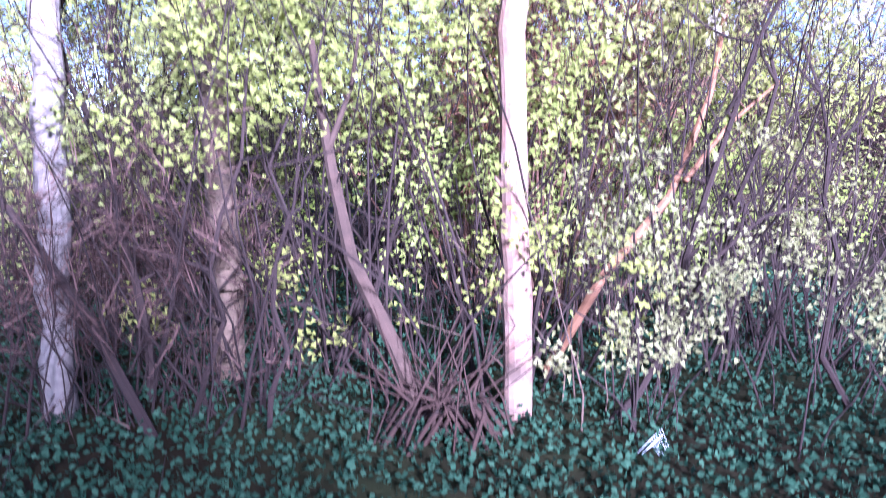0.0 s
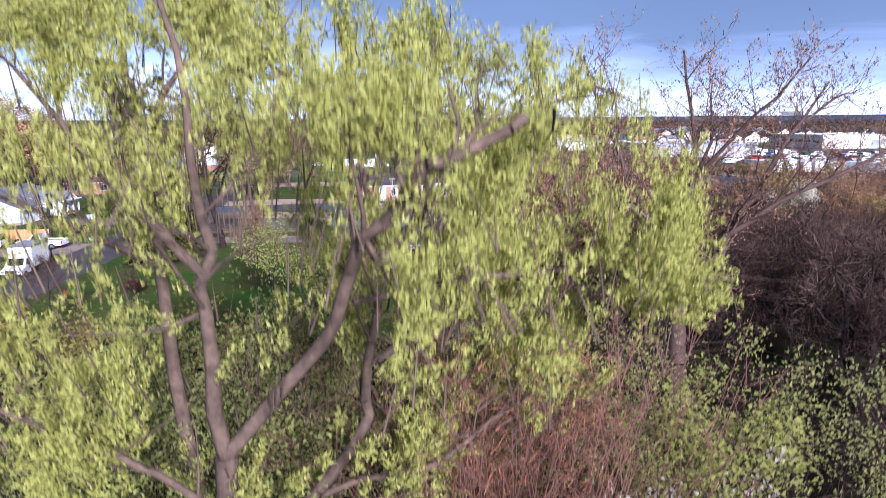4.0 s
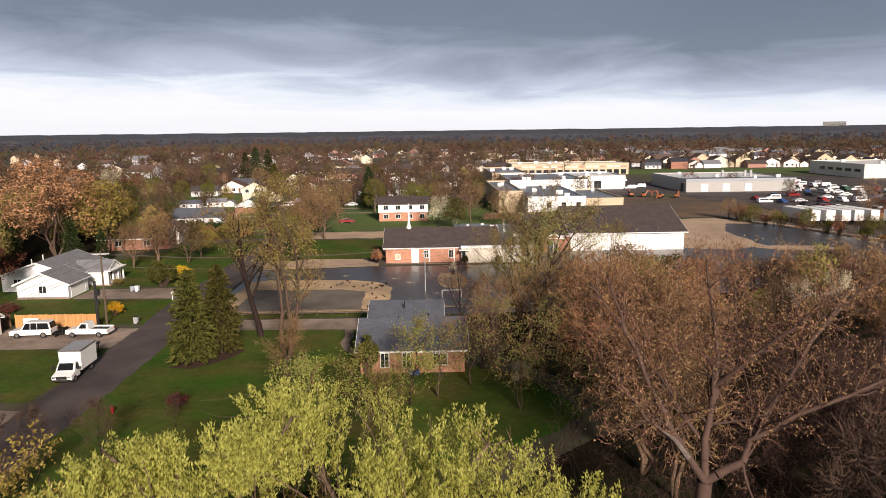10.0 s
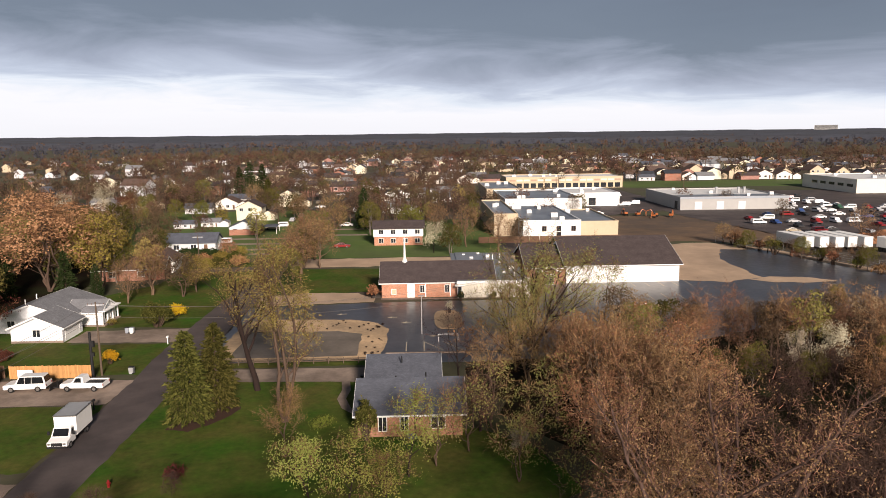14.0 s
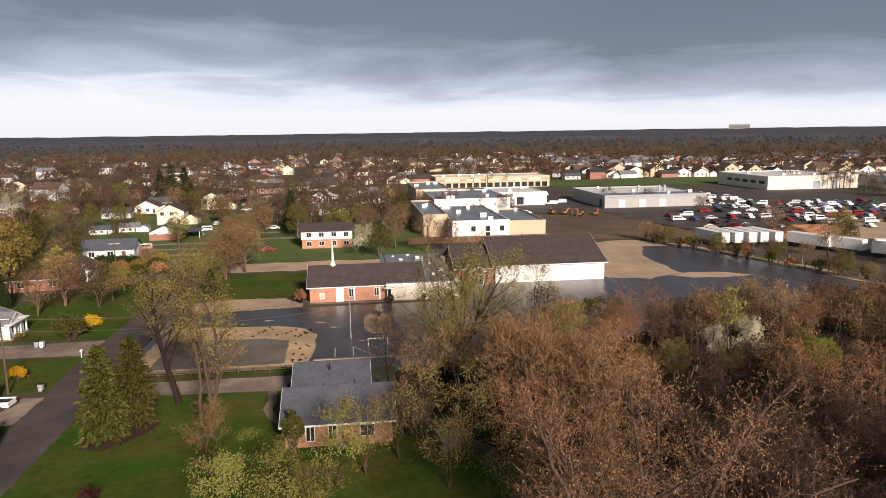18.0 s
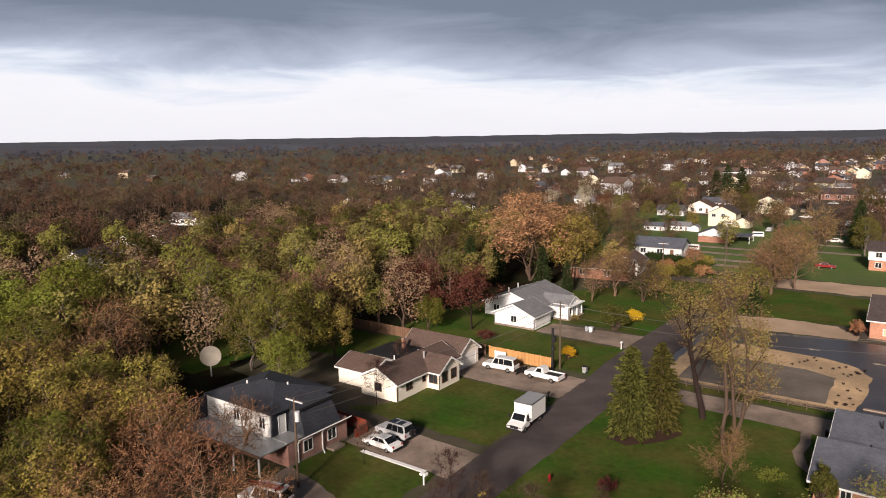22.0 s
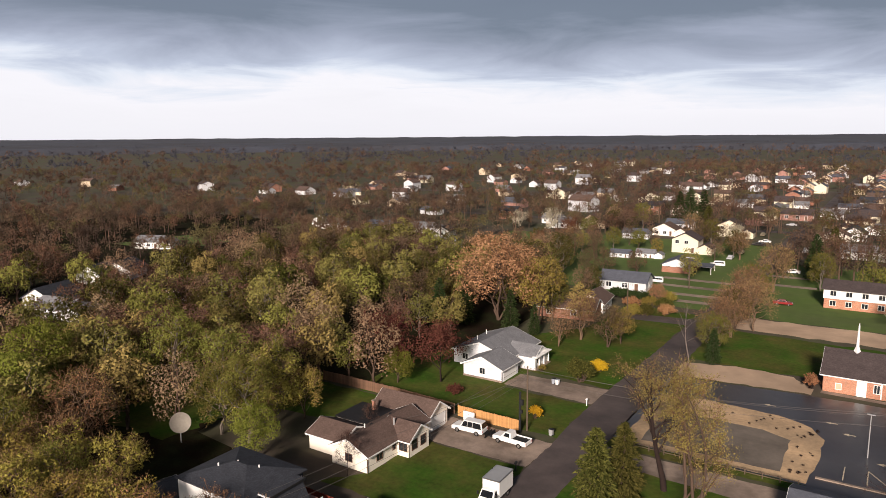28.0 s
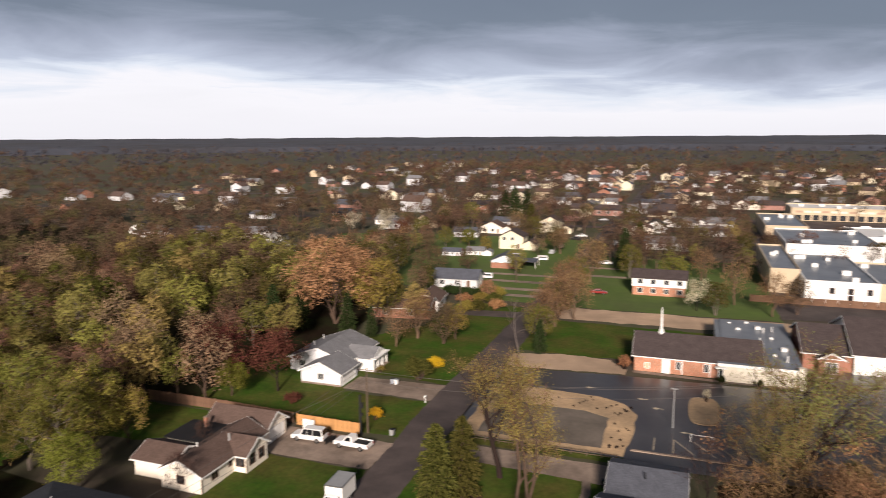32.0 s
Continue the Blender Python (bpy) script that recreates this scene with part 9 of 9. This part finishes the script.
# dead poles
def dead_pole(x, y, h, r, lean, wood, label):
    t = thing("dead_tree", pose(x, y, -0.05), label, "tree")
    rg = np.random.default_rng(int(abs(x) * 10))
    pts = [(lean * z / h + rg.normal(0, 0.022), rg.normal(0, 0.022), z) for z in np.linspace(0, h, 22)]
    part("trunk", tube(pts, [r * (1.15 - 0.35 * k / 21) * rg.uniform(0.91, 1.08) for k in range(22)], 16), wood, t)
    for k in range(7):
        a, up = rg.uniform(0, 6.28), rg.uniform(0.08, 0.34)
        ca, sa = math.cos(a), math.sin(a)
        part("splinter", tube([(lean + 0.6 * r * ca, 0.6 * r * sa, h - 0.15), (lean + 0.66 * r * ca, 0.66 * r * sa, h + up * 0.6), (lean + 0.7 * r * ca, 0.7 * r * sa, h + up)], [0.06, 0.035, 0.01], 5), wood if k else M["barkdark"], t)
    for k in range(5):
        a, z = rg.uniform(3.4, 6.0), h * rg.uniform(0.3, 0.92)
        ca, sa, q = math.cos(a), math.sin(a), lean * z / h
        part("branch_stub", tube([(q + 0.6 * r * ca, 0.6 * r * sa, z), (q + 1.25 * r * ca, 1.25 * r * sa, z + 0.05), (q + 1.7 * r * ca, 1.7 * r * sa, z + 0.13)], [0.045, 0.03, 0.012], 6), wood, t)
    part("hollow", tube([(lean * 0.9 - r * 0.75, -0.12, h * 0.93), (lean * 0.9 - r * 0.75, -0.12, h * 0.955)], [0.07, 0.05], 8), M["barkdark"], t)
    return t


dead_pole(-3.25, 8.15, 8.6, 0.17, 0.38, M["pale"], "pale barkless dead trunk, snapped off at the top")
dead_pole(2.35, 7.7, 8.1, 0.165, -0.2, material("pink_dead_wood", (0.22, 0.146, 0.112), 0.9, var=0.35, scale=5, second=(0.17, 0.075, 0.05), second_scale=2.2, second_at=0.57, bump=0.02, bscale=25), "pinkish barkless dead trunk, snapped off at the top")


def stems(name, label, lines, mat, sides=7):
    t = thing(name, pose(0, 0, 0), label, "tree")
    for pts, r0, r1 in lines:
        rs = [r0 + (r1 - r0) * k / (len(pts) - 1) for k in range(len(pts))]
        part("stem", tube(pts, rs, sides), mat, t)
    return t


stems("leaning_tree", "brown leaning tree with a kinked trunk", [([(1.25, 7.6, 0), (0.85, 7.7, 0.95), (0.36, 7.75, 2.0), (0.16, 7.8, 3.0), (0.05, 7.85, 3.7), (-0.05, 7.9, 4.5)], 0.11, 0.04), ([(0.14, 7.8, 3.3), (0.4, 7.9, 4.0), (0.5, 8.0, 4.7)], 0.04, 0.015)], material("red_brown_bark", (0.050, 0.030, 0.022), 0.95, var=0.5, scale=6, bump=0.03, bscale=16))
stems("dead_sapling", "pale slender dead sapling", [([(2.2, 15.6, 0), (2.1, 15.7, 1.4), (2.2, 15.8, 2.8), (2.35, 15.8, 3.5)], 0.09, 0.05)], M["pale"])
stems("dead_sapling", "pale bent dead sapling", [([(-4.3, 12.6, 0), (-4.5, 12.6, 1.6), (-4.8, 12.6, 3.0), (-5.0, 12.5, 4.4), (-5.1, 12.4, 5.6)], 0.11, 0.05)], M["pale"])
stems("thicket_tree", "dark crooked thicket tree", [([(-3.0, 12.5, 0), (-3.1, 12.5, 3.2), (-3.6, 12.6, 4.0), (-4.0, 12.6, 5.0), (-3.7, 12.6, 6.4)], 0.09, 0.04), ([(-3.1, 12.5, 3.0), (-2.8, 12.7, 4.6), (-3.0, 12.8, 6.0)], 0.05, 0.02)], M["barkdark"])
stems("thicket_tree", "dark slanting thicket tree", [([(-3.7, 5.4, 0), (-4.2, 5.6, 0.9), (-5.4, 6.0, 1.8)], 0.1, 0.05), ([(-1.9, 7.4, 0), (-2.6, 7.6, 1.4), (-3.5, 7.9, 2.6), (-4.4, 8.2, 3.4)], 0.07, 0.03)], M["barkdark"])
stems("thicket_tree", "orange-brown slanting tree in the thicket", [([(3.0, 9.0, 0.1), (3.8, 9.0, 1.5), (4.7, 9.0, 2.6), (5.3, 9.2, 4.0), (5.7, 9.4, 6.2)], 0.08, 0.03), ([(4.9, 9.0, 2.8), (5.6, 9.2, 3.6), (6.4, 9.4, 4.2)], 0.04, 0.015)], material("orange_bark", (0.20, 0.095, 0.05), 0.95, var=0.3, scale=6))
# crooked dark branches
cb = np.random.default_rng(77)
for x, y, h, lx, r in ((-5.6, 6.2, 2.4, 1.4, 0.075), (-4.6, 6.8, 3.6, 1.9, 0.05), (-2.3, 8.6, 5.6, -1.0, 0.06), (-1.6, 8.0, 4.4, 0.5, 0.04), (-0.6, 7.4, 3.6, 0.9, 0.035), (0.4, 9.4, 5.2, 0.8, 0.045), (3.4, 7.4, 2.6, 1.6, 0.05), (4.6, 8.4, 6.4, 1.3, 0.055), (5.8, 9.6, 5.8, 1.1, 0.05), (-6.8, 8.8, 5.4, 0.8, 0.055), (2.9, 10.2, 6.6, -0.6, 0.045), (6.6, 7.6, 4.6, -0.9, 0.045)):
    lines = []
    pts = [np.array([x, y, 0.0])]
    for k in range(7):
        pts.append(pts[-1] + np.array([lx / 7 + cb.normal(0, 0.16), cb.normal(0, 0.1), h / 7]))
    lines.append(([tuple(q) for q in pts], r, r * 0.35))
    for k in (2, 3, 4, 5, 6):
        d = np.array([cb.choice((-1, 1)) * cb.uniform(0.5, 1.0), cb.normal(0, 0.4), cb.uniform(0.1, 0.8)])
        q = [pts[k]]
        for _ in range(4):
            d = d + cb.normal(0, 0.3, 3) + [0, 0, 0.08]
            q.append(q[-1] + d * 0.3)
        lines.append(([tuple(w) for w in q], r * 0.5, r * 0.14))
    stems("thicket_tree", "dark crooked thicket branch", lines, M["barkdark"], 6)
# root clump with leaning sticks
lines = []
for k in range(46):
    a, r = rng.uniform(0, 6.28), rng.uniform(0.05, 1.0)
    x, y = 1.35 + r * math.cos(a), 7.1 + 0.6 * r * math.sin(a)
    lines.append(([(x, y, 0), (x - 0.3 * math.cos(a) + rng.normal(0, 0.1), y, 0.5), (x + rng.normal(0, 0.35), y + rng.normal(0, 0.2), rng.uniform(0.4, 1.5))], rng.uniform(0.012, 0.04), 0.007))
stems("root_clump", "tangle of red-brown roots and sticks", lines, material("root_wood", (0.035, 0.018, 0.013), 0.95, var=0.3, scale=6), 5)

# thicket: stems, shrubs and ivy
def thicket(name, label, x0, x1, y0, y1, n, hmin, hmax, bark, leaf, per, ln, wd, seed, jitter=0.25, twig=None, low=2, thin=0.75, crook=0.2):
    rg = np.random.default_rng(seed)
    segs, tips, dirs = [], [], []
    feet = [(rg.uniform(x0, x1), rg.uniform(y0, y1)) for _ in range(max(3, n // 6))]
    for _ in range(n):
        fx_, fy_ = feet[rg.integers(0, len(feet))]
        x, y = fx_ + rg.normal(0, 0.35), fy_ + rg.normal(0, 0.35)
        if math.hypot(x - 0.8, y + 1) < 3.6 or (leaf is not None and -3.4 < x < -1.9 and y < 8.4 and rg.random() < 0.5):
            continue
        h = rg.uniform(hmin, hmax)
        p = np.array([x, y, 0.0])
        d = np.array([(x - fx_) * 0.5 + rg.normal(0, 0.14), (y - fy_) * 0.5 + rg.normal(0, 0.14), 1.0])
        r = (0.009 + 0.004 * h) * thin
        for m in range(7):
            d = d + rg.normal(0, crook, 3)
            d /= np.linalg.norm(d)
            q = p + d * h / 7
            segs.append([*p, *q, r * (1 - m / 8), r * (1 - (m + 1) / 8)])
            if m >= low:
                for _ in range(3):
                    e = d * 0.5 + rg.normal(0, 0.7, 3)
                    e /= np.linalg.norm(e)
                    w = q + e * h * rg.uniform(0.08, 0.2)
                    segs.append([*q, *w, r * 0.35, r * 0.12])
                    for u in (0.4, 0.75, 1.0):
                        tips.append(q + (w - q) * u)
                        dirs.append(e)
            p = q
    inside = [k for k, q in enumerate(tips) if x0 - 0.8 < q[0] < x1 + 0.8 and y0 - 0.8 < q[1] < y1 + 0.8]
    tips, dirs = [tips[k] for k in inside], [dirs[k] for k in inside]
    t = thing(name, pose(0, 0, 0), label, "thicket", "", "stuff")
    v, f = bars(segs, 3)
    me = mesh_of("stems", v, f)
    me.materials.append(bark)
    new("stem_mass", me).parent = t
    if twig is not None:
        v, f = leaves(tips, rg, 0.5, 0.02, spread=0.5, count=2, jitter=0.05, axis=dirs)
        me = mesh_of("twigs", v, f)
        me.materials.append(twig)
        new("twig_spray", me).parent = t
    if leaf is not None:
        # leaves gather in tufts with gaps between
        tuft = [q for q in tips if noise.noise((q[0] * 1.6 + seed, q[1] * 1.6, q[2] * 1.6)) > 0.0]
        v, f = leaves(tuft, rg, ln * 1.3, wd * 1.35, up=0.15, count=max(1, round(per * 1.05)), jitter=jitter * 0.8, face=np.tile([[0.0, -0.55, 0.6]], (len(tuft), 1)))
        me = mesh_of("leaves", v, f)
        me.materials.append(leaf)
        new("foliage", me).parent = t
    return t


thicket("undergrowth", "thin dark saplings with sparse young leaf", -10, 12, 8.5, 22, 120, 5.0, 8.0, M["barkdark"], M["leafpale"], 8, 0.065, 0.05, 1, 0.22, low=5, thin=0.7, crook=0.15)
thicket("undergrowth", "tall slender saplings with pale misty leaf", -8, 1, 13, 20, 46, 8.0, 10.6, M["barkdark"], M["leafpale"], 13, 0.075, 0.055, 61, 0.3, low=4, thin=0.6, crook=0.1)
thicket("undergrowth", "tall slender saplings with pale green leaf", 3.5, 15, 14, 19, 44, 7.0, 8.8, M["barkdark"], M["leafpale"], 12, 0.075, 0.055, 62, 0.3, low=4, thin=0.6, crook=0.1)
thicket("undergrowth", "dim purple-brown bare saplings in the wood's depth", -11, 13, 12, 25, 130, 3.0, 6.6, M["barkdark"], M["leafpale"], 6, 0.06, 0.045, 41, 0.3, twig=M["twigdim"], thin=0.5, crook=0.24)
thicket("vine_tangle", "dark purple-grey tangle of vines on the willow trunk", -3.4, -1.4, 7.9, 8.9, 64, 2.6, 5.0, M["barkdark"], None, 0, 0, 0, 44, twig=M["twigdim"], thin=0.6, crook=0.3)
thicket("undergrowth", "low sprigs of bright young leaf", -2.0, 4.2, 6.4, 9.0, 14, 1.8, 3.8, M["bark"], M["leafbright"], 5, 0.06, 0.05, 42, 0.16, low=3)
thicket("undergrowth", "tall misty saplings in pale leaf at the wood's back", -8, 8, 17, 25, 84, 6.5, 9.6, M["barkdark"], M["leafpale"], 16, 0.085, 0.06, 71, 0.34, low=3, thin=0.55, crook=0.14)
thicket("undergrowth", "mid-height saplings in fresh green leaf", -9, 9, 9.5, 14, 46, 3.0, 5.6, M["barkdark"], M["leafbright"], 7, 0.06, 0.05, 72, 0.22, low=2, thin=0.55, crook=0.22)
thicket("undergrowth", "dim saplings in sparse green leaf", -13, 10, 12, 19, 84, 2.5, 6.0, M["barkdark"], M["leafgreen"], 8, 0.065, 0.05, 73, 0.26, low=1, thin=0.5, crook=0.24)
thicket("shrub_thicket", "tan-olive leafing shrubs before the willow trunk", -4.4, -0.4, 8.2, 9.3, 30, 4.6, 7.6, M["barkdark"], M["leafpale"], 12, 0.065, 0.05, 81, 0.24, low=3, thin=0.6, crook=0.16)
thicket("shrub_thicket", "bright yellow-green leafing shrubs", -1.8, 3.0, 8.0, 11.4, 46, 4.6, 7.4, M["barkdark"], M["leafbright"], 18, 0.07, 0.055, 2, 0.26, low=4, crook=0.13)
thicket("shrub_thicket", "low leafing shrubs round the pale dead trunk", -7.0, -3.5, 7.4, 10.0, 18, 2.6, 4.8, M["barkdark"], M["leafpale"], 9, 0.065, 0.05, 63, 0.2, low=4, crook=0.14)
thicket("shrub_thicket", "low shrubs with pale catkins", 3.2, 8.0, 6.6, 9.0, 30, 1.6, 3.9, M["barkdark"], M["catkin"], 5, 0.055, 0.034, 3, 0.12, low=3, crook=0.16)
thicket("shrub_thicket", "green leafing shrubs among the catkins", 2.9, 5.6, 8.8, 11.2, 34, 5.6, 7.3, M["barkdark"], M["leafbright"], 22, 0.065, 0.05, 31, 0.26, low=5, crook=0.14)
thicket("shrub_thicket", "shrubs with pale catkins and young leaf", -6.5, -3.2, 6.5, 10, 14, 2.4, 5.6, M["barkdark"], M["catkin"], 8, 0.06, 0.035, 4, 0.16, low=5, crook=0.15)
thicket("shrub_thicket", "olive leafing shrubs round the willow foot", -7, 2.5, 9.5, 14, 52, 5.6, 8.2, M["barkdark"], M["leafpale"], 20, 0.065, 0.05, 32, 0.26, low=5, crook=0.13)
thicket("shrub_thicket", "tall green shrubs under the willow", -8, 1.5, 11, 19, 46, 6.2, 9.4, M["barkdark"], M["leafbright"], 13, 0.09, 0.055, 5, 0.3, low=5, crook=0.14)
thicket("shrub_thicket", "white blossoming thorn shrubs", 4.6, 8.8, 9.4, 11.8, 40, 5.8, 8.3, M["barkdark"], M["thornpetal"], 11, 0.06, 0.05, 6, 0.2, low=5, crook=0.1)
thicket("shrub_thicket", "leafing thorn shrubs among the blossom", 4.2, 8.5, 9, 12, 24, 4.8, 6.8, M["barkdark"], M["leafpale"], 16, 0.065, 0.05, 43, 0.26, low=5, crook=0.14)
thicket("shrub_thicket", "reddish-brown bare brush of tall straight stems", 2.6, 4.9, 12.4, 15.0, 150, 8.6, 11.3, M["rootred"], None, 0, 0, 0, 7, twig=M["brush"], thin=0.7, crook=0.07)
thicket("shrub_thicket", "green leafing shrubs below the maple", 7.8, 10.8, 14.8, 19.0, 30, 7.2, 9.2, M["bark"], M["leafbright"], 16, 0.12, 0.08, 8, 0.36)
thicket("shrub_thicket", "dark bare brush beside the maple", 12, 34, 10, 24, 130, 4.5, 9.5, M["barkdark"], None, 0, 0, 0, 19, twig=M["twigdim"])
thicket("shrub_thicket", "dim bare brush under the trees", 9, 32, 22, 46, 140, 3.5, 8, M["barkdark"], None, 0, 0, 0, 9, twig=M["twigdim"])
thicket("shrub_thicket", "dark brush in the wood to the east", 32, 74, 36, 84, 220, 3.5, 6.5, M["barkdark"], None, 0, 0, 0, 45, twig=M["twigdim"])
thicket("shrub_thicket", "olive shrubs behind the willow", -16, 6, 20, 34, 90, 3, 6.5, M["bark"], M["leafolive"], 6, 0.26, 0.16, 10, 0.4)
thicket("shrub_thicket", "brown brush at the lawn's edge", -32, -4, 30, 47, 80, 2.5, 5, M["bark"], M["leafgold"], 2, 0.22, 0.14, 11, 0.3, twig=M["twig"])
thicket("shrub_thicket", "brown brush at the car park's edge", 6, 84, 88, 106, 170, 2.5, 6, M["bark"], M["leafrust"], 1, 0.24, 0.15, 12, 0.4, twig=M["twigred"])
# ivy carpet
rg = np.random.default_rng(50)
p = np.column_stack([rg.uniform(-9, 11, 60000), np.where(rg.uniform(0, 1, 60000) < 0.06, rg.uniform(-5, 2.4, 60000), 2.2 + 15 * rg.uniform(0, 1, 60000) ** 1.4), np.abs(rg.normal(0, 0.09, 60000)) + 0.02])
v, f = leaves(p, rg, 0.076, 0.066, up=0.35, spread=0.9, jitter=0.03, full=True)
v[:, 2] = np.maximum(v[:, 2], 0.015)
me = mesh_of("ivy_carpet", v, f)
me.materials.append(M["ivy"])
tagged(new("ivy_carpet", me), "dark green ivy covering the wood's floor", "ivy", "", "stuff")
# a scrap of pale netting on the ground
nt_ = thing("netting_scrap", pose(3.6, 6.6, 0, 18, -12, 40), "crumpled pale plastic netting on the ivy", "litter")
nt_.scale = (0.55, 0.7, 0.8)
for k in range(7):
    part("strand", tube([(-0.25 + k * 0.08, 0.1, 0.02), (-0.18 + k * 0.08, 0.0, 0.3), (-0.05 + k * 0.06, -0.2, 0.06)], [0.006] * 3, 4), M["greysiding"], nt_)
for k in range(4):
    part("strand", tube([(-0.28 + 0.03 * k, 0.02 - 0.03 * k, 0.08 + 0.06 * k), (0.3 - 0.03 * k, 0.02 - 0.03 * k, 0.08 + 0.06 * k)], [0.006] * 2, 4), M["greysiding"], nt_)
